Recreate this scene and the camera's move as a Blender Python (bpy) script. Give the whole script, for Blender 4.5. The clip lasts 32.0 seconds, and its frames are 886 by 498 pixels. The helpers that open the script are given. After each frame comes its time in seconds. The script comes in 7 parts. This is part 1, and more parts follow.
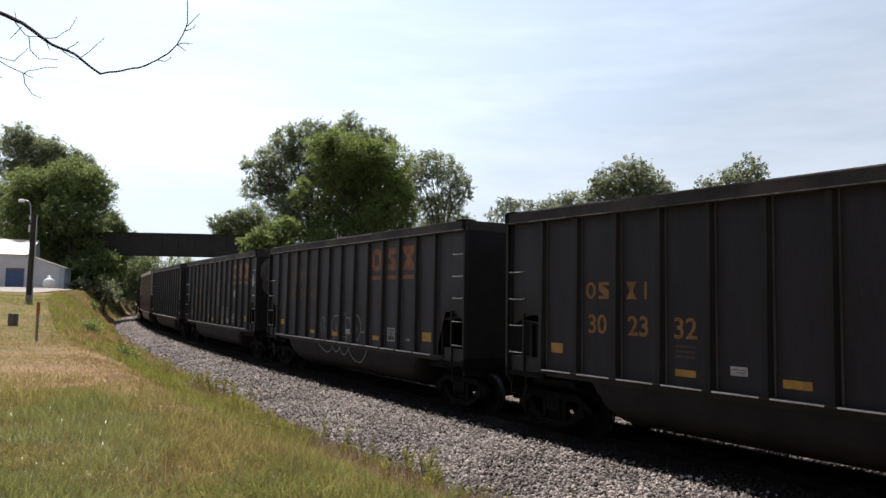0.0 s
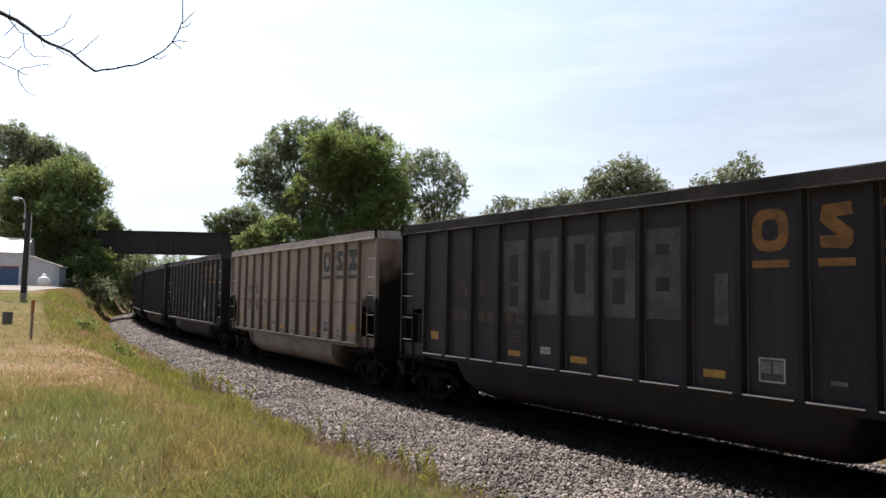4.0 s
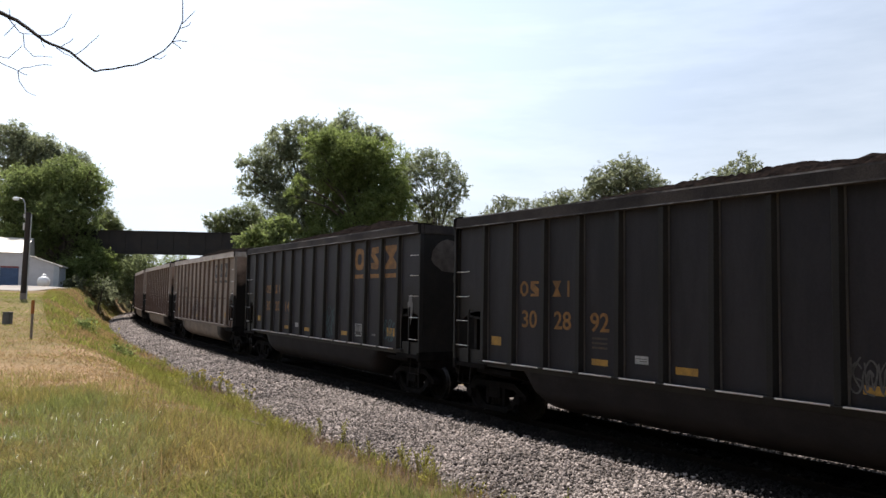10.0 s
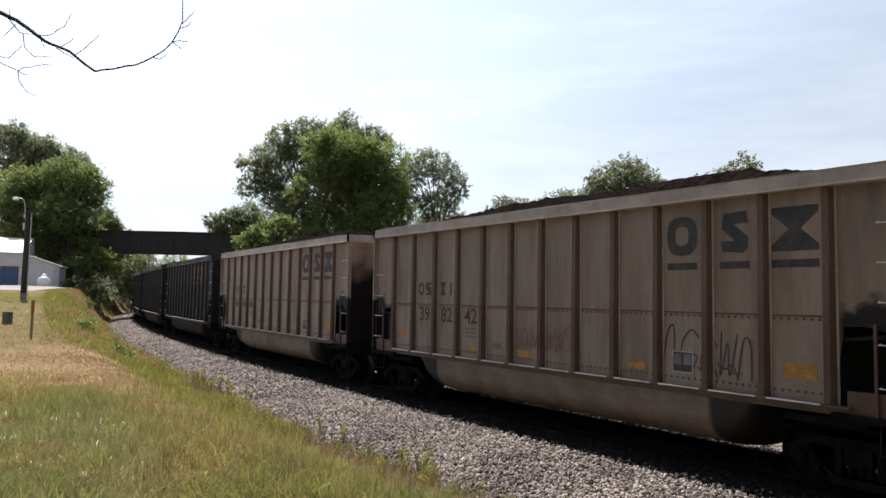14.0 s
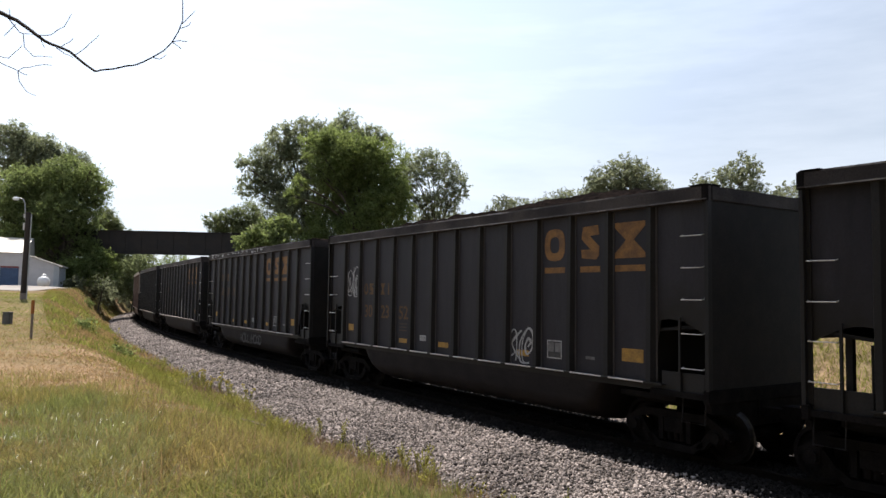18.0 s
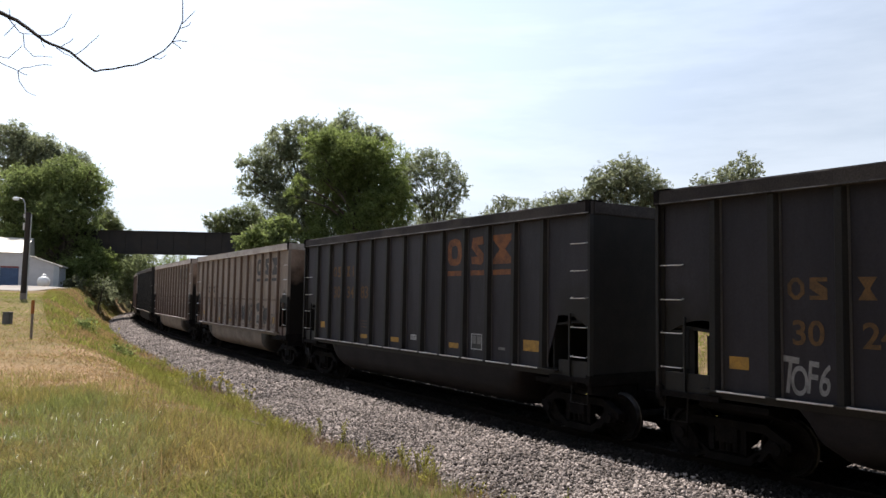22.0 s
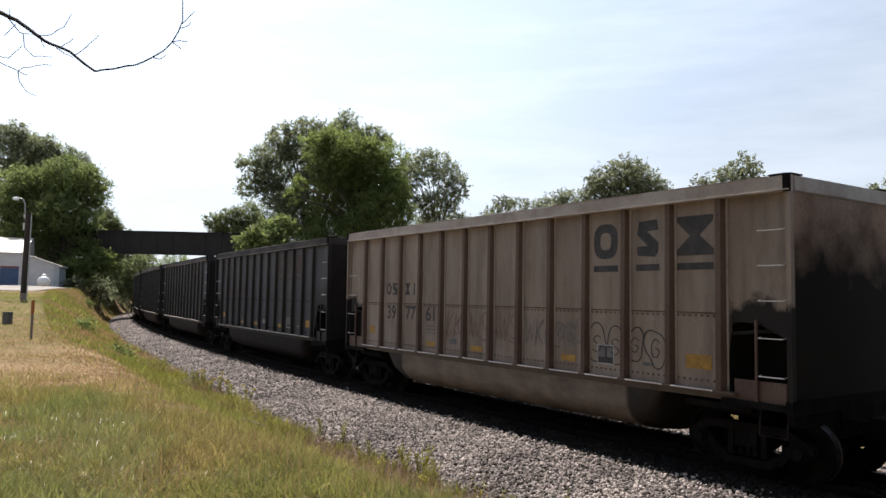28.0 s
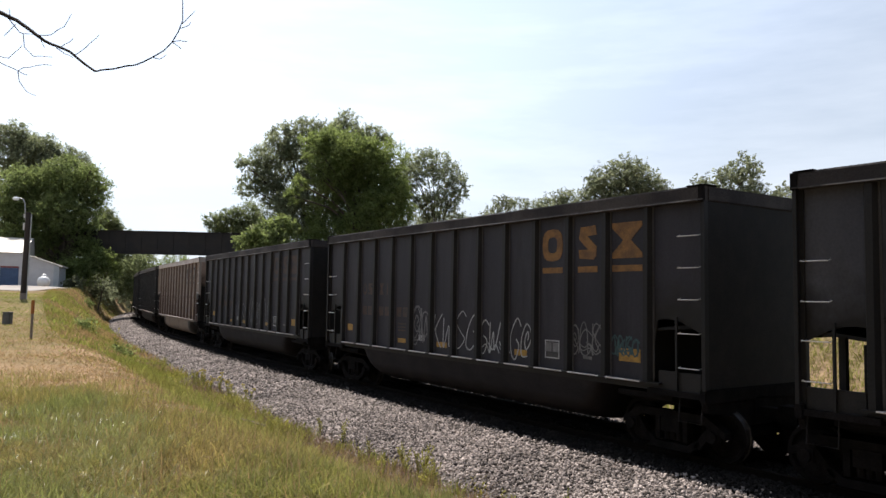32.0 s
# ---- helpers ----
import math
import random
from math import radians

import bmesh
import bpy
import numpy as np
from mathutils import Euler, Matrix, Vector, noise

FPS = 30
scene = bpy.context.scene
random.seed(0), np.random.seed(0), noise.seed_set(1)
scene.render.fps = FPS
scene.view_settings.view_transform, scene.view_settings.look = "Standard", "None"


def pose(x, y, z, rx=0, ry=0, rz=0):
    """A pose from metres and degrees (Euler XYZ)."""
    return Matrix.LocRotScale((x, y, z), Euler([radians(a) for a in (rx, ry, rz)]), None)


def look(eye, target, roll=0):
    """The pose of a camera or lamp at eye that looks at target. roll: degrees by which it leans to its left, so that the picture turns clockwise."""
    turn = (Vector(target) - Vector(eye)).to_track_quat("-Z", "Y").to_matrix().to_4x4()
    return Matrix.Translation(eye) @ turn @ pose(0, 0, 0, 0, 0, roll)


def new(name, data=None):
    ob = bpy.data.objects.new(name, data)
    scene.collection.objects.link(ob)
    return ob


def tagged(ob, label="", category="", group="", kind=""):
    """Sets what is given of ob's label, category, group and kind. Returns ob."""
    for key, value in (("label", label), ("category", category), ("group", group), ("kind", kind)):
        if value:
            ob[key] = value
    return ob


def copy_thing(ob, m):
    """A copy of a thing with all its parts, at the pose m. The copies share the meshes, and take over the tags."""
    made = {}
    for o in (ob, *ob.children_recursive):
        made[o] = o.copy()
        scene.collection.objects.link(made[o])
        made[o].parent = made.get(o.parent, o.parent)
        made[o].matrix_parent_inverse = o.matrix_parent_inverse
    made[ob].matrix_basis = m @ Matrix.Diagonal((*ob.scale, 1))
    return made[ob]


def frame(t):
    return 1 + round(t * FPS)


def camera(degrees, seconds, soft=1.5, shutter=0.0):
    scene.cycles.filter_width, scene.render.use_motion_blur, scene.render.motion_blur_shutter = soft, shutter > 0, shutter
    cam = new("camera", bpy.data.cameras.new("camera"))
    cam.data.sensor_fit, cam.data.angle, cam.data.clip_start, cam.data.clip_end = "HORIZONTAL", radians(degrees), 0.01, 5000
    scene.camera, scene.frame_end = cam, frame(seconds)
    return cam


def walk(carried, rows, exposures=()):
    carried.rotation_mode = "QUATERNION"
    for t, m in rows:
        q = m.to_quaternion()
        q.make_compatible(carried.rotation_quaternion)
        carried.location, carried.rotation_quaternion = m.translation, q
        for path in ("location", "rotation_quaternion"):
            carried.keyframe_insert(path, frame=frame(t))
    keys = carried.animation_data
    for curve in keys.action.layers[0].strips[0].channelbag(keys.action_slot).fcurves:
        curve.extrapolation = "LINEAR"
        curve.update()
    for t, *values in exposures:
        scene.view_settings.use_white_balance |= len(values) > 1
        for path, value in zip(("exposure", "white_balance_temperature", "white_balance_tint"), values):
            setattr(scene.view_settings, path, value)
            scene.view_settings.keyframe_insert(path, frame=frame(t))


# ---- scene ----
from itertools import product

# camera: a tripod beside the line, settling during the first half second
EYE, PITCH, ROLL, VIEW = (0.0, 0.0, 2.386), 3.978, 1.265, 61.967
cam = camera(VIEW, 32.0, soft=1.5)


def aim(left, up):
    """Camera pose turned left and up by so many degrees."""
    a, e = radians(left), radians(PITCH + up)
    way = Vector((-math.sin(a) * math.cos(e), math.cos(a) * math.cos(e), math.sin(e)))
    return look(EYE, Vector(EYE) + way, ROLL)


walk(cam, [(0.0, aim(0.33, 0.13)), (0.1, aim(0.33, 0.13)), (0.2, aim(0.325, 0.13)), (0.3, aim(0.2, 0.08)), (0.4, aim(0.13, 0.04)),
           (0.5, aim(0.05, 0.01)), (0.7, aim(0.03, 0.0)), (1.5, aim(0.015, 0.0)), (3.0, aim(0.0, 0.0)), (32.0, aim(0.0, 0.0))],
     [(0.0, 0.86), (2.0, 0.92), (4.0, 1.0), (32.0, 1.0)])

# ---- daylight: high sun beyond the train, almost along the line, thin high cloud ----
SUN_LEFT, SUN_UP = 30.3, 60.0
scene.view_settings.exposure = 1.0
world = bpy.data.worlds.new("sky")
scene.world = world
world.use_nodes = True
wn, wl = world.node_tree.nodes, world.node_tree.links
wn.clear()
sky = wn.new("ShaderNodeTexSky")
sky.sky_type, sky.sun_disc = "NISHITA", False
sky.sun_elevation, sky.sun_rotation = radians(SUN_UP), radians(360.0 - SUN_LEFT)
sky.air_density, sky.dust_density, sky.ozone_density = 1.0, 1.6, 1.0
coord = wn.new("ShaderNodeTexCoord")
stretch = wn.new("ShaderNodeMapping")
stretch.inputs["Scale"].default_value = (1.2, 1.6, 7.0)
stretch.inputs["Rotation"].default_value = (0.0, 0.12, 0.3)
cirrus = wn.new("ShaderNodeTexNoise")
cirrus.inputs["Scale"].default_value, cirrus.inputs["Detail"].default_value, cirrus.inputs["Roughness"].default_value = 1.6, 6.0, 0.6
veil = wn.new("ShaderNodeMapRange")
veil.inputs["From Min"].default_value, veil.inputs["From Max"].default_value = 0.38, 0.68
veil.inputs["To Min"].default_value, veil.inputs["To Max"].default_value = 0.62, 1.0
# haze thins out from the horizon to the zenith
split, thin, haze = wn.new("ShaderNodeSeparateXYZ"), wn.new("ShaderNodeMapRange"), wn.new("ShaderNodeMath")
thin.interpolation_type = "SMOOTHSTEP"
thin.inputs["From Min"].default_value, thin.inputs["From Max"].default_value = 0.0, 0.75
thin.inputs["To Min"].default_value, thin.inputs["To Max"].default_value = 1.0, 0.15
haze.operation = "MULTIPLY"
mixc = wn.new("ShaderNodeMix")
mixc.data_type = "RGBA"
mixc.inputs[7].default_value = (8.9, 9.75, 11.1, 1.0)
bg = wn.new("ShaderNodeBackground")
bg.inputs["Strength"].default_value = 0.05
wout = wn.new("ShaderNodeOutputWorld")
wl.new(coord.outputs["Generated"], stretch.inputs["Vector"])
wl.new(stretch.outputs["Vector"], cirrus.inputs["Vector"])
wl.new(cirrus.outputs["Fac"], veil.inputs["Value"])
wl.new(coord.outputs["Generated"], split.inputs["Vector"])
wl.new(split.outputs["Z"], thin.inputs["Value"])
wl.new(veil.outputs["Result"], haze.inputs[0])
wl.new(thin.outputs["Result"], haze.inputs[1])
wl.new(haze.outputs["Value"], mixc.inputs[0])
wl.new(sky.outputs["Color"], mixc.inputs[6])
# thin cloud is brighter towards the sun
toward, aureole, lit = wn.new("ShaderNodeVectorMath"), wn.new("ShaderNodeMapRange"), wn.new("ShaderNodeVectorMath")
toward.operation, lit.operation = "DOT_PRODUCT", "SCALE"
_a, _e = radians(SUN_LEFT), radians(SUN_UP)
SUN_DIR = Vector((-math.sin(_a) * math.cos(_e), math.cos(_a) * math.cos(_e), math.sin(_e)))
toward.inputs[1].default_value = SUN_DIR
aureole.interpolation_type = "SMOOTHSTEP"
aureole.inputs["From Min"].default_value, aureole.inputs["From Max"].default_value = 0.42, 0.80
aureole.inputs["To Min"].default_value, aureole.inputs["To Max"].default_value = 1.0, 1.7
wl.new(coord.outputs["Generated"], toward.inputs[0])
wl.new(toward.outputs["Value"], aureole.inputs["Value"])
wl.new(mixc.outputs[2], lit.inputs[0])
wl.new(aureole.outputs["Result"], lit.inputs["Scale"])
wl.new(lit.outputs["Vector"], bg.inputs["Color"])
wl.new(bg.outputs["Background"], wout.inputs["Surface"])

sun_data = bpy.data.lights.new("sun", "SUN")
sun_data.energy, sun_data.angle, sun_data.color = 3.3, radians(0.55), (1.0, 0.91, 0.83)
sun = new("sun", sun_data)
sun.matrix_world = look(SUN_DIR * 200, (0, 0, 0))


# ---- materials ----
def material(name, base, second=None, scale=3.0, rough=0.7, metal=0.0, bump=0.0, bump_scale=40.0, fine=0.25, detail=6.0,
             low=0.4, high=0.65, stretch_z=1.0, island=0.0, objects=0.0, spec=0.5):
    """A surface of two colours mixed by coarse noise, with fine grain and relief."""
    m = bpy.data.materials.new(name)
    m.use_nodes = True
    n, l = m.node_tree.nodes, m.node_tree.links
    b = n["Principled BSDF"]
    b.inputs["Roughness"].default_value, b.inputs["Metallic"].default_value = rough, metal
    b.inputs["Specular IOR Level"].default_value = spec
    tc, mp = n.new("ShaderNodeTexCoord"), n.new("ShaderNodeMapping")
    mp.inputs["Scale"].default_value = (1, 1, stretch_z)
    l.new(tc.outputs["Object"], mp.inputs["Vector"])
    big = n.new("ShaderNodeTexNoise")
    big.inputs["Scale"].default_value, big.inputs["Detail"].default_value, big.inputs["Roughness"].default_value = scale, detail, 0.62
    l.new(mp.outputs["Vector"], big.inputs["Vector"])
    ramp = n.new("ShaderNodeMapRange")
    ramp.inputs["From Min"].default_value, ramp.inputs["From Max"].default_value = low, high
    l.new(big.outputs["Fac"], ramp.inputs["Value"])
    mix = n.new("ShaderNodeMix")
    mix.data_type = "RGBA"
    mix.inputs[6].default_value = (*base, 1)
    mix.inputs[7].default_value = (*(second or [c * 0.7 for c in base]), 1)
    l.new(ramp.outputs["Result"], mix.inputs[0])
    grain = n.new("ShaderNodeTexNoise")
    grain.inputs["Scale"].default_value, grain.inputs["Detail"].default_value = bump_scale, 4.0
    l.new(tc.outputs["Object"], grain.inputs["Vector"])
    val = n.new("ShaderNodeMapRange")
    val.inputs["From Min"].default_value, val.inputs["From Max"].default_value = 0.3, 0.7
    val.inputs["To Min"].default_value, val.inputs["To Max"].default_value = 1 - fine, 1 + fine
    l.new(grain.outputs["Fac"], val.inputs["Value"])
    tint = n.new("ShaderNodeVectorMath")
    tint.operation = "SCALE"
    l.new(mix.outputs[2], tint.inputs[0])
    l.new(val.outputs["Result"], tint.inputs["Scale"])
    out = tint.outputs["Vector"]
    for amount, node, socket in ((island, "ShaderNodeNewGeometry", "Random Per Island"), (objects, "ShaderNodeObjectInfo", "Random")):
        if amount:
            src, rng, sc = n.new(node), n.new("ShaderNodeMapRange"), n.new("ShaderNodeVectorMath")
            rng.inputs["To Min"].default_value, rng.inputs["To Max"].default_value = 1 - amount, 1 + amount
            sc.operation = "SCALE"
            l.new(src.outputs[socket], rng.inputs["Value"])
            l.new(out, sc.inputs[0])
            l.new(rng.outputs["Result"], sc.inputs["Scale"])
            out = sc.outputs["Vector"]
    l.new(out, b.inputs["Base Color"])
    if bump:
        bp = n.new("ShaderNodeBump")
        bp.inputs["Strength"].default_value, bp.inputs["Distance"].default_value = bump, 0.02
        l.new(grain.outputs["Fac"], bp.inputs["Height"])
        l.new(bp.outputs["Normal"], b.inputs["Normal"])
    return m


def leaf_material(name, base, second, island=0.4, through_light=0.55, glow=(2.4, 2.45, 1.85)):
    """Foliage: matt upper face, light shining through."""
    m = material(name, base, second, scale=0.35, rough=0.75, fine=0.2, bump_scale=3.0, island=island, spec=0.06)
    n, l = m.node_tree.nodes, m.node_tree.links
    b, o = n["Principled BSDF"], n["Material Output"]
    tr, mx = n.new("ShaderNodeBsdfTranslucent"), n.new("ShaderNodeMixShader")
    src = b.inputs["Base Color"].links[0].from_socket
    warm = n.new("ShaderNodeVectorMath")
    warm.operation = "MULTIPLY"
    warm.inputs[1].default_value = glow
    l.new(src, warm.inputs[0])
    l.new(warm.outputs["Vector"], tr.inputs["Color"])
    mx.inputs[0].default_value = through_light
    l.new(b.outputs["BSDF"], mx.inputs[1])
    l.new(tr.outputs["BSDF"], mx.inputs[2])
    l.new(mx.outputs["Shader"], o.inputs["Surface"])
    return m


def soot_and_shade(m, x_from, x_to, z_from, z_to):
    """Sooty coal stain over the ends of a car, with painted shade on the black cars: beyond x_from and below z_from,
    with a ragged edge.
    """
    n, l = m.node_tree.nodes, m.node_tree.links
    b = n["Principled BSDF"]
    src = b.inputs["Base Color"].links[0].from_socket
    tc, sp, ab = n.new("ShaderNodeTexCoord"), n.new("ShaderNodeSeparateXYZ"), n.new("ShaderNodeMath")
    l.new(tc.outputs["Object"], sp.inputs["Vector"])
    ab.operation = "ABSOLUTE"
    l.new(sp.outputs["X"], ab.inputs[0])
    rag = n.new("ShaderNodeTexNoise")
    rag.inputs["Scale"].default_value, rag.inputs["Detail"].default_value = 2.2, 5.0
    l.new(tc.outputs["Object"], rag.inputs["Vector"])
    zz = n.new("ShaderNodeMath")
    zz.operation = "MULTIPLY_ADD"
    zz.inputs[1].default_value = 1.3
    l.new(rag.outputs["Fac"], zz.inputs[0])
    l.new(sp.outputs["Z"], zz.inputs[2])
    fx, fz, mul = n.new("ShaderNodeMapRange"), n.new("ShaderNodeMapRange"), n.new("ShaderNodeMath")
    fx.inputs["From Min"].default_value, fx.inputs["From Max"].default_value = x_from, x_to
    fz.inputs["From Min"].default_value, fz.inputs["From Max"].default_value = z_from + 0.65, z_to + 0.65
    l.new(ab.outputs["Value"], fx.inputs["Value"])
    l.new(zz.outputs["Value"], fz.inputs["Value"])
    mul.operation = "MULTIPLY"
    l.new(fx.outputs["Result"], mul.inputs[0])
    l.new(fz.outputs["Result"], mul.inputs[1])
    mix = n.new("ShaderNodeMix")
    mix.data_type = "RGBA"
    mix.inputs[7].default_value = (0.014, 0.012, 0.011, 1)
    l.new(mul.outputs["Value"], mix.inputs[0])
    l.new(src, mix.inputs[6])
    l.new(mix.outputs[2], b.inputs["Base Color"])
    return m


def blotches(m, colour, scale, low, high, amount, stretch=(1.0, 1.0, 0.35)):
    """Dirt or rust in uneven patches and runs over a painted surface."""
    n, l = m.node_tree.nodes, m.node_tree.links
    b = n["Principled BSDF"]
    src = b.inputs["Base Color"].links[0].from_socket
    tc, mp, no, fac, own, add = n.new("ShaderNodeTexCoord"), n.new("ShaderNodeMapping"), n.new("ShaderNodeTexNoise"), n.new("ShaderNodeMapRange"), n.new("ShaderNodeObjectInfo"), n.new("ShaderNodeVectorMath")
    mp.inputs["Scale"].default_value = stretch
    no.inputs["Scale"].default_value, no.inputs["Detail"].default_value, no.inputs["Roughness"].default_value = scale, 8.0, 0.7
    fac.inputs["From Min"].default_value, fac.inputs["From Max"].default_value, fac.inputs["To Max"].default_value = low, high, amount
    # every car has its own pattern
    add.operation = "MULTIPLY_ADD"
    add.inputs[1].default_value = (37.0, 11.0, 23.0)
    l.new(own.outputs["Random"], add.inputs[0])
    l.new(tc.outputs["Object"], add.inputs[2])
    l.new(add.outputs["Vector"], mp.inputs["Vector"])
    l.new(mp.outputs["Vector"], no.inputs["Vector"])
    l.new(no.outputs["Fac"], fac.inputs["Value"])
    mix = n.new("ShaderNodeMix")
    mix.data_type = "RGBA"
    mix.inputs[7].default_value = (*colour, 1)
    l.new(fac.outputs["Result"], mix.inputs[0])
    l.new(src, mix.inputs[6])
    l.new(mix.outputs[2], b.inputs["Base Color"])
    return m


M = {}
M["black_steel"] = material("black_steel", (0.0204, 0.0184, 0.0248), (0.0326, 0.0294, 0.0368), scale=1.2, rough=0.6, spec=0.27, bump=0.05, bump_scale=25, fine=0.12, stretch_z=0.22, objects=0.2)
blotches(M["black_steel"], (0.041, 0.040, 0.045), 0.9, 0.5, 0.78, 0.5)
blotches(M["black_steel"], (0.009, 0.009, 0.011), 2.2, 0.5, 0.7, 0.6, (1.0, 1.0, 0.18))
# low corner panels: their shade is painted in with the sooty stain
soot_and_shade(M["black_steel"], 5.9, 6.3, 2.9, 2.2)
M["faded_steel"] = material("faded_steel", (0.056, 0.056, 0.067), (0.078, 0.077, 0.086), scale=1.2, rough=0.6, spec=0.25, bump=0.05, bump_scale=25, fine=0.12, stretch_z=0.22, objects=0.15)
blotches(M["faded_steel"], (0.02, 0.019, 0.021), 1.4, 0.5, 0.72, 0.6, (1.0, 1.0, 0.3))
# same painted corner shade on the faded sheets
soot_and_shade(M["faded_steel"], 5.75, 6.1, 2.9, 2.2)
# black ribs below sheet tone: shade of faces turned from the sun is in it
M["black_rib"] = material("black_rib", (0.0105, 0.0100, 0.0105), (0.019, 0.017, 0.016), scale=1.5, rough=0.6, spec=0.3, bump=0.1, fine=0.3, stretch_z=0.3)
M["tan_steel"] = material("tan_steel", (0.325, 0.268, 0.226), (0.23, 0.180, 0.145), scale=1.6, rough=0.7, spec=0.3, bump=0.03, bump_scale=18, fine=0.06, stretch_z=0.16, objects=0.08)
blotches(M["tan_steel"], (0.13, 0.082, 0.058), 0.8, 0.47, 0.75, 0.6)
blotches(M["tan_steel"], (0.10, 0.085, 0.072), 2.6, 0.5, 0.72, 0.55, (1.0, 1.0, 0.15))
soot_and_shade(M["tan_steel"], 6.16, 6.3, 2.5, 2.3)
# tub darker than the tan sides: weaker light down there is painted in
M["tan_tub"] = soot_and_shade(material("tan_tub", (0.20, 0.160, 0.128), (0.122, 0.093, 0.073), scale=1.4, rough=0.7, fine=0.18, stretch_z=2.0), 4.02, 4.12, 2.6, 2.4)
M["tan_end"] = soot_and_shade(material("tan_end", (0.31, 0.225, 0.175), (0.19, 0.125, 0.09), scale=1.3, rough=0.8, spec=0.12, bump=0.05, bump_scale=18, fine=0.12), 0.0, 0.1, 3.75, 2.85)
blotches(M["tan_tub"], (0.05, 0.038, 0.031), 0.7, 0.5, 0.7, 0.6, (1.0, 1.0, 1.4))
# rust-brown ribs, darkened further for the shade on their angled faces
M["tan_rib"] = material("tan_rib", (0.08, 0.046, 0.034), (0.135, 0.088, 0.064), scale=2.0, rough=0.75, bump=0.15, fine=0.25, stretch_z=0.25)
# chords paler than the sheets: sky light on the band is painted in
M["tan_chord"] = material("tan_chord", (0.42, 0.37, 0.325), (0.28, 0.23, 0.195), scale=1.5, rough=0.65, fine=0.18)
M["black_chord"] = material("black_chord", (0.034, 0.030, 0.030), (0.07, 0.06, 0.056), scale=0.9, rough=0.8, spec=0.15, bump=0.1, fine=0.3)
# black tub: again a darker copy of the sides for the weaker light
M["black_tub"] = material("black_tub", (0.0178, 0.0160, 0.0172), (0.0262, 0.0232, 0.0242), scale=1.4, rough=0.75, spec=0.12, bump=0.05, fine=0.15, stretch_z=2.0)
M["worn_seam"] = material("worn_seam", (0.075, 0.068, 0.07), (0.04, 0.036, 0.037), scale=2.0, rough=0.6, fine=0.25, stretch_z=0.3)
# worn paint on the lower lip; on the rim it paints the sunlit edge
M["worn_edge"] = material("worn_edge", (0.045, 0.040, 0.040), (0.27, 0.255, 0.25), scale=1.1, rough=0.6, fine=0.3, bump_scale=9, low=0.46, high=0.60)
M["tan_worn_edge"] = material("tan_worn_edge", (0.30, 0.235, 0.195), (0.50, 0.46, 0.43), scale=1.1, rough=0.55, fine=0.2, low=0.5, high=0.6)
M["rust"] = material("rust", (0.13, 0.112, 0.10), (0.06, 0.048, 0.043), scale=2.5, rough=0.85, fine=0.25)
# sooty black for car ends and recesses, their shade put into the colour
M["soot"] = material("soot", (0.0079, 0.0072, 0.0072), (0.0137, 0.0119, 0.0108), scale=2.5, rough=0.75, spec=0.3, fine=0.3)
M["tread"] = material("tread", (0.07, 0.067, 0.064), (0.03, 0.029, 0.028), scale=8, rough=0.55, metal=0.7, fine=0.1)
# undergear: grime, with the shade below the car put into the colour
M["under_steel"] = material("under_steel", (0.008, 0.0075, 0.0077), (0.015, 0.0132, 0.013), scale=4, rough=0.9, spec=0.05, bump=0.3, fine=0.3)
# grab irons: worn steel lightened to carry their sun and sky glints
M["worn_steel"] = material("worn_steel", (0.78, 0.76, 0.74), (0.60, 0.58, 0.56), scale=20, rough=0.45, metal=0.2, fine=0.1)
M["ledge_steel"] = material("ledge_steel", (0.10, 0.065, 0.05), (0.06, 0.04, 0.03), scale=3, rough=0.5, fine=0.2)
M["ledge_top"] = material("ledge_top", (0.85, 0.80, 0.78), (0.55, 0.48, 0.45), scale=2, rough=0.6, metal=0.3, fine=0.15)
M["coal"] = material("coal", (0.009, 0.008, 0.008), (0.02, 0.015, 0.013), scale=9, rough=1.0, spec=0.0, bump=1.0, bump_scale=14, fine=0.5)
M["gold_paint"] = material("gold_paint", (0.26, 0.125, 0.03), (0.14, 0.068, 0.023), scale=4, rough=0.7, fine=0.25)
M["dim_paint"] = material("dim_paint", (0.14, 0.075, 0.025), (0.07, 0.04, 0.02), scale=5, rough=0.8, fine=0.3)
M["orange_paint"] = material("orange_paint", (0.24, 0.09, 0.03), (0.11, 0.045, 0.025), scale=5, rough=0.75, fine=0.3)
M["faded_paint"] = material("faded_paint", (0.078, 0.047, 0.034), (0.045, 0.036, 0.033), scale=5, rough=0.8, fine=0.3)
M["black_paint"] = material("black_paint", (0.028, 0.028, 0.032), (0.06, 0.055, 0.05), scale=5, rough=0.7, fine=0.25)
M["yellow_mark"] = material("yellow_mark", (0.42, 0.23, 0.035), (0.24, 0.135, 0.03), scale=6, rough=0.6, fine=0.2)
M["white_paint"] = material("white_paint", (0.42, 0.42, 0.42), (0.27, 0.27, 0.27), scale=6, rough=0.7, fine=0.25)
M["pale_paint"] = material("pale_paint", (0.19, 0.185, 0.185), (0.11, 0.105, 0.105), scale=5, rough=0.75, fine=0.25)
M["thin_paint"] = material("thin_paint", (0.27, 0.265, 0.27), (0.15, 0.148, 0.15), scale=3.5, rough=0.75, fine=0.3)
M["burst_paint"] = material("burst_paint", (0.29, 0.28, 0.285), (0.16, 0.155, 0.16), scale=2.2, rough=0.75, fine=0.3)
M["worn_letter_paint"] = material("worn_letter_paint", (0.068, 0.066, 0.067), (0.034, 0.033, 0.034), scale=3, rough=0.75, fine=0.3)
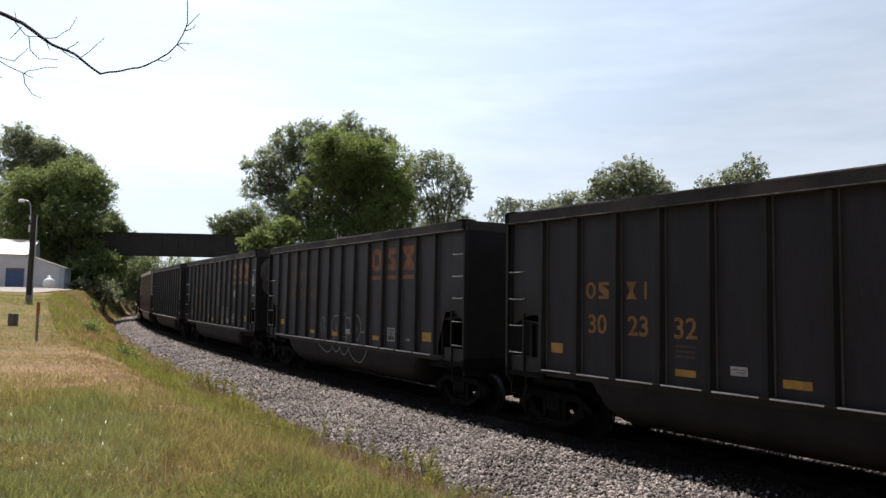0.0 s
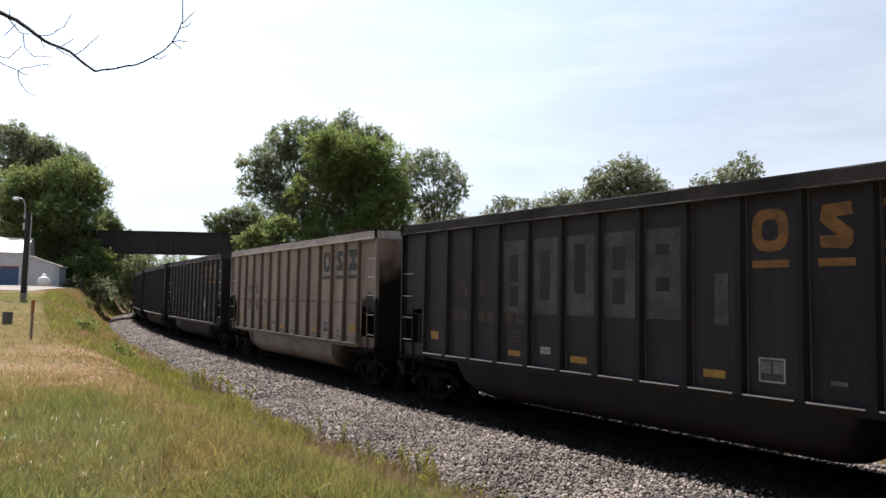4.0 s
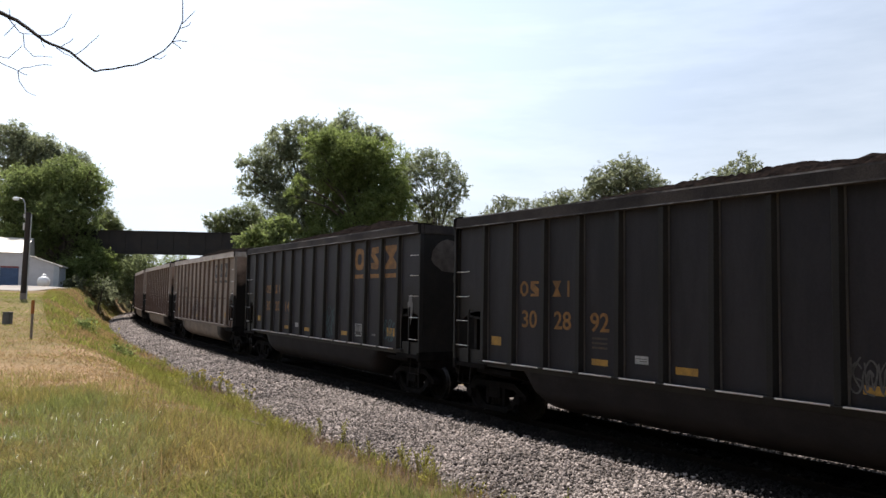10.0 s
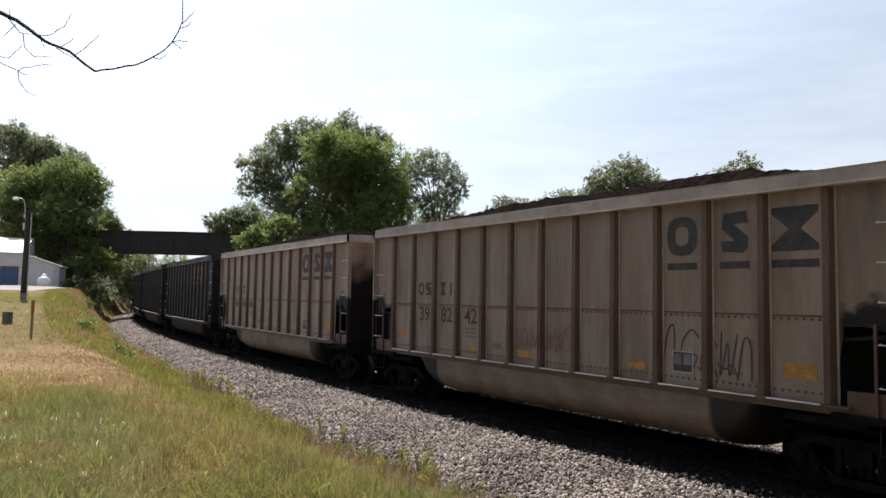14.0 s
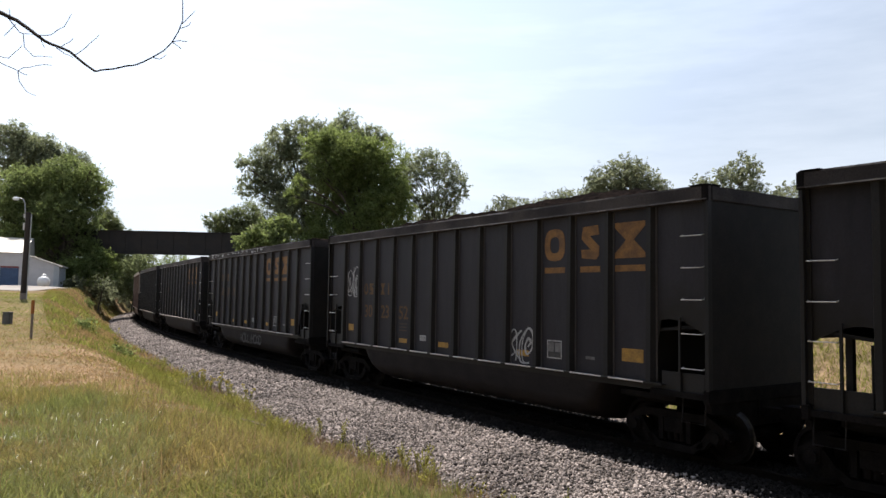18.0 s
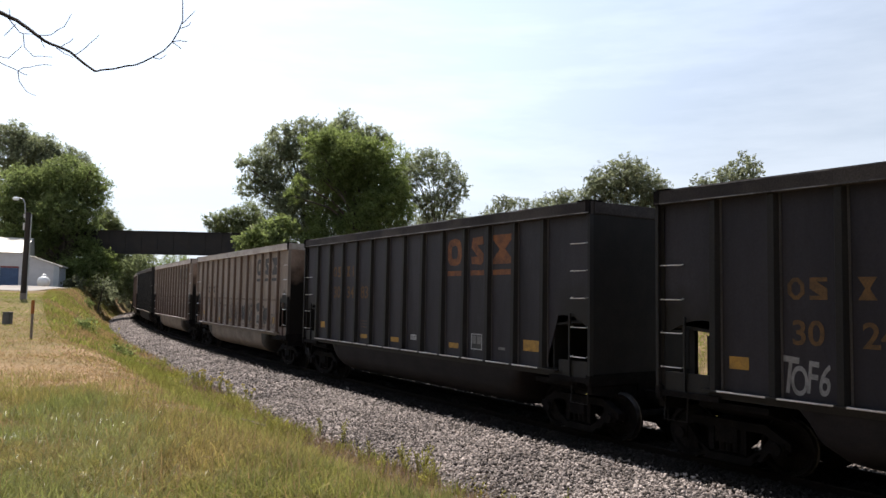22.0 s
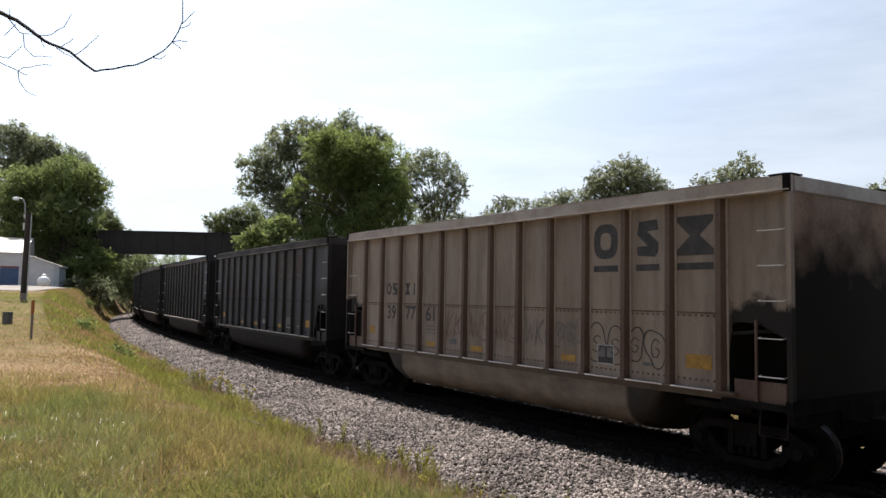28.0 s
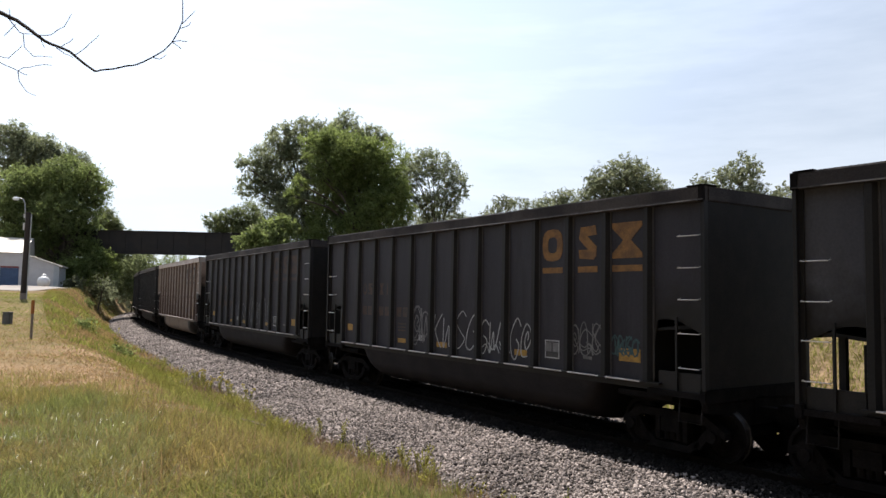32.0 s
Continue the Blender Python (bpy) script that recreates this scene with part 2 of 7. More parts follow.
M["ghost_paint"] = material("ghost_paint", (0.095, 0.092, 0.094), (0.05, 0.048, 0.049), scale=2.5, rough=0.75, fine=0.3)
M["teal_paint"] = material("teal_paint", (0.045, 0.095, 0.10), (0.03, 0.06, 0.065), scale=6, rough=0.7)
M["green_paint"] = material("green_paint", (0.20, 0.26, 0.13), (0.11, 0.15, 0.07), scale=6, rough=0.7)
M["dark_paint"] = material("dark_paint", (0.035, 0.033, 0.036), (0.08, 0.075, 0.07), scale=6, rough=0.7)
M["red_paint"] = material("red_paint", (0.16, 0.075, 0.065), (0.20, 0.15, 0.12), scale=5, rough=0.75)
# rails and ties near-black: the shade beside the train is put in
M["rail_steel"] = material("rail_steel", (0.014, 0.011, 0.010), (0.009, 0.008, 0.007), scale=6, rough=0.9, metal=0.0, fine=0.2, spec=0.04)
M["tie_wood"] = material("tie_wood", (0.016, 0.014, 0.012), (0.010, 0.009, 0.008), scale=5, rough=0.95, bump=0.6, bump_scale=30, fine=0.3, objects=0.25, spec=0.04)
# bed kept dark: the shade between the stones is put into its colour
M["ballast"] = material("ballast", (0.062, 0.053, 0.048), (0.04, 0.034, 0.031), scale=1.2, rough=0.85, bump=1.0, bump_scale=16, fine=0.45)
# ballast below the train: coal dust, with the train's shadow painted in
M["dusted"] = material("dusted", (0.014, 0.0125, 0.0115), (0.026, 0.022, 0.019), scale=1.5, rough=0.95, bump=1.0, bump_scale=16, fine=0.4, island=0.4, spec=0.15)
M["ballast_stone"] = material("ballast_stone", (0.26, 0.226, 0.208), (0.155, 0.134, 0.124), scale=0.8, rough=0.8, spec=0.25, fine=0.15, bump_scale=60, island=0.85)
M["ground"] = material("ground", (0.15, 0.135, 0.07), (0.275, 0.197, 0.122), scale=0.16, rough=0.95, spec=0.0, bump=0.6, bump_scale=9, fine=0.35, low=0.42, high=0.6)
M["road"] = material("road", (0.34, 0.315, 0.285), (0.27, 0.245, 0.22), scale=0.6, rough=0.9, bump=0.3, fine=0.12)
M["bark"] = material("bark", (0.085, 0.065, 0.05), (0.05, 0.04, 0.032), scale=3, rough=0.95, bump=0.8, bump_scale=12, stretch_z=0.3)
# thin twigs lightened: glare of the bright sky is put into their colour
M["pale_twig"] = material("pale_twig", (0.12, 0.10, 0.125), (0.09, 0.075, 0.09), scale=12, rough=0.9, fine=0.2)
M["twig"] = material("twig", (0.05, 0.042, 0.042), (0.035, 0.03, 0.03), scale=12, rough=0.9, fine=0.2)
M["grass_green"] = leaf_material("grass_green", (0.228, 0.256, 0.104), (0.27, 0.264, 0.126), island=0.45, through_light=0.42, glow=(1.2, 1.25, 0.85))
M["grass_olive"] = leaf_material("grass_olive", (0.243, 0.256, 0.102), (0.31, 0.264, 0.132), island=0.45, through_light=0.45, glow=(1.2, 1.15, 0.75))
M["grass_straw"] = leaf_material("grass_straw", (0.35, 0.252, 0.16), (0.295, 0.212, 0.134), island=0.3, through_light=0.45, glow=(1.1, 1.05, 0.75))
M["grass_lush"] = leaf_material("grass_lush", (0.205, 0.232, 0.068), (0.24, 0.204, 0.092), island=0.35, through_light=0.5, glow=(1.15, 1.2, 0.75))
M["dead_stem"] = leaf_material("dead_stem", (0.20, 0.135, 0.115), (0.145, 0.10, 0.085), island=0.35, through_light=0.3, glow=(1.1, 1.0, 0.9))
M["grass_shiny"] = material("grass_shiny", (0.18, 0.22, 0.10), (0.24, 0.25, 0.14), scale=0.8, rough=0.36, fine=0.2, island=0.3, spec=0.6)
M["weed_leaf"] = leaf_material("weed_leaf", (0.265, 0.265, 0.09), (0.215, 0.205, 0.08), island=0.4, through_light=0.5, glow=(1.4, 1.35, 0.9))
M["weed_flower"] = material("weed_flower", (0.45, 0.36, 0.04), (0.35, 0.28, 0.04), scale=20, rough=0.8)
M["leaf_a"] = leaf_material("leaf_a", (0.122, 0.15, 0.062), (0.097, 0.12, 0.054))
M["leaf_grey"] = leaf_material("leaf_grey", (0.143, 0.157, 0.112), (0.117, 0.128, 0.094), through_light=0.57, glow=(2.5, 2.55, 2.05))
M["leaf_b"] = leaf_material("leaf_b", (0.12, 0.146, 0.066), (0.097, 0.118, 0.057))
M["leaf_c"] = leaf_material("leaf_c", (0.108, 0.124, 0.075), (0.086, 0.10, 0.062))
# paler, greyer leaves: haze over the distance is painted into them
M["leaf_far"] = leaf_material("leaf_far", (0.12, 0.132, 0.092), (0.10, 0.112, 0.08), through_light=0.55, glow=(2.5, 2.5, 2.1))
M["girder"] = material("girder", (0.016, 0.014, 0.013), (0.028, 0.021, 0.018), scale=1.0, rough=0.8, bump=0.2, fine=0.25)
M["concrete"] = material("concrete", (0.32, 0.30, 0.27), (0.22, 0.20, 0.18), scale=0.8, rough=0.9, bump=0.4, fine=0.15)
M["white_siding"] = material("white_siding", (0.52, 0.51, 0.53), (0.45, 0.44, 0.46), scale=1.0, rough=0.6, fine=0.06)
M["grey_siding"] = material("grey_siding", (0.40, 0.43, 0.47), (0.33, 0.36, 0.40), scale=1.0, rough=0.6, fine=0.08)
M["roof_metal"] = material("roof_metal", (0.55, 0.53, 0.49), (0.45, 0.42, 0.38), scale=1.2, rough=0.45, metal=0.2, fine=0.1)
M["blue_door"] = material("blue_door", (0.055, 0.10, 0.20), (0.045, 0.08, 0.16), scale=2, rough=0.6, fine=0.1)
M["red_trim"] = material("red_trim", (0.25, 0.06, 0.06), (0.18, 0.05, 0.05), scale=3, rough=0.6)
M["tank_white"] = material("tank_white", (0.78, 0.78, 0.77), (0.68, 0.68, 0.67), scale=3, rough=0.4, fine=0.05)
M["pole_wood"] = material("pole_wood", (0.040, 0.030, 0.025), (0.026, 0.020, 0.017), scale=3, rough=0.9, bump=0.5, bump_scale=20, stretch_z=0.15)
M["galvanised"] = material("galvanised", (0.45, 0.46, 0.47), (0.36, 0.37, 0.38), scale=6, rough=0.45, metal=0.6, fine=0.1)
M["lamp_glass"] = material("lamp_glass", (0.75, 0.78, 0.80), (0.65, 0.68, 0.70), scale=8, rough=0.15, fine=0.03)
M["post_orange"] = material("post_orange", (0.36, 0.135, 0.025), (0.25, 0.09, 0.025), scale=8, rough=0.7, fine=0.15)
M["post_grey"] = material("post_grey", (0.24, 0.20, 0.17), (0.17, 0.14, 0.12), scale=8, rough=0.85, fine=0.2)
M["box_grey"] = material("box_grey", (0.10, 0.10, 0.095), (0.07, 0.068, 0.065), scale=5, rough=0.7, fine=0.2)


# ---- mesh helpers ----
def finish(name, bm, mat, parent=None, label="", smooth=False):
    me = bpy.data.meshes.new(name)
    bm.normal_update()
    bm.to_mesh(me)
    bm.free()
    for m in (mat if isinstance(mat, (list, tuple)) else [mat]):
        me.materials.append(m)
    if smooth:
        for p in me.polygons:
            p.use_smooth = True
    ob = new(name, me)
    if parent:
        ob.parent = parent
    if label:
        ob["label"] = label
    return ob


def part(name, bm, mat, parent, label="", smooth=False):
    return finish(name, bm, mat, parent, label, smooth)


def share(name, ob, parent, m):
    """Another object on the same mesh, at the local pose m."""
    o = new(name, ob.data)
    o.parent = parent
    o.matrix_basis = m
    if "label" in ob:
        o["label"] = ob["label"]
    return o


def box(bm, x0, x1, y0, y1, z0, z1, bevel=0.0):
    v = [bm.verts.new(c) for c in product((x0, x1), (y0, y1), (z0, z1))]
    fs = [bm.faces.new([v[i] for i in q]) for q in ((0, 1, 3, 2), (4, 6, 7, 5), (0, 4, 5, 1), (2, 3, 7, 6), (0, 2, 6, 4), (1, 5, 7, 3))]
    if bevel:
        es = list({e for f in fs for e in f.edges})
        bmesh.ops.bevel(bm, geom=es, offset=bevel, segments=2, affect="EDGES", clamp_overlap=True)
    return bm


def prism(bm, poly, axis, a, b):
    """A polygon of (u, w) pairs drawn out along an axis from a to b."""
    def at(u, w, k):
        return {"x": (k, u, w), "y": (u, k, w), "z": (u, w, k)}[axis]
    lo, hi = [bm.verts.new(at(u, w, a)) for u, w in poly], [bm.verts.new(at(u, w, b)) for u, w in poly]
    n = len(poly)
    bm.faces.new(lo)
    bm.faces.new(hi[::-1])
    for i in range(n):
        bm.faces.new((lo[i], lo[(i + 1) % n], hi[(i + 1) % n], hi[i]))
    bmesh.ops.recalc_face_normals(bm, faces=bm.faces[:])
    return bm


def tube(bm, points, radii, sides=8, cap=True):
    """A round bar through the points."""
    rings, last = [], None
    pts = [Vector(p) for p in points]
    for i, p in enumerate(pts):
        d = (pts[min(i + 1, len(pts) - 1)] - pts[max(i - 1, 0)]).normalized()
        ref = last if last else (Vector((0, 0, 1)) if abs(d.z) < 0.9 else Vector((1, 0, 0)))
        u = (ref - d * ref.dot(d)).normalized()
        w = d.cross(u)
        last = u
        r = radii[i] if isinstance(radii, (list, tuple)) else radii
        rings.append([bm.verts.new(p + (u * math.cos(k * 2 * math.pi / sides) + w * math.sin(k * 2 * math.pi / sides)) * r) for k in range(sides)])
    for a, b in zip(rings, rings[1:]):
        for k in range(sides):
            bm.faces.new((a[k], a[(k + 1) % sides], b[(k + 1) % sides], b[k]))
    if cap:
        bm.faces.new(rings[0][::-1])
        bm.faces.new(rings[-1])
    return bm


def sheet_object(name, verts, faces, mat, parent=None, smooth=False):
    me = bpy.data.meshes.new(name)
    me.from_pydata(verts, [], faces)
    for m in (mat if isinstance(mat, (list, tuple)) else [mat]):
        me.materials.append(m)
    if smooth:
        me.polygons.foreach_set("use_smooth", [True] * len(me.polygons))
    me.update()
    ob = new(name, me)
    if parent:
        ob.parent = parent
    return ob


def faces_mesh(name, verts, faces, mat, parent=None):
    """A large mesh from arrays of vertices and of equal-sided faces."""
    faces = np.asarray(faces, np.int32)
    m, k = faces.shape
    me = bpy.data.meshes.new(name)
    me.vertices.add(len(verts))
    me.vertices.foreach_set("co", np.asarray(verts, np.float32).ravel())
    me.loops.add(m * k)
    me.loops.foreach_set("vertex_index", faces.ravel())
    me.polygons.add(m)
    me.polygons.foreach_set("loop_start", np.arange(m, dtype=np.int32) * k)
    me.update(calc_edges=True)
    me.materials.append(mat)
    ob = new(name, me)
    if parent:
        ob.parent = parent
    return ob


# ---- the line of the railway: s runs away from the camera, d towards its side ----
STEP = 0.5
RAIL = -0.29          # height of the railhead
S = np.arange(-480.0, 480.0 + STEP, STEP)
_k = np.clip(S, -30, 110)
CURVE = -0.002575 + 0.0148e-4 * _k - 0.0208e-6 * _k * _k
_i0 = int(np.argmin(abs(S)))
TH = np.concatenate([[0], np.cumsum((CURVE[1:] + CURVE[:-1]) / 2 * STEP)])
TH = TH - TH[_i0] + radians(34.433)
PX = np.concatenate([[0], np.cumsum((-np.sin(TH[1:]) - np.sin(TH[:-1])) / 2 * STEP)])
PY = np.concatenate([[0], np.cumsum((np.cos(TH[1:]) + np.cos(TH[:-1])) / 2 * STEP)])
PX, PY = PX - PX[_i0] + 4.224, PY - PY[_i0] + 15.341


def on_line(s, d=0.0):
    th = np.interp(s, S, TH)
    return np.interp(s, S, PX) - np.cos(th) * d, np.interp(s, S, PY) - np.sin(th) * d


def line_coords(x, y):
    """(s, d) of the plan's points."""
    x, y = np.atleast_1d(np.asarray(x, float)), np.atleast_1d(np.asarray(y, float))
    s, d = np.empty_like(x), np.empty_like(x)
    for a in range(0, len(x), 4000):
        xs, ys = x[a:a + 4000, None], y[a:a + 4000, None]
        i = np.argmin((xs - PX[::2]) ** 2 + (ys - PY[::2]) ** 2, axis=1) * 2
        th = TH[i]
        dx, dy = x[a:a + 4000] - PX[i], y[a:a + 4000] - PY[i]
        s[a:a + 4000] = S[i] - np.sin(th) * dx + np.cos(th) * dy
        d[a:a + 4000] = -np.cos(th) * dx - np.sin(th) * dy
    return s, d


def smooth(a):
    a = np.clip(a, 0, 1)
    return a * a * (3 - 2 * a)


def toe(s):
    return np.interp(s, [-5, 8, 16, 31, 49], [5.0, 5.15, 4.75, 4.2, 3.85])


def wave(x, y):
    return (np.sin(x * 0.9 + 1.3 * np.sin(y * 0.7)) + np.sin(y * 1.1 + 0.8 * np.sin(x * 0.5 + 2)) + 0.5 * np.sin(2.3 * x + 1.7 * y)) / 2.5


BRIDGE_Y = 87.5


def ground_z(x, y):
    x, y = np.atleast_1d(np.asarray(x, float)), np.atleast_1d(np.asarray(y, float))
    s, d = line_coords(x, y)
    lawn = np.interp(s, [-60, -10, 4, 19, 26, 40, 60, 73, 100], [0.75, 0.76, 0.62, 0.78, 0.93, 1.89, 2.4, 2.64, 2.7])
    crest = np.interp(s, [20, 45, 70], [9.4, 8.7, 7.2])
    t = toe(s)
    near = -0.78 + (lawn + 0.78) * smooth((d - t) / (crest - t)) + 0.05 * wave(x, y) * smooth((d - t) / 3)
    far = -0.78 + 3.38 * smooth((-d - 4.8) / 7.5) + 0.6 * smooth((-d - 14) / 20) + 0.06 * wave(x, y) * smooth((-d - 5) / 3)
    z = np.where(d > 0, near, far)
    z = np.where((d > -4.6) & (d < t - 0.25), -1.25, z)
    road = 8.55 - 1.5 * np.clip(abs(y - BRIDGE_Y) - 2.6, 0, None)
    left = road - 1.5 * np.clip(x + 46.5, 0, None)
    right = road - 1.5 * np.clip(-22.6 - x, 0, None)
    return np.maximum(z, np.where(x < -30, left, right))


def gz(x, y):
    return float(ground_z(x, y)[0])


def graded(lo, hi, step, reach):
    mid = list(np.arange(lo, hi + step / 2, step))
    out, gap = [], step
    p = hi
    while p < reach:
        gap *= 1.22
        p += gap
        out.append(p)
    low, gap = [], step
    p = lo
    while p > -reach:
        gap *= 1.22
        p -= gap
        low.append(p)
    return np.array(low[::-1] + mid + out)


def build_ground():
    xs, ys = graded(-55, 30, 0.55, 2600), graded(-6, 105, 0.55, 2600)
    gx, gy = np.meshgrid(xs, ys)
    z = ground_z(gx.ravel(), gy.ravel())
    nx, ny = len(xs), len(ys)
    idx = np.arange(nx * ny).reshape(ny, nx)
    f = np.stack([idx[:-1, :-1], idx[:-1, 1:], idx[1:, 1:], idx[1:, :-1]], -1).reshape(-1, 4)
    ob = sheet_object("ground", np.column_stack([gx.ravel(), gy.ravel(), z]).tolist(), f.tolist(), M["ground"], smooth=True)
    return tagged(ob, "grassy ground with dry straw patches beside the railway", "ground", kind="structure")


def bed_z(d):
    """Height of the ballast's surface."""
    return RAIL + np.interp(d, [-5.2, -4.2, -1.9, -1.5, -0.95, -0.6, 0.6, 0.95, 1.5, 1.9, 3.2, 5.0, 5.75, 6.3], [-0.85, -0.55, -0.21, -0.145, -0.13, -0.17, -0.17, -0.13, -0.145, -0.21, -0.28, -0.42, -0.52, -0.75])


def build_ballast():
    ss = np.concatenate([np.arange(-470, -20, 3.0), np.arange(-20, 100, 0.6), np.arange(100, 470, 3.0)])
    us = np.concatenate([np.linspace(-5.2, -1.9, 7), np.linspace(-1.5, 1.5, 13), np.linspace(1.9, 6.0, 10)])
    V = []
    for s in ss:
        k = (float(toe(s)) - 2) / 3.75
        for u in us:
            d = 2 + (u - 2) * k if u > 2 else u
            x, y = on_line(s, d)
            e = 0.12 * math.sin(s * 1.7) * max(0, u - 4.6) / 1.1
            x2, y2 = on_line(s, d + e)
            V.append((x2, y2, float(bed_z(u)) + 0.018 * math.sin(s * 3.1 + u * 5) * math.sin(u * 2.7 + s)))
    n = len(us)
    F = [(i * n + j, i * n + j + 1, (i + 1) * n + j + 1, (i + 1) * n + j) for i in range(len(ss) - 1) for j in range(n - 1)]
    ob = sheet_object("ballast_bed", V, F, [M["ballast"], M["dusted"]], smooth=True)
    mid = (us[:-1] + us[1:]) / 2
    # band beside the track coloured as the train's shadow plus coal dust
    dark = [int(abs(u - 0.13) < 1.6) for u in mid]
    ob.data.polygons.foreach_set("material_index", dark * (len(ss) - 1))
    return tagged(ob, "wide bed of crushed grey railway stone", "ballast", kind="structure")


def build_track():
    track = new("railway_track")
    tagged(track, "single curved railway track on wooden ties", "railway track", kind="structure")
    ss = np.concatenate([np.arange(-470, -30, 3.0), np.arange(-30, 110, 1.0), np.arange(110, 470, 3.0)])
    prof = [(-0.07, -0.17), (0.07, -0.17), (0.07, -0.155), (0.012, -0.135), (0.012, -0.045), (0.036, -0.035), (0.036, -0.004), (0.028, 0.0), (-0.028, 0.0), (-0.036, -0.004), (-0.036, -0.035), (-0.012, -0.045), (-0.012, -0.135), (-0.07, -0.155)]
    for side in (0.755, -0.755):
        V, n = [], len(prof)
        for s in ss:
            for u, w in prof:
                x, y = on_line(s, side + u)
                V.append((x, y, w + RAIL))
        F = [(i * n + j, i * n + (j + 1) % n, (i + 1) * n + (j + 1) % n, (i + 1) * n + j) for i in range(len(ss) - 1) for j in range(n)]
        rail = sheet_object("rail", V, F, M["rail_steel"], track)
        rail["label"] = "very dark brown steel rail, the train's shade in its colour"
    bm = bmesh.new()
    box(bm, -0.115, 0.115, -1.3, 1.3, -0.34, -0.155, 0.012)
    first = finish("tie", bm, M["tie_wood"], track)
    ss = np.arange(-55, 95, 0.52)
    for i, s in enumerate(ss):
        x, y = on_line(s)
        m = pose(x, y, RAIL, 0, 0, 90 + math.degrees(np.interp(s, S, TH)) + random.uniform(-1, 1))
        if i == 0:
            first.matrix_basis = m
        else:
            share("tie", first, track, m)


build_ground()
build_ballast()
build_track()

# ---- coal cars: local x to the rear, y to the camera's side, z up from the rails ----
LB, HW, HT, HS, TC = 14.77, 1.574, 4.43, 1.03, 12.6
RIB0, DRIB = 1.14, 1.03
XE = LB / 2
XR = [XE - RIB0 - DRIB * k for k in range(13)]      # ribs, the rear one first
YS = 1.45                                            # outer face of the side sheets
WHEEL_R = 0.457
EMBLEM = 9                                           # first bay of the large emblem


def lay_out(short):
    """Two series of cars: the short one has narrower bays and its emblem one bay further back."""
    global LB, RIB0, DRIB, XE, XR, EMBLEM
    LB, RIB0, DRIB, EMBLEM = (14.20, 1.08, 0.973, 8) if short else (14.77, 1.14, 1.03, 9)
    XE = LB / 2
    XR = [XE - RIB0 - DRIB * k for k in range(13)]



def slab(bm, poly, y, t):
    """Plate lying in the x-z plane at y, t thick."""
    return prism(bm, poly, "y", y - t / 2, y + t / 2)


def end_cut(x_end, sgn):
    """Lower edge of the side plate in the end bay, from the end inwards."""
    out = []
    for k in range(7):
        a = k / 6
        x = x_end - sgn * (0.05 + a * (RIB0 - 0.12))
        out.append((x, 1.86 + 0.3 * math.sin(a * math.pi * 0.62)))
    return out


def build_bogie(car, x):
    bm = bmesh.new()
    prism(bm, [(-1.12, 0.42), (1.12, 0.42), (1.12, 0.68), (0.4, 0.80), (-0.4, 0.80), (-1.12, 0.68)], "x", x - 0.2, x + 0.2)
    box(bm, x - 0.3, x + 0.3, -0.35, 0.35, 0.80, 1.12)
    bmesh.ops.translate(bm, verts=bm.verts[:], vec=(0, 0, RAIL))
    bogie = part("bogie", bm, M["under_steel"], car, "cast steel freight truck, grime and shade in its near-black colour")
    bm = bmesh.new()
    prism(bm, [(x + u, w) for u, w in [(-1.12, 0.56), (-0.70, 0.80), (0.70, 0.80), (1.12, 0.56), (1.12, 0.44), (0.66, 0.66), (-0.66, 0.66), (-1.12, 0.44)]], "y", 0.93, 1.10)
    prism(bm, [(x + u, w) for u, w in [(-0.62, 0.30), (-0.40, 0.10), (0.40, 0.10), (0.62, 0.30), (0.52, 0.34), (0.34, 0.22), (-0.34, 0.22), (-0.52, 0.34)]], "y", 0.95, 1.08)
    for sg in (-1, 1):
        prism(bm, [(x + sg * 0.96, 0.62), (x + sg * 0.80, 0.66), (x + sg * 0.44, 0.20), (x + sg * 0.60, 0.20)], "y", 0.95, 1.08)
        box(bm, x + sg * 0.30 - 0.05, x + sg * 0.30 + 0.05, 0.94, 1.09, 0.26, 0.70)
        box(bm, x + sg * 0.89 - 0.15, x + sg * 0.89 + 0.15, 0.92, 1.12, 0.36, 0.60, 0.03)
        tube(bm, [(x + sg * 0.89, 1.10, WHEEL_R), (x + sg * 0.89, 1.18, WHEEL_R)], 0.10, 12)
    for k in (-0.13, 0.0, 0.13):
        tube(bm, [(x + k, 1.02, 0.27), (x + k, 1.02, 0.50)], 0.055, 8)
    bmesh.ops.translate(bm, verts=bm.verts[:], vec=(0, 0, RAIL))
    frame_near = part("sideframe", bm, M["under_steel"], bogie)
    share("sideframe", frame_near, bogie, Matrix.Translation((2 * x, 0, 0)) @ pose(0, 0, 0, 0, 0, 180))
    return bogie


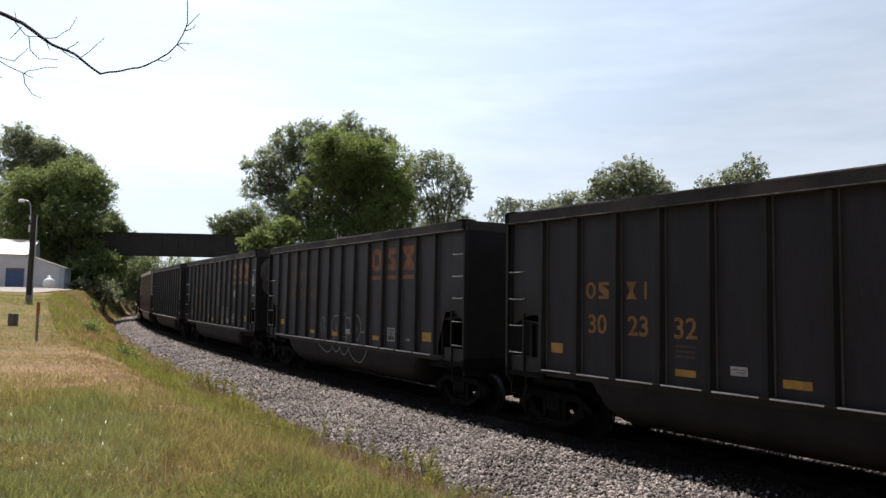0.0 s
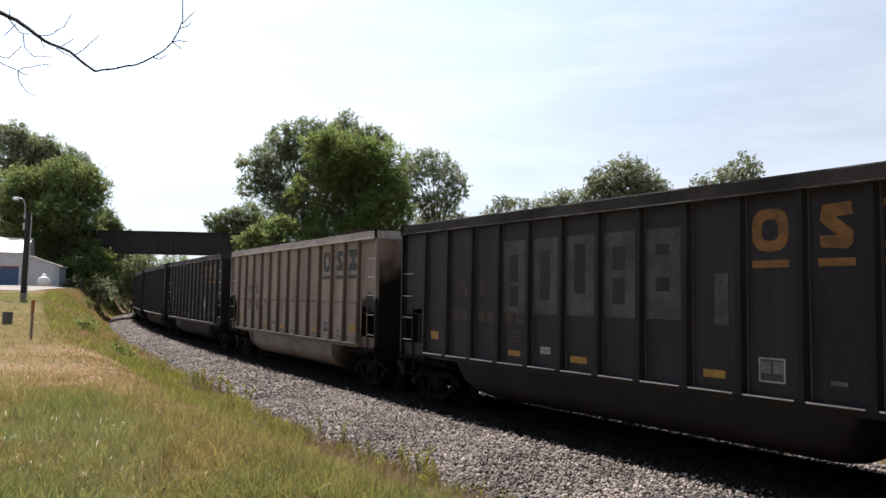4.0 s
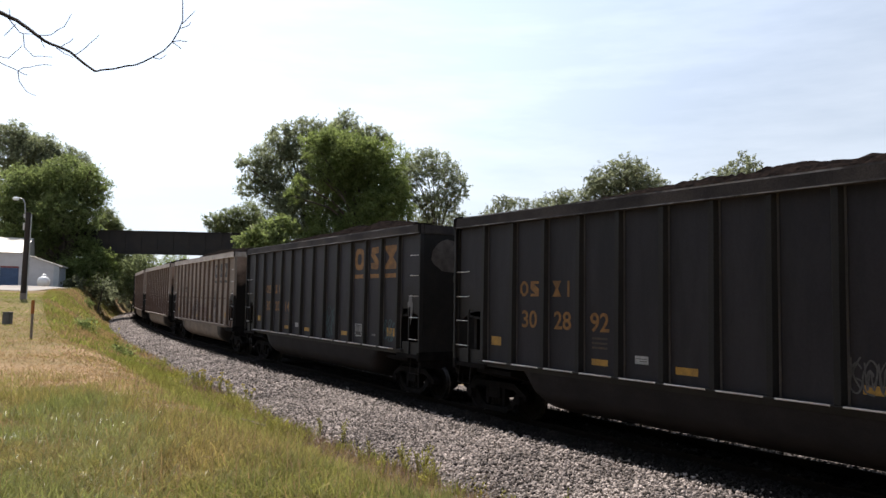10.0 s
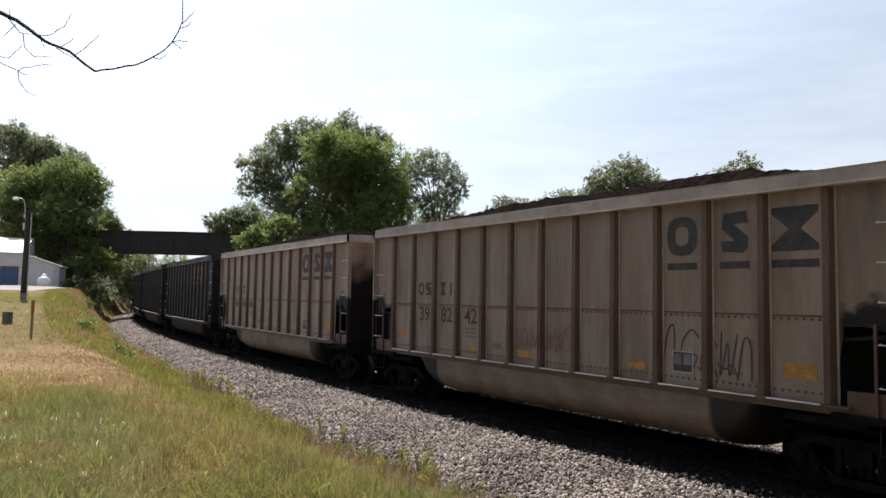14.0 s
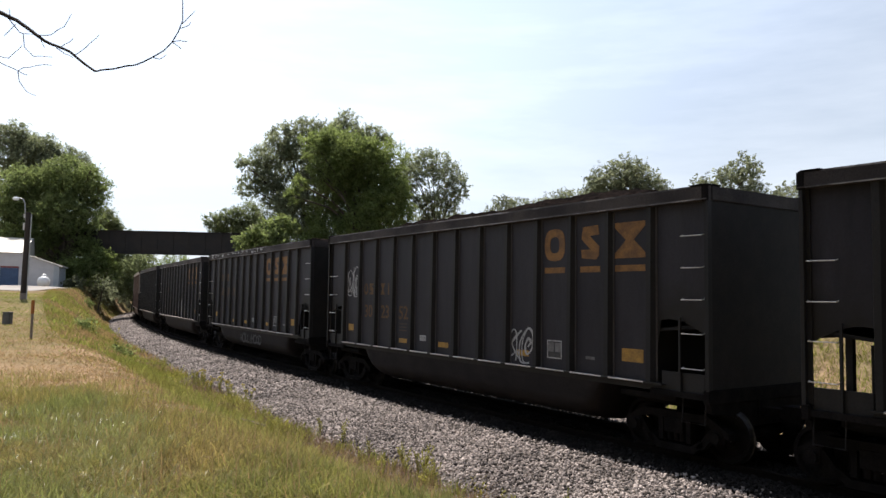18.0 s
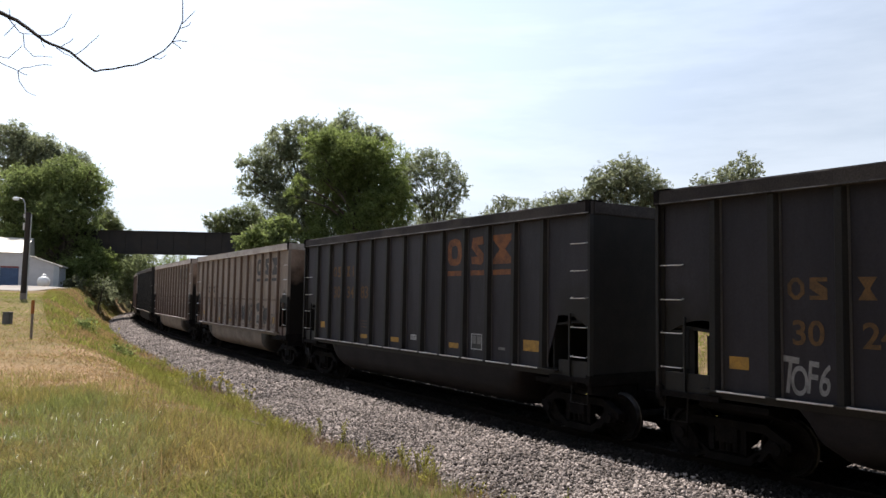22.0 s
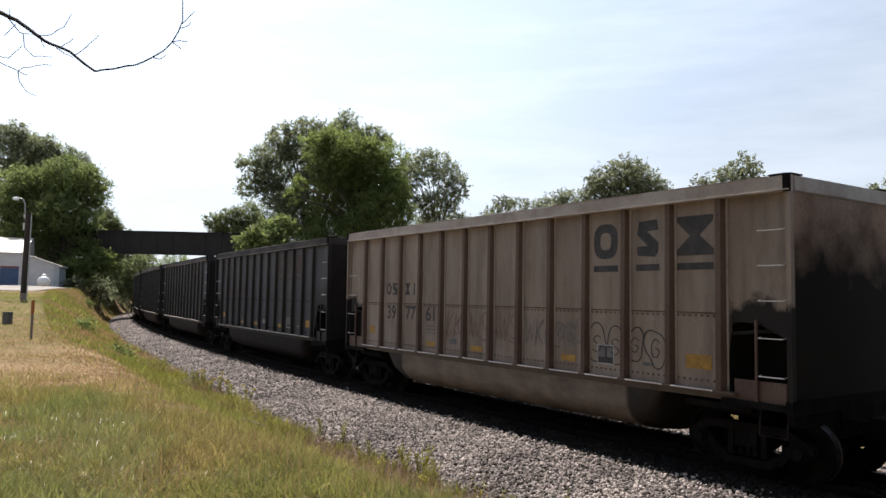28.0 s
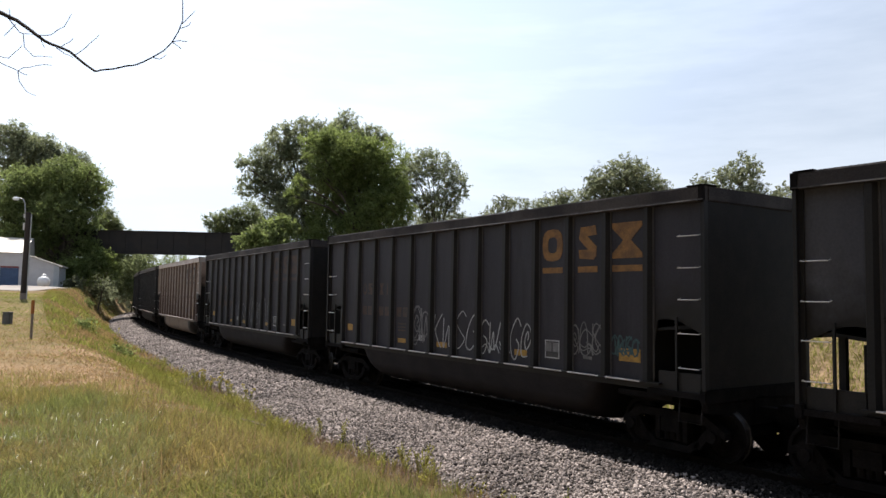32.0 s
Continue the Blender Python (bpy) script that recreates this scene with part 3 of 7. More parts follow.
def build_wheelset(bogie, x, proto):
    if proto:
        w = new("wheelset", proto.data)
    else:
        bm = bmesh.new()
        tube(bm, [(0, -1.05, 0), (0, 1.05, 0)], 0.085, 12)
        for sg in (-1, 1):
            prof = [(0.70, 0.11), (0.68, 0.16), (0.70, 0.36), (0.685, 0.485), (0.72, 0.485), (0.735, 0.462), (0.82, 0.450), (0.82, 0.39), (0.765, 0.36), (0.75, 0.16), (0.80, 0.14), (0.80, 0.11)]
            rings = []
            for k in range(20):
                a = k * 2 * math.pi / 20
                rings.append([bm.verts.new((r * math.cos(a), sg * y, r * math.sin(a))) for y, r in prof])
            for k in range(20):
                a, b = rings[k], rings[(k + 1) % 20]
                for j in range(len(prof) - 1):
                    bm.faces.new((a[j], a[j + 1], b[j + 1], b[j])).material_index = 1 if j in (4, 5) else 0
        bmesh.ops.recalc_face_normals(bm, faces=bm.faces[:])
        w = finish("wheelset", bm, M["under_steel"])
        w.data.materials.append(M["tread"])
        w["label"] = "steel wheelset with worn bright treads"
    w.parent = bogie
    w.matrix_parent_inverse = Matrix.Translation((x, 0, WHEEL_R + RAIL))
    return w


def rivet_row(car, mat, label):
    """Rivets along the seams of the side sheets."""
    bm = bmesh.new()
    for k in range(12):
        for j in range(7):
            x = XR[k] - 0.16 - j * 0.12
            for z in (2.24, 1.16):
                box(bm, x - 0.016, x + 0.016, YS, YS + 0.012, z - 0.016, z + 0.016)
        x = XR[k] - DRIB / 2
        box(bm, x - 0.40, x + 0.40, YS, YS + 0.006, 2.275, 2.30)
    tagged(part("rivet_row", bm, mat, car, label), kind="stuff")


def build_car(kind):
    """One bathtub coal gondola with all its parts."""
    tan = kind == "tan"
    skin, ribm, chord = (M["tan_steel"], M["tan_rib"], M["tan_chord"]) if tan else (M["black_steel"], M["black_rib"], M["black_chord"])
    car = new("coal_car")
    # side sheets with arched cut-outs over the end platforms
    bm = bmesh.new()
    lower_rear, lower_front = end_cut(XE, 1), end_cut(-XE, -1)
    poly = [(XE - 0.02, 4.25)] + [(XE - 0.02, 1.86)] + lower_rear + [(XR[0] + 0.02, HS), (XR[12] - 0.02, HS)] + lower_front[::-1] + [(-XE + 0.02, 1.86), (-XE + 0.02, 4.25)]
    slab(bm, poly, YS - 0.01, 0.02)
    side = part("side_sheet", bm, skin, car)
    share("side_sheet", side, car, pose(0, 0, 0, 0, 0, 180))
    # top chord
    bm = bmesh.new()
    prism(bm, [(YS, HT - 0.25), (HW, HT - 0.25), (HW + 0.012, HT - 0.235), (HW + 0.004, HT - 0.21), (HW - 0.006, HT - 0.015), (HW - 0.02, HT), (YS, HT)], "x", -XE, XE)
    c = part("top_chord", bm, chord, car)
    share("top_chord", c, car, pose(0, 0, 0, 0, 0, 180))
    bm = bmesh.new()
    box(bm, -XE + 0.02, XE - 0.12, HW - 0.01, HW + 0.017, HT - 0.243, HT - 0.225)
    part("chord_lip", bm, M["tan_worn_edge" if tan else "worn_edge"], car, "chipped lower lip of the top chord")
    # rim strip: bright line of the sunlit top edge, painted
    bm = bmesh.new()
    box(bm, -XE + 0.36, XE - 0.36, HW - 0.03, HW - 0.004, HT - 0.02, HT + 0.006)
    part("rim_strip", bm, M["tan_worn_edge" if tan else "worn_edge"], car, "pale upper rim, the sunlit edge put into its colour")
    bm = bmesh.new()
    box(bm, XE - 0.14, XE + 0.01, -YS + 0.002, YS - 0.002, HT - 0.25, HT - 0.004, 0.015)
    c = part("end_chord", bm, chord, car)
    share("end_chord", c, car, pose(0, 0, 0, 0, 0, 180))
    # ribs: hat sections that deepen downwards
    bm = bmesh.new()
    w0, w1 = 0.10, 0.05
    z0, z1 = HS + 0.004, HT - 0.252
    ring = []
    for z, dep in ((z0, HW - 0.006), (z1, HW - 0.035)):
        ring.append([bm.verts.new(q) for q in ((-w0, YS, z), (-w1, dep, z), (w1, dep, z), (w0, YS, z))])
    bm.faces.new(ring[0][::-1])
    bm.faces.new(ring[1])
    for j in range(4):
        bm.faces.new((ring[0][j], ring[0][(j + 1) % 4], ring[1][(j + 1) % 4], ring[1][j]))
    bmesh.ops.recalc_face_normals(bm, faces=bm.faces[:])
    # paler strip along one edge of the rib
    old = set(bm.faces)
    box(bm, -w0 - 0.030, -w0 + 0.004, YS, YS + 0.014, z0, z1)
    for f in bm.faces:
        if f not in old:
            f.material_index = 1
    rib = part("rib", bm, ribm, car)
    rib.data.materials.append(M["tan_chord" if tan else "worn_seam"])
    rib.location = (XR[0], 0, 0)
    for x in XR[1:]:
        share("rib", rib, car, pose(x, 0, 0))
    for x in XR:
        share("rib", rib, car, pose(x, 0, 0, 0, 0, 180))
    # side sills with a ledge
    bm = bmesh.new()
    prism(bm, [(YS - 0.06, HS - 0.14), (YS + 0.02, HS - 0.14), (YS + 0.02, HS - 0.03), (HW + 0.02, HS - 0.03), (HW + 0.02, HS), (YS - 0.06, HS)], "x", -XE + 0.95, XE - 0.95)
    sill = part("side_sill", bm, M["ledge_steel" if tan else "black_rib"], car, "side sill with a ledge")
    share("side_sill", sill, car, pose(0, 0, 0, 0, 0, 180))
    # bright bar on the ledge: a painted highlight, not lit by the sun
    bm = bmesh.new()
    tube(bm, [(-0.42, HW + 0.02, HS - 0.006), (0.42, HW + 0.02, HS - 0.006)], 0.014, 8)
    worn = part("ledge_strip", bm, M["ledge_top"], car, "bright bar along the ledge, its glint put into the colour")
    worn.location = (XR[0] - DRIB / 2, 0, 0)
    for x in XR[1:12]:
        share("ledge_strip", worn, car, pose(x - DRIB / 2, 0, 0))
    # corner caps on the top chord
    bm = bmesh.new()
    prism(bm, [(XE - 0.34, HW + 0.006), (XE - 0.34, HW - 0.12), (XE - 0.12, HW - 0.36), (XE + 0.016, HW - 0.36), (XE + 0.016, HW - 0.06), (XE - 0.06, HW + 0.006)], "z", HT + 0.001, HT + 0.025)
    prism(bm, [(XE - 0.10, HW + 0.006), (XE - 0.10, HW - 0.03), (XE + 0.016, HW - 0.03), (XE + 0.016, HW + 0.006)], "z", HT - 0.26, HT)
    cap = part("corner_cap", bm, M["under_steel"], car, "dark corner gusset")
    share("corner_cap", cap, car, pose(0, 0, 0, 0, 0, 180))
    bm = bmesh.new()
    prism(bm, [(XE - 0.34, -HW - 0.006), (XE - 0.34, -HW + 0.12), (XE - 0.12, -HW + 0.36), (XE + 0.016, -HW + 0.36), (XE + 0.016, -HW + 0.06), (XE - 0.06, -HW - 0.006)], "z", HT + 0.001, HT + 0.025)
    prism(bm, [(XE - 0.10, -HW - 0.006), (XE - 0.10, -HW + 0.03), (XE + 0.016, -HW + 0.03), (XE + 0.016, -HW - 0.006)], "z", HT - 0.26, HT)
    cap = part("corner_cap", bm, M["under_steel"], car, "dark corner gusset")
    share("corner_cap", cap, car, pose(0, 0, 0, 0, 0, 180))
    # end frames: corner posts, end sheets, platforms
    for sg in (1, -1):
        turn = pose(0, 0, 0) if sg == 1 else pose(0, 0, 0, 0, 0, 180)
        if sg == 1:
            bm = bmesh.new()
            prism(bm, [(XE - 0.13, YS), (XE, YS), (XE, HW - 0.02), (XE - 0.06, HW - 0.02), (XE - 0.06, YS + 0.03), (XE - 0.13, YS + 0.03)], "z", HS - 0.12, HT - 0.252)
            for k in range(12):
                box(bm, XE, XE + 0.018, HW - 0.085, HW - 0.055, 2.0 + k * 0.18, 2.03 + k * 0.18)
            post = part("corner_post", bm, skin if tan else ribm, car)
            bm = bmesh.new()
            prism(bm, [(XE - 0.13, -YS), (XE, -YS), (XE, -HW + 0.02), (XE - 0.06, -HW + 0.02), (XE - 0.06, -YS - 0.03), (XE - 0.13, -YS - 0.03)], "z", HS - 0.12, HT - 0.252)
            post2 = part("corner_post", bm, skin if tan else ribm, car)
            bm = bmesh.new()
            box(bm, XE - 0.05, XE - 0.02, -YS + 0.002, YS - 0.022, 1.95, HT - 0.252)
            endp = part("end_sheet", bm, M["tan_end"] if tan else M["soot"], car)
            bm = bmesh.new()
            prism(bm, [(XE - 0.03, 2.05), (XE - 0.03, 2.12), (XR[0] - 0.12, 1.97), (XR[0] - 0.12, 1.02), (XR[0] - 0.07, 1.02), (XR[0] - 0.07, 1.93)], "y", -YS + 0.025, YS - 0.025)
            slope = part("slope_sheet", bm, M["soot"], car, "sooty slope sheet above the end platform, recess shade in its colour")
            bm = bmesh.new()
            box(bm, XR[0] - 0.1, XE, -HW + 0.03, HW - 0.03, HS - 0.20, HS - 0.10)
            box(bm, XE - 0.12, XE + 0.02, -HW + 0.01, HW - 0.01, HS - 0.26, HS - 0.02, 0.02)
            plat = part("end_platform", bm, M["under_steel"], car)
            bm = bmesh.new()
            box(bm, XE - 0.62, XE - 0.52, 1.2, 1.30, HS - 0.1, 2.0)
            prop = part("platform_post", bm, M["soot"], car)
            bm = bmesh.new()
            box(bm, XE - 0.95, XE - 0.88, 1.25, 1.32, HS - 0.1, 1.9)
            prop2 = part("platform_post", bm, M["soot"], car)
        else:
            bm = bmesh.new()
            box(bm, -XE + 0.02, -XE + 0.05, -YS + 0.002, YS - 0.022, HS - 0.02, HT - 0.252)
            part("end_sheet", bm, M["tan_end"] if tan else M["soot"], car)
            for o in (post, post2, slope, plat, prop, prop2):
                share(o.name.split(".")[0], o, car, turn)
    # deep sill plates under the openings of the end bays
    bm = bmesh.new()
    box(bm, XR[0] + 0.105, XE - 0.135, YS - 0.03, YS + 0.03, HS - 0.14, 1.25, 0.008)
    sill_end = part("end_sill_plate", bm, M["tan_rib" if tan else "black_rib"], car)
    share("end_sill_plate", sill_end, car, pose(0, 0, 0, 0, 0, 180))
    bm = bmesh.new()
    box(bm, XR[0] + 0.105, XE - 0.135, -YS - 0.03, -YS + 0.03, HS - 0.14, 1.25, 0.008)
    sill_end = part("end_sill_plate", bm, M["tan_rib" if tan else "black_rib"], car)
    share("end_sill_plate", sill_end, car, pose(0, 0, 0, 0, 0, 180))
    # ladders: grab irons on the corner panels
    bm = bmesh.new()
    tube(bm, [(-0.215, YS + 0.002, 0.02), (-0.21, YS + 0.08, 0.0), (0.21, YS + 0.08, 0.0), (0.215, YS + 0.002, 0.02)], 0.009, 6)
    rung = part("ladder_rung", bm, M["worn_steel"], car, "worn steel grab iron, its glint put into the colour")
    rear, front = (3.10, 2.50, 1.92, 1.33), (3.60, 3.05, 2.50, 1.92, 1.33)
    rung.location = (XE - 0.30, 0, rear[0])
    for z in rear[1:]:
        share("ladder_rung", rung, car, pose(XE - 0.30, 0, z))
    for z in front:
        share("ladder_rung", rung, car, pose(-XE + 0.36, 0, z))
    for z in rear:
        share("ladder_rung", rung, car, pose(-XE + 0.30, 0, z, 0, 0, 180))
    for z in front:
        share("ladder_rung", rung, car, pose(XE - 0.36, 0, z, 0, 0, 180))
    bm = bmesh.new()
    box(bm, -0.02, 0.02, YS + 0.032, YS + 0.072, HS - 0.1, 2.2)
    stile = part("ladder_stile", bm, ribm, car)
    stile.location = (XE - 0.56, 0, 0)
    share("ladder_stile", stile, car, pose(-XE + 0.62, 0, 0))
    share("ladder_stile", stile, car, pose(-XE + 0.56, 0, 0, 0, 0, 180))
    share("ladder_stile", stile, car, pose(XE - 0.62, 0, 0, 0, 0, 180))
    bm = bmesh.new()
    tube(bm, [(0.22, YS - 0.02, HS - 0.1), (0.22, YS + 0.03, 0.42), (-0.24, YS + 0.03, 0.42), (-0.24, YS - 0.02, HS - 0.1)], 0.016, 6)
    step = part("sill_step", bm, M["soot"], car, "hanging steel stirrup step")
    step.location = (XE - 0.34, 0, 0)
    share("sill_step", step, car, pose(-XE + 0.38, 0, 0))
    share("sill_step", step, car, pose(-XE + 0.34, 0, 0, 0, 0, 180))
    share("sill_step", step, car, pose(XE - 0.38, 0, 0, 0, 0, 180))
    # bathtub belly between the bogies
    bm = bmesh.new()
    rings = []
    for k in range(33):
        q = k / 32
        a = math.sin(math.pi * (q - 0.5)) if q in (0.0, 1.0) else -1 + 2 * q
        a = math.copysign(abs(a) ** 0.8, a)
        x = 4.85 * a
        e = max(0.0, (abs(a) - 0.86) / 0.14)
        lift = 0.88 * (1 - math.sqrt(max(0.0, 1 - e * e)))
        ring = []
        for j in range(17):
            b = math.pi * j / 16
            y = 1.47 * math.cos(b)
            z = HS - 0.142 - (0.90 - min(lift, 0.86)) * math.sin(b) ** 0.55 if 0 < j < 16 else HS - 0.142
            ring.append(bm.verts.new((x, y, z)))
        rings.append(ring)
    for a, b in zip(rings, rings[1:]):
        for j in range(16):
            bm.faces.new((a[j], b[j], b[j + 1], a[j + 1]))
    bm.faces.new(rings[0])
    bm.faces.new(rings[-1][::-1])
    bmesh.ops.recalc_face_normals(bm, faces=bm.faces[:])
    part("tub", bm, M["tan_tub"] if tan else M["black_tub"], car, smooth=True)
    # floor under the load, centre sill and couplers
    bm = bmesh.new()
    box(bm, -XE + RIB0, XE - RIB0, -YS + 0.025, YS - 0.025, HS - 0.1, HS + 0.02)
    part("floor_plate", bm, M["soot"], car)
    bm = bmesh.new()
    box(bm, 4.3, XE + 0.02, -0.2, 0.2, 0.45, HS - 0.205)
    cs = part("draft_sill", bm, M["under_steel"], car)
    share("draft_sill", cs, car, pose(0, 0, 0, 0, 0, 180))
    bm = bmesh.new()
    box(bm, XE, XE + 0.48, -0.08, 0.08, 0.50, 0.65)
    prism(bm, [(XE + 0.42, -0.16), (XE + 0.74, -0.14), (XE + 0.72, 0.04), (XE + 0.58, 0.06), (XE + 0.56, 0.16), (XE + 0.42, 0.16)], "z", 0.44, 0.72)
    cp = part("coupler", bm, M["under_steel"], car)
    share("coupler", cp, car, pose(0, 0, 0, 0, 0, 180))
    bm = bmesh.new()
    tube(bm, [(XE, 0.35, 0.60), (XE + 0.2, 0.38, 0.30), (XE + 0.5, 0.30, 0.18), (XE + 0.7, 0.12, 0.25)], 0.03, 6)
    part("air_hose", bm, M["soot"], car)
    if tan:
        rivet_row(car, M["tan_rib"], "row of rust-stained rivets along the seam")
    # body bolsters over the bogies and end sills behind the couplers
    bm = bmesh.new()
    prism(bm, [(-1.42, HS - 0.205), (1.42, HS - 0.205), (1.42, HS - 0.3), (0.7, 0.535), (-0.7, 0.535), (-1.42, HS - 0.3)], "x", TC / 2 - 0.95, TC / 2 + 0.3)
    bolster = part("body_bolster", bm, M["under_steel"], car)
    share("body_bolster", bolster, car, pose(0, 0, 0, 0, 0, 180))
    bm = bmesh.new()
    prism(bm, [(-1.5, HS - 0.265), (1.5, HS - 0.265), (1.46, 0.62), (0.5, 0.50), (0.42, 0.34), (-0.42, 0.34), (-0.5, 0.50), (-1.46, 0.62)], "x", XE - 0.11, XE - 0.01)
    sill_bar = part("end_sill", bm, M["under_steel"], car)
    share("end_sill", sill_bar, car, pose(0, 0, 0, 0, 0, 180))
    bm = bmesh.new()
    tube(bm, [(XE - 0.06, 1.30, 0.60), (XE - 0.06, 1.30, 0.36), (XE + 0.02, 0.5, 0.34), (XE + 0.05, 0.2, 0.42)], 0.018, 6)
    lever = part("uncoupling_lever", bm, M["under_steel"], car)
    share("uncoupling_lever", lever, car, pose(0, 0, 0, 0, 0, 180))
    # bogies
    for x in (TC / 2, -TC / 2):
        build_bogie(car, x)
    return car


# ---- lettering and painted marks ----
def glyph_mesh(text):
    cu = bpy.data.curves.new("glyphs", "FONT")
    cu.body, cu.align_x, cu.size, cu.offset = text, "CENTER", 1.0, 0.016
    ob = new("glyphs", cu)
    me = bpy.data.meshes.new_from_object(ob.evaluated_get(bpy.context.evaluated_depsgraph_get()))
    bpy.data.objects.remove(ob)
    bpy.data.curves.remove(cu)
    return me


GLYPHS = {}
FLAT_NEAR = Matrix(((-1, 0, 0, 0), (0, 0, 1, 0), (0, 1, 0, 0), (0, 0, 0, 1)))    # writing plane onto the near side


def lettering(car, text, x, z, height, mat, label, y=YS + 0.006):
    key = (text, mat.name)
    if key not in GLYPHS:
        me = glyph_mesh(text)
        me.materials.clear()
        me.materials.append(mat)
        me.name = "car_number"
        for v in me.vertices:
            v.co.z = 0
        GLYPHS[key] = me
    ob = new("car_number", GLYPHS[key])
    ob.parent = car
    ob["label"] = label
    h = height / 0.70
    ob.matrix_basis = Matrix.Translation((x, y, z)) @ FLAT_NEAR @ Matrix.Diagonal((h, h, h, 1))
    return ob


def plates(bm, rects, t=0.006):
    for x0, x1, z0, z1 in rects:
        box(bm, x0, x1, YS + 0.001, YS + t, z0, z1)
    return bm


def bay(k):
    """Centre of bay k, counted from the rear rib."""
    return XR[0] - DRIB * (k + 0.5)


def logo_letter(car, k, shape, z0, z1, w, mat):
    """Emblem letters as near shapes: a ring for C, a zigzag for S, an hourglass for X."""
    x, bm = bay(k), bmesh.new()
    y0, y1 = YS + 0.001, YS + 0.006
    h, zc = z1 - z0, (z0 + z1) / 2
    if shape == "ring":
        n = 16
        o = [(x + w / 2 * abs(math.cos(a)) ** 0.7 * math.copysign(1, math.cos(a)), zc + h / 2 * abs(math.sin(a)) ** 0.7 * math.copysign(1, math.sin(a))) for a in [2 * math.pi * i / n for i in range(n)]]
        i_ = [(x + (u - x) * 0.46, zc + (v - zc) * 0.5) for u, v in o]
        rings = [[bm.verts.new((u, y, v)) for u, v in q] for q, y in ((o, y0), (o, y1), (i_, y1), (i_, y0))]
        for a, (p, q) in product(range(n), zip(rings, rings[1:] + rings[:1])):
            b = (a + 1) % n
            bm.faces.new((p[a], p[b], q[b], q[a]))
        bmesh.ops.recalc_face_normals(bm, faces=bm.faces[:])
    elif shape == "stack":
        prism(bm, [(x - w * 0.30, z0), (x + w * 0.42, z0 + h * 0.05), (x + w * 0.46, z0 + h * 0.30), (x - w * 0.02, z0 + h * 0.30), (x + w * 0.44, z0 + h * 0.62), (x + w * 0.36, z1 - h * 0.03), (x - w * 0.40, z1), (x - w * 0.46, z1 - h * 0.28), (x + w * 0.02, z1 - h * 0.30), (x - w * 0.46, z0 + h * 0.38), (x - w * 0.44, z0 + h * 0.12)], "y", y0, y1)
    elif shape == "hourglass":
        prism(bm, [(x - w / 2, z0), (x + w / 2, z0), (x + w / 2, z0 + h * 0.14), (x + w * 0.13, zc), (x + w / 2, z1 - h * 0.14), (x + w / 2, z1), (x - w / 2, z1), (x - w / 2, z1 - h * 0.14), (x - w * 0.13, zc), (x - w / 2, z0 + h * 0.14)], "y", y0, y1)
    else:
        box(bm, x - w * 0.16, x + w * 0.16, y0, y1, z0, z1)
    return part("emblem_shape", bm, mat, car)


def mark_letter(car, x, shape, z0, z1, w, mat):
    bm = bmesh.new()
    y0, y1, zc = YS + 0.001, YS + 0.005, (z0 + z1) / 2
    t = 0.06
    if shape == "ring":
        c = 0.09
        o = [(x - w / 2 + c, z0), (x + w / 2 - c, z0), (x + w / 2, z0 + c), (x + w / 2, z1 - c), (x + w / 2 - c, z1), (x - w / 2 + c, z1), (x - w / 2, z1 - c), (x - w / 2, z0 + c)]
        i_ = [(x + (u - x) * (1 - 2 * t / w), zc + (v - zc) * (1 - 2 * t / (z1 - z0))) for u, v in o]
        rings = [[bm.verts.new((u, y, v)) for u, v in q] for q, y in ((o, y0), (o, y1), (i_, y1), (i_, y0))]
        for a, (p, q) in product(range(8), zip(rings, rings[1:] + rings[:1])):
            b = (a + 1) % 8
            bm.faces.new((p[a], p[b], q[b], q[a]))
        bmesh.ops.recalc_face_normals(bm, faces=bm.faces[:])
    elif shape == "stack":
        prism(bm, [(x - w / 2, z0), (x + w / 2, z0), (x + w / 2, z0 + t), (x - w * 0.1, z0 + t), (x + w / 2, zc), (x + w / 2, z1), (x - w / 2, z1), (x - w / 2, z1 - t), (x + w * 0.1, z1 - t), (x - w / 2, zc)], "y", y0, y1)
    elif shape == "hourglass":
        prism(bm, [(x - w / 2, z0), (x + w / 2, z0), (x + t / 2, zc), (x + w / 2, z1), (x - w / 2, z1), (x - t / 2, zc)], "y", y0, y1)
    else:
        box(bm, x - t / 2, x + t / 2, y0, y1, z0, z1)
    return part("emblem_shape", bm, mat, car)


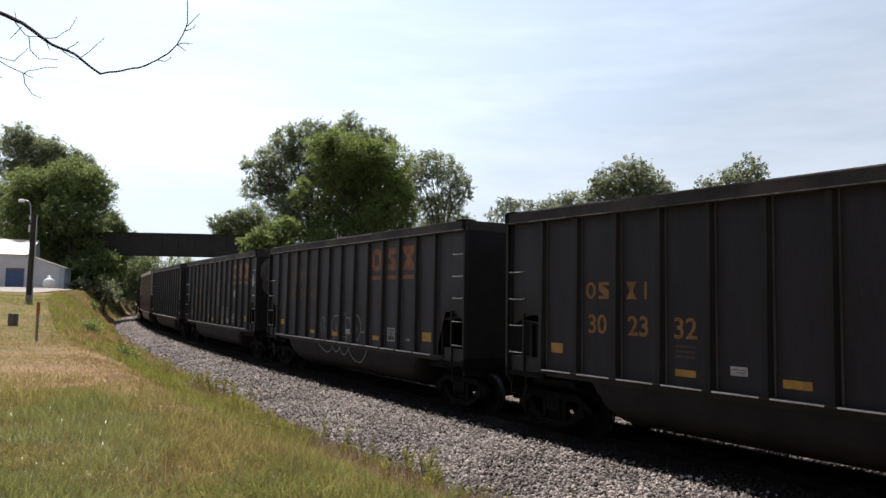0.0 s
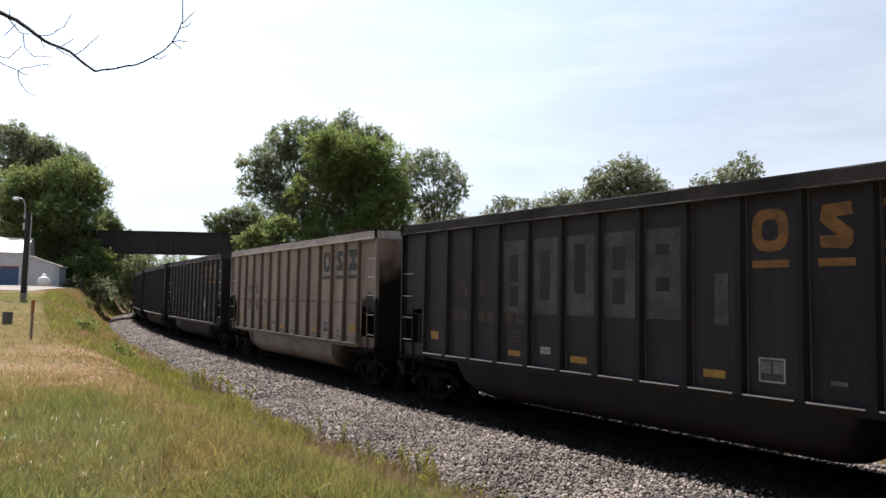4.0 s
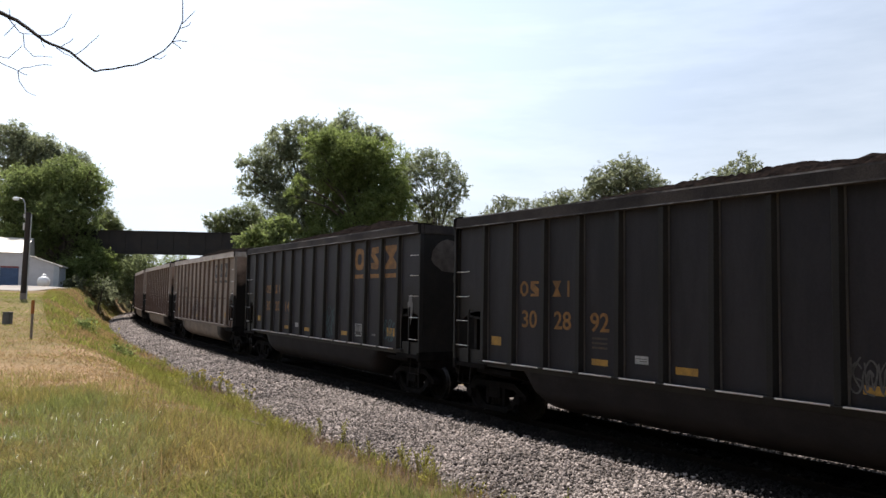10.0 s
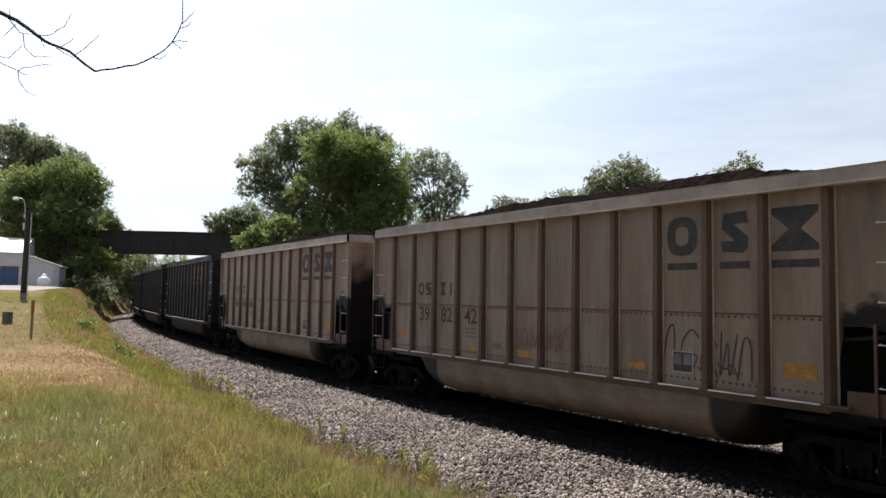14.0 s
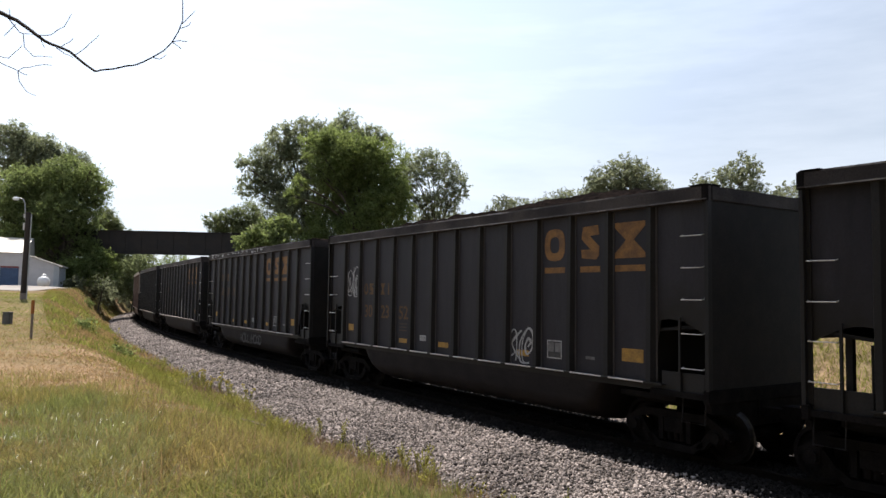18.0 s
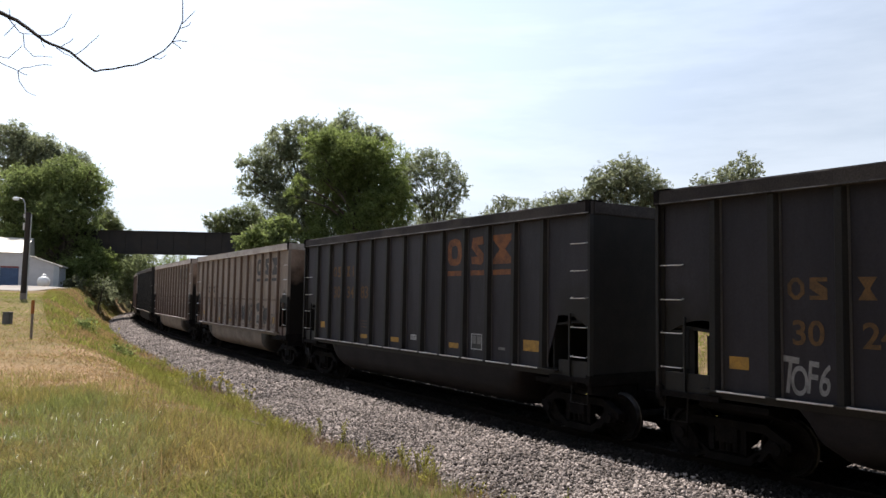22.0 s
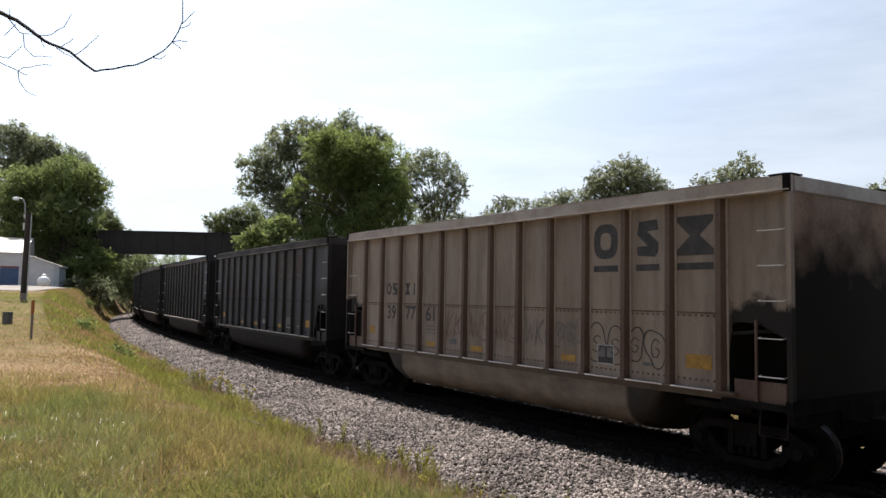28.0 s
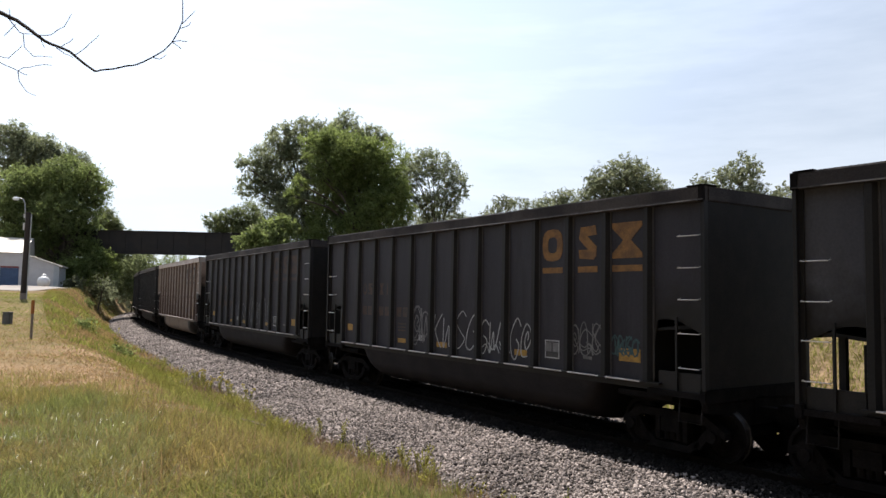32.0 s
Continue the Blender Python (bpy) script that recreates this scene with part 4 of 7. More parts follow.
def decorate(car, tan, number, logo, small):
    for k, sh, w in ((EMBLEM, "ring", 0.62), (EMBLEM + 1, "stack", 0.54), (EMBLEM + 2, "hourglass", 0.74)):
        logo_letter(car, k, sh, 3.27, 3.95, w, M[logo])
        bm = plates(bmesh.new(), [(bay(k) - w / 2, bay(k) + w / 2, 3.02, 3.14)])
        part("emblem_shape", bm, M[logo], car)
    up = 0.56 if EMBLEM == 8 else 0.0        # the short series carries its number higher
    # reporting mark: four shapes that stand for its letters, the bar for T
    for k, off, sh in ((1, 0.17, "ring"), (1, -0.17, "stack"), (2, 0.17, "hourglass"), (2, -0.17, "bar")):
        mark_letter(car, bay(k) + off, sh, 2.53 + up, 2.86 + up, 0.26, M[small])
    if number:
        for k, pair in enumerate(number.split()):
            if pair == "--":
                part("car_number", plates(bmesh.new(), [(bay(1 + k) + o - 0.13, bay(1 + k) + o + 0.13, 1.92 + up, 2.18 + up) for o in (-0.17, 0.17)]), M[small], car)
            else:
                lettering(car, pair, bay(1 + k), 1.86 + up, 0.36, M[small], "painted car number in " + ("dark" if tan else "yellow") + " figures")
    # yellow reflector plates, data stencils and the service panel
    for k, off, w, z, h in ((0, 0.1, 0.34, 1.40, 0.20), (3, 0.0, 0.42, 1.20, 0.12), (5, 0.05, 0.46, 1.20, 0.13), (8, 0.0, 0.42, 1.22, 0.13), (11, -0.06, 0.52, 1.34, 0.24)):
        part("reflector_plate", plates(bmesh.new(), [(bay(k) + off - w / 2, bay(k) + off + w / 2, z, z + h)]), M["yellow_mark"], car, "yellow reflective plate")
    bm = plates(bmesh.new(), [(bay(9) - 0.21, bay(9) + 0.21, 1.26, 1.60)], 0.005)
    sp = part("service_panel", bm, M["black_paint"], car, "black service stencil panel with a pale outline")
    bm = bmesh.new()
    x = bay(9)
    o = [(x - 0.22, 1.24), (x + 0.22, 1.24), (x + 0.22, 1.62), (x - 0.22, 1.62)]
    i_ = [(x - 0.195, 1.265), (x + 0.195, 1.265), (x + 0.195, 1.595), (x - 0.195, 1.595)]
    rings = [[bm.verts.new((u, yy, v)) for u, v in q] for q, yy in ((o, YS + 0.001), (o, YS + 0.009), (i_, YS + 0.009), (i_, YS + 0.001))]
    for a, (p, q) in product(range(4), zip(rings, rings[1:] + rings[:1])):
        b = (a + 1) % 4
        bm.faces.new((p[a], p[b], q[b], q[a]))
    bmesh.ops.recalc_face_normals(bm, faces=bm.faces[:])
    part("outline", bm, M["white_paint"], sp)
    part("stencil_bar", plates(bmesh.new(), [(x - 0.185, x - 0.02, 1.38, 1.57)], 0.008), M["pale_paint"], sp)
    part("stencil_bar", plates(bmesh.new(), [(x + 0.02, x + 0.185, 1.38, 1.57)], 0.008), M["pale_paint"], sp)
    x = bay(6 if EMBLEM == 8 else 4)
    notice = part("data_plate", plates(bmesh.new(), [(x - 0.155, x + 0.155, 1.31, 1.46)], 0.004), M["white_paint" if not tan else "pale_paint"], car, "small white data plate with unreadable lines")
    part("stencil_bar", plates(bmesh.new(), [(x - 0.12, x + 0.13, 1.40, 1.412), (x - 0.12, x + 0.06, 1.36, 1.372)], 0.006), M["dark_paint"], notice)
    part("data_stencil", plates(bmesh.new(), [(bay(3) - 0.2 + 0.0, bay(3) + 0.2, 1.52 + 0.09 * j, 1.56 + 0.09 * j) for j in range(3)]), M["faded_paint" if not tan else "pale_paint"], car, "faint lines of unreadable stencil writing")
    part("data_stencil", plates(bmesh.new(), [(bay(10) - 0.12, bay(10) + 0.12, 1.30, 1.36)]), M["pale_paint"], car, "small pale stencil bar")


def ribbon(bm, pts, w, y):
    """A flat painted stroke on the near side."""
    prev = None
    for i, (x, z) in enumerate(pts):
        a, b = pts[max(i - 1, 0)], pts[min(i + 1, len(pts) - 1)]
        dx, dz = b[0] - a[0], b[1] - a[1]
        l = math.hypot(dx, dz) or 1
        nx, nz = -dz / l * w / 2, dx / l * w / 2
        cur = (bm.verts.new((x + nx, y, z + nz)), bm.verts.new((x - nx, y, z - nz)))
        if prev:
            bm.faces.new((prev[0], prev[1], cur[1], cur[0]))
        prev = cur


STROKES = {  # single pen strokes in a unit box, drawn smooth
    "arch": ((0, 0), (0.1, 0.8), (0.45, 1), (0.7, 0.6), (0.75, 0)),
    "loop": ((0.95, 0.8), (0.5, 1), (0.1, 0.6), (0.2, 0.1), (0.6, 0), (0.9, 0.35), (0.5, 0.5)),
    "fork": ((0, 1), (0.25, 0), (0.45, 0.75), (0.7, 0.05), (1, 1)),
    "snake": ((0.9, 0.85), (0.5, 1), (0.15, 0.75), (0.5, 0.5), (0.85, 0.25), (0.5, 0), (0.05, 0.15)),
    "kick": ((0.1, 1), (0.12, 0), (0.15, 0.45), (0.85, 1), (0.35, 0.5), (0.95, 0)),
    "curl": ((0.55, 0.5), (0.66, 0.62), (0.48, 0.72), (0.32, 0.48), (0.5, 0.24), (0.82, 0.4), (0.8, 0.82), (0.42, 1), (0.03, 0.6), (0.18, 0.05), (0.7, 0)),
    "dash": ((0, 0.3), (0.4, 0.15), (0.8, 0.3), (1.1, 0.05)),
}


def smooth_line(key, steps=6):
    """A smooth curve through the points."""
    out, n = [], len(key)
    for i in range(n - 1):
        p0, p1, p2, p3 = (key[min(max(i + j, 0), n - 1)] for j in (-1, 0, 1, 2))
        for q in range(steps):
            t = q / steps
            out.append(tuple(0.5 * (2 * b + (c - a) * t + (2 * a - 5 * b + 4 * c - d) * t * t + (3 * b - a - 3 * c + d) * t ** 3) for a, b, c, d in zip(p0, p1, p2, p3)))
    return out + [key[-1]]


def scrawl(car, k0, k1, z0, z1, mat, seed, width=0.035, style="tag", y=YS + 0.008):
    """Sprayed scrawl between two bays: looping or slanting pen strokes, no words."""
    rng = random.Random(seed)
    width *= 0.8
    piece = None
    label = {"white_paint": "white sprayed graffiti scrawl", "pale_paint": "faded pale graffiti scrawl", "dark_paint": "black sprayed graffiti scrawl", "red_paint": "faded red graffiti scrawl", "teal_paint": "teal sprayed graffiti scrawl", "green_paint": "pale green graffiti scrawl", "ghost_paint": "faint old graffiti scrawl", "thin_paint": "thin white graffiti scrawl"}[mat]

    def spray(pts, w, y):
        nonlocal piece
        bm = bmesh.new()
        ribbon(bm, pts, w, y)
        if piece:
            part("stroke", bm, M[mat], piece)
        else:
            piece = part("graffiti", bm, M[mat], car, label)

    xa, xb = XR[0] - DRIB * k0, XR[0] - DRIB * k1
    span, h = abs(xb - xa), z1 - z0
    count = max(2, round(span / (h * (0.62 if style == "bubble" else 0.5))))
    lean = rng.uniform(0.0, 0.3)
    small = span < 1.3 * DRIB and style == "tag"
    for i in range(2 * count if small else count):
        # small tags are written twice over
        cx = xa + (xb - xa) * (i % count + 0.5) / count
        wide = span / count * rng.uniform(0.85, 1.15)
        lift, tall = rng.uniform(-0.07, 0.07) * h, h * rng.uniform(0.8, 1.05)
        if style == "bubble":
            # swollen closed outline with a curl inside
            a0, n = rng.uniform(0, 6), 40
            pts = []
            for j in range(n + 1):
                a = j * 2 * math.pi / n
                r = 1 + 0.16 * math.sin(2 * a + a0) + 0.10 * math.sin(3 * a + 2 * a0)
                pts.append((cx + wide * 0.52 * r * math.cos(a), (z0 + z1) / 2 + lift + tall * 0.44 * r * math.sin(a)))
            spray(pts, width * 1.1, y + 0.0004 * i)
            key = STROKES[rng.choice(("curl", "snake", "loop"))]
            spray(smooth_line([(cx - (u - 0.5) * wide * 0.5, (z0 + z1) / 2 + lift + (v - 0.5) * tall * 0.42) for u, v in key]), width * 0.9, y + 0.0004 * i + 0.0002)
        else:
            kinds = [rng.choice(("arch", "loop", "fork", "snake", "kick", "curl"))] + (["dash"] if rng.random() < 0.35 else [])
            for q, kind in enumerate(kinds):
                key = [(cx - (u - 0.5 + (v - 0.5) * lean + rng.uniform(-0.06, 0.06)) * wide, z0 + lift + (v + rng.uniform(-0.05, 0.05)) * tall) for u, v in STROKES[kind]]
                spray(smooth_line(key), width * rng.uniform(0.85, 1.15), y + 0.0004 * i + 0.0002 * q)
    return piece


def swollen_piece(car):
    """One outlined piece of swollen shapes, sprayed over the ribs' bays and on down the tub."""
    piece = None

    def line(*key):
        nonlocal piece
        pts = smooth_line([(XR[0] - DRIB * k, HS + 0.74 * up) for k, up in key])
        bm = bmesh.new()
        ribbon(bm, pts, 0.028, YS + 0.008)
        for v in bm.verts:
            deep = (HS - 0.142 - v.co.z) / 0.9
            if deep > -0.16:
                v.co.y = 1.484 * math.sqrt(1 - min(0.99, max(0.0, deep) ** (1 / 0.275)))
        if piece:
            part("stroke", bm, M["thin_paint"], piece)
        else:
            piece = part("graffiti", bm, M["thin_paint"], car, "thin white outline graffiti of swollen shapes")

    # over the bays
    line((4.34, 0.28), (4.24, 0.86), (4.4, 0.98), (4.53, 1.03), (4.55, 0.8), (4.61, 0.4))
    line((4.57, 0.85), (4.75, 0.98), (4.95, 1.03), (5.0, 0.82), (4.95, 0.6))
    line((5.18, 0.5), (5.2, 0.75), (5.35, 1.02), (5.6, 1.15), (5.85, 1.05), (5.95, 0.92))
    line((4.97, 0.47), (5.15, 0.5), (5.35, 0.4), (5.4, 0.15), (5.33, 0.02))
    line((5.58, 0.75), (5.62, 0.5), (5.75, 0.25), (5.92, 0.1))
    line((5.9, 0.05), (5.93, 0.6), (5.92, 1.1), (6.05, 1.25), (6.2, 1.27), (6.35, 1.15), (6.33, 0.7), (6.3, 0.38))
    line((5.95, 0.45), (6.1, 0.3), (6.3, 0.22), (6.45, 0.3), (6.52, 0.5), (6.43, 0.2), (6.35, 0.02))
    line((6.33, 1.1), (6.5, 1.08), (6.65, 1.0), (6.7, 0.8), (6.66, 0.6))
    line((6.65, 1.05), (6.8, 1.12), (6.97, 1.15))
    line((6.55, 0.5), (6.7, 0.4), (6.8, 0.25), (6.75, 0.05))
    line((6.95, 0.4), (6.9, 0.75), (6.97, 1.05), (7.15, 1.2), (7.35, 1.1), (7.48, 0.75), (7.43, 0.5), (7.3, 0.2), (7.2, 0.02))
    line((6.95, 0.2), (7.1, 0.22), (7.3, 0.2))
    line((7.22, 0.72), (7.2, 0.55))
    line((7.45, 0.45), (7.6, 0.53), (7.8, 0.48), (7.93, 0.3), (8.0, 0.05))
    # down the tub
    line((4.2, -0.2), (4.3, -0.36), (4.42, -0.33), (4.55, -0.42), (4.9, -0.54), (5.2, -0.44), (5.33, -0.22))
    line((5.33, -0.2), (5.5, -0.4), (5.7, -0.46), (5.9, -0.34), (5.98, -0.2))
    line((5.95, -0.2), (6.1, -0.44), (6.3, -0.54), (6.5, -0.42), (6.65, -0.2))
    line((6.65, -0.2), (6.8, -0.48), (7.1, -0.7), (7.4, -0.76), (7.7, -0.6), (7.9, -0.35), (7.98, -0.2))


def burst(car, k, z0, z1, w, mat, seed, points=13):
    """A filled spiky block of spray paint with long uneven horns and dark inner strokes."""
    rng = random.Random(seed)
    x, zc, bm = XR[0] - DRIB * k, (z0 + z1) / 2, bmesh.new()
    pts = []
    for j in range(points * 2):
        a = j * math.pi / points
        up = math.sin(a)
        r = (rng.uniform(0.8, 1.0) + (0.3 * rng.random() if up > 0.3 else 0.0)) if j % 2 else rng.uniform(0.62, 0.8)
        pts.append((x + w / 2 * r * math.cos(a), max(HS + 0.03, zc + (z1 - z0) / 2 * r * up)))
    prism(bm, pts, "y", YS + 0.001, YS + 0.007)
    piece = part("graffiti", bm, M[mat], car, "filled spiky graffiti piece")
    for j in range(5):
        u, v = rng.uniform(-0.55, 0.55), rng.uniform(-0.35, 0.3)
        key = [(x + w / 2 * (u + q * rng.uniform(-0.12, 0.16)), zc + (z1 - z0) / 2 * (v + (q - 1) * rng.uniform(0.12, 0.26))) for q in range(4)]
        line = bmesh.new()
        ribbon(line, smooth_line(key), 0.03, YS + 0.010)
        part("stroke", line, M["dark_paint"], piece)
    # pale outline round the body
    line = bmesh.new()
    ribbon(line, [(x + (q[0] - x) * 1.06, max(HS + 0.02, zc + (q[1] - zc) * 1.06)) for q in pts + pts[:1]], 0.022, YS + 0.009)
    part("stroke", line, M["white_paint"], piece)
    return piece


def patch(car, k, z0, z1, w, mat, seed):
    """A blotch of spilt or sprayed paint."""
    rng = random.Random(seed)
    x, zc, bm = XR[0] - DRIB * k, (z0 + z1) / 2, bmesh.new()
    pts = []
    for j in range(18):
        a = j * math.pi / 9
        r = rng.uniform(0.7, 1.05)
        pts.append((x + w / 2 * r * math.cos(a), zc + (z1 - z0) / 2 * r * math.sin(a)))
    prism(bm, pts, "y", YS + 0.001, YS + 0.007)
    return part("paint_patch", bm, M[mat], car, "uneven patch of paint on the side sheet")


def coal_heap(car, heap, seed):
    """The load: a trimmed heap of coal."""
    rng = random.Random(seed)
    nx, ny = 150, 23
    peaks = [(rng.uniform(-5.5, 5.5), rng.uniform(0.5, 1.0), rng.uniform(1.2, 2.4)) for _ in range(7)]
    V = []
    for i, j in product(range(nx), range(ny)):
        a, b = i / (nx - 1) * 2 - 1, j / (ny - 1) * 2 - 1
        x, y = a * (XE - 0.16), b * (YS - 0.03)
        edge = (1 - abs(a) ** 6) * (1 - abs(b) ** 2.4)
        prof = 0.76 + 0.24 * max(p * math.exp(-((x - c) / w) ** 2) for c, p, w in peaks)
        z = HT - 0.42 + (heap + 0.40) * edge * prof + 0.05 * noise.noise((x * 2.2, y * 2.2, seed)) + (0.06 * noise.noise((x * 6, y * 6, seed)) + 0.05 * noise.noise((x * 14, y * 14, seed))) * edge
        V.append((x, y, z))
    F = [(i * ny + j, (i + 1) * ny + j, (i + 1) * ny + j + 1, i * ny + j + 1) for i in range(nx - 1) for j in range(ny - 1)]
    ob = sheet_object("coal_load", V, F, M["coal"], car)
    ob["label"] = "heaped load of black coal"
    return ob


TRAIN = [  # colour, number by pairs, emblem paint, number paint, heap above the rim, shift along the train
    ("black", "30 23 32", "gold_paint", "gold_paint", 0.05, -0.30), ("short", "30 34 42", "orange_paint", "dim_paint", 0.22, -0.415),
    ("black", "30 16 67", "gold_paint", "gold_paint", 0.36, -0.50), ("black", "-- -- --", "gold_paint", "faded_paint", 0.10, -0.05),
    ("tan", "39 87 71", "black_paint", "black_paint", 0.40, -0.05), ("black", "30 22 01", "gold_paint", "gold_paint", 0.35, 0.15),
    ("short", "30 30 28", "gold_paint", "dim_paint", 0.45, -0.17), ("black", "30 28 92", "gold_paint", "gold_paint", 0.45, -0.31),
    ("black", "30 20 14", "gold_paint", "gold_paint", 0.52, -0.18), ("tan", "39 77 74", "black_paint", "black_paint", 0.50, 0.24),
    ("tan", "39 82 42", "black_paint", "black_paint", 0.50, 0.44), ("tan", "-- -- --", "black_paint", "black_paint", 0.45, 0.66),
    ("short", "30 33 50", "gold_paint", "dim_paint", 0.36, 0.655), ("black", "30 23 52", "gold_paint", "dim_paint", 0.45, 0.46),
    ("short", "30 30 05", "gold_paint", "dim_paint", 0.35, 0.235), ("black", "30 24 61", "gold_paint", "dim_paint", 0.20, 0.13),
    ("short", "30 34 83", "orange_paint", "dim_paint", 0.15, -0.025), ("tan", "39 85 64", "black_paint", "black_paint", 0.02, -0.15),
    ("tan", "39 79 73", "black_paint", "black_paint", 0.02, -0.01), ("black", "30 03 84", "gold_paint", "gold_paint", 0.05, 0.28),
    ("tan", "39 77 61", "black_paint", "black_paint", 0.02, 0.48), ("short", "-- -- --", "faded_paint", "faded_paint", 0.02, 0.225),
    ("short", "30 -- --", "faded_paint", "faded_paint", 0.02, 0.065), ("black", "-- -- --", "gold_paint", "faded_paint", 0.02, -0.16),
    ("black", "-- -- --", "faded_paint", "faded_paint", 0.05, -0.1), ("tan", "-- -- --", "black_paint", "black_paint", 0.05, 0.0),
    ("black", "-- -- --", "gold_paint", "faded_paint", 0.05, 0.0), ("black", "-- -- --", "gold_paint", "faded_paint", 0.05, 0.0)]

SPRAYED = {  # by car: from bay, to bay, heights, paint, stroke, style
    2: [(6.1, 6.7, 1.9, 3.3, "pale_paint", 0.03, "tag"), (7.2, 8.4, 1.15, 1.95, "white_paint", 0.035, "tag")],
    5: [(4.0, 7.0, 1.15, 2.5, "thin_paint", 0.026, "bubble"), (8.05, 8.8, 1.3, 1.85, "teal_paint", 0.03, "tag"), (9.1, 9.95, 1.75, 2.25, "white_paint", 0.035, "tag"), (9.15, 9.9, 1.8, 2.2, "white_paint", 0.03, "tag"), (10.1, 10.8, 1.3, 1.9, "teal_paint", 0.03, "tag"), (11.1, 11.9, 1.4, 1.95, "teal_paint", 0.03, "tag"), (0.3, 0.6, 2.0, 2.5, "white_paint", 0.03, "tag")],
    6: [(5.1, 5.5, 1.5, 2.1, "white_paint", 0.04, "tag")],
    7: [(8.1, 8.9, 1.25, 1.7, "ghost_paint", 0.03, "tag"), (9.1, 9.9, 1.2, 1.75, "ghost_paint", 0.035, "tag")],
    8: [(7.1, 8.0, 1.15, 2.1, "teal_paint", 0.04, "tag"), (11.1, 11.9, 1.2, 1.8, "teal_paint", 0.03, "tag")],
    9: [(4.15, 4.9, 1.25, 1.75, "dark_paint", 0.032, "tag"), (4.3, 4.95, 1.5, 1.95, "dark_paint", 0.028, "tag"), (5.15, 5.9, 1.55, 2.15, "dark_paint", 0.036, "tag"), (5.3, 5.8, 1.7, 2.25, "dark_paint", 0.03, "tag"), (6.15, 6.9, 1.3, 1.75, "red_paint", 0.03, "tag"), (7.1, 8.0, 1.25, 1.8, "red_paint", 0.035, "tag"), (7.3, 8.0, 1.4, 1.9, "red_paint", 0.03, "tag"), (9.1, 9.9, 1.75, 2.7, "dark_paint", 0.05, "tag")],
    10: [(5.1, 6.9, 1.4, 1.9, "red_paint", 0.03, "tag"), (9.1, 10.9, 1.25, 2.0, "dark_paint", 0.035, "tag")],
    13: [(0.1, 0.9, 2.5, 3.4, "white_paint", 0.035, "tag"), (8.0, 8.9, 1.15, 1.95, "white_paint", 0.045, "tag")],
    15: [(5.6, 6.3, 1.4, 1.95, "thin_paint", 0.03, "tag"), (8.1, 8.7, 1.25, 1.85, "thin_paint", 0.03, "bubble")],
    17: [(4.1, 6.7, 1.2, 2.15, "dark_paint", 0.055, "tag"), (4.6, 6.4, 1.3, 2.0, "dark_paint", 0.05, "tag"), (7.0, 7.95, 1.3, 2.1, "dark_paint", 0.075, "tag"), (7.1, 7.9, 1.4, 2.0, "dark_paint", 0.06, "tag"), (8.05, 8.9, 1.25, 2.1, "dark_paint", 0.075, "tag"), (10.0, 10.9, 1.35, 2.0, "dark_paint", 0.075, "tag"), (10.1, 10.8, 1.4, 1.9, "dark_paint", 0.06, "tag"), (11.1, 12.0, 1.2, 1.8, "dark_paint", 0.045, "bubble")],
    18: [(4.1, 6.0, 1.9, 2.3, "pale_paint", 0.03, "tag"), (6.5, 9.0, 1.2, 1.8, "green_paint", 0.03, "tag")],
    19: [(0.2, 0.8, 1.5, 2.0, "pale_paint", 0.04, "tag")],
    20: [(9.05, 10.9, 1.25, 2.0, "dark_paint", 0.03, "bubble"), (4.2, 7.0, 1.5, 2.2, "red_paint", 0.035, "tag"), (7.2, 9.0, 1.5, 2.1, "pale_paint", 0.035, "tag")],
    22: [(3.1, 3.7, 1.15, 2.0, "green_paint", 0.035, "tag"), (4.15, 4.75, 1.25, 1.9, "green_paint", 0.03, "tag"), (6.9, 7.6, 1.15, 1.9, "green_paint", 0.035, "tag")],
    23: [(4.0, 5.0, 1.3, 2.2, "pale_paint", 0.045, "tag"), (5.0, 7.0, 1.25, 2.2, "white_paint", 0.04, "tag"), (7.0, 8.9, 1.2, 2.0, "white_paint", 0.04, "tag"), (10.0, 10.9, 1.4, 2.0, "pale_paint", 0.03, "tag"), (11.1, 11.8, 1.45, 1.8, "teal_paint", 0.04, "tag")],
    24: [(4.0, 9.0, 1.2, 2.2, "pale_paint", 0.05, "tag")],
}
CARS, WHEELS = [], []


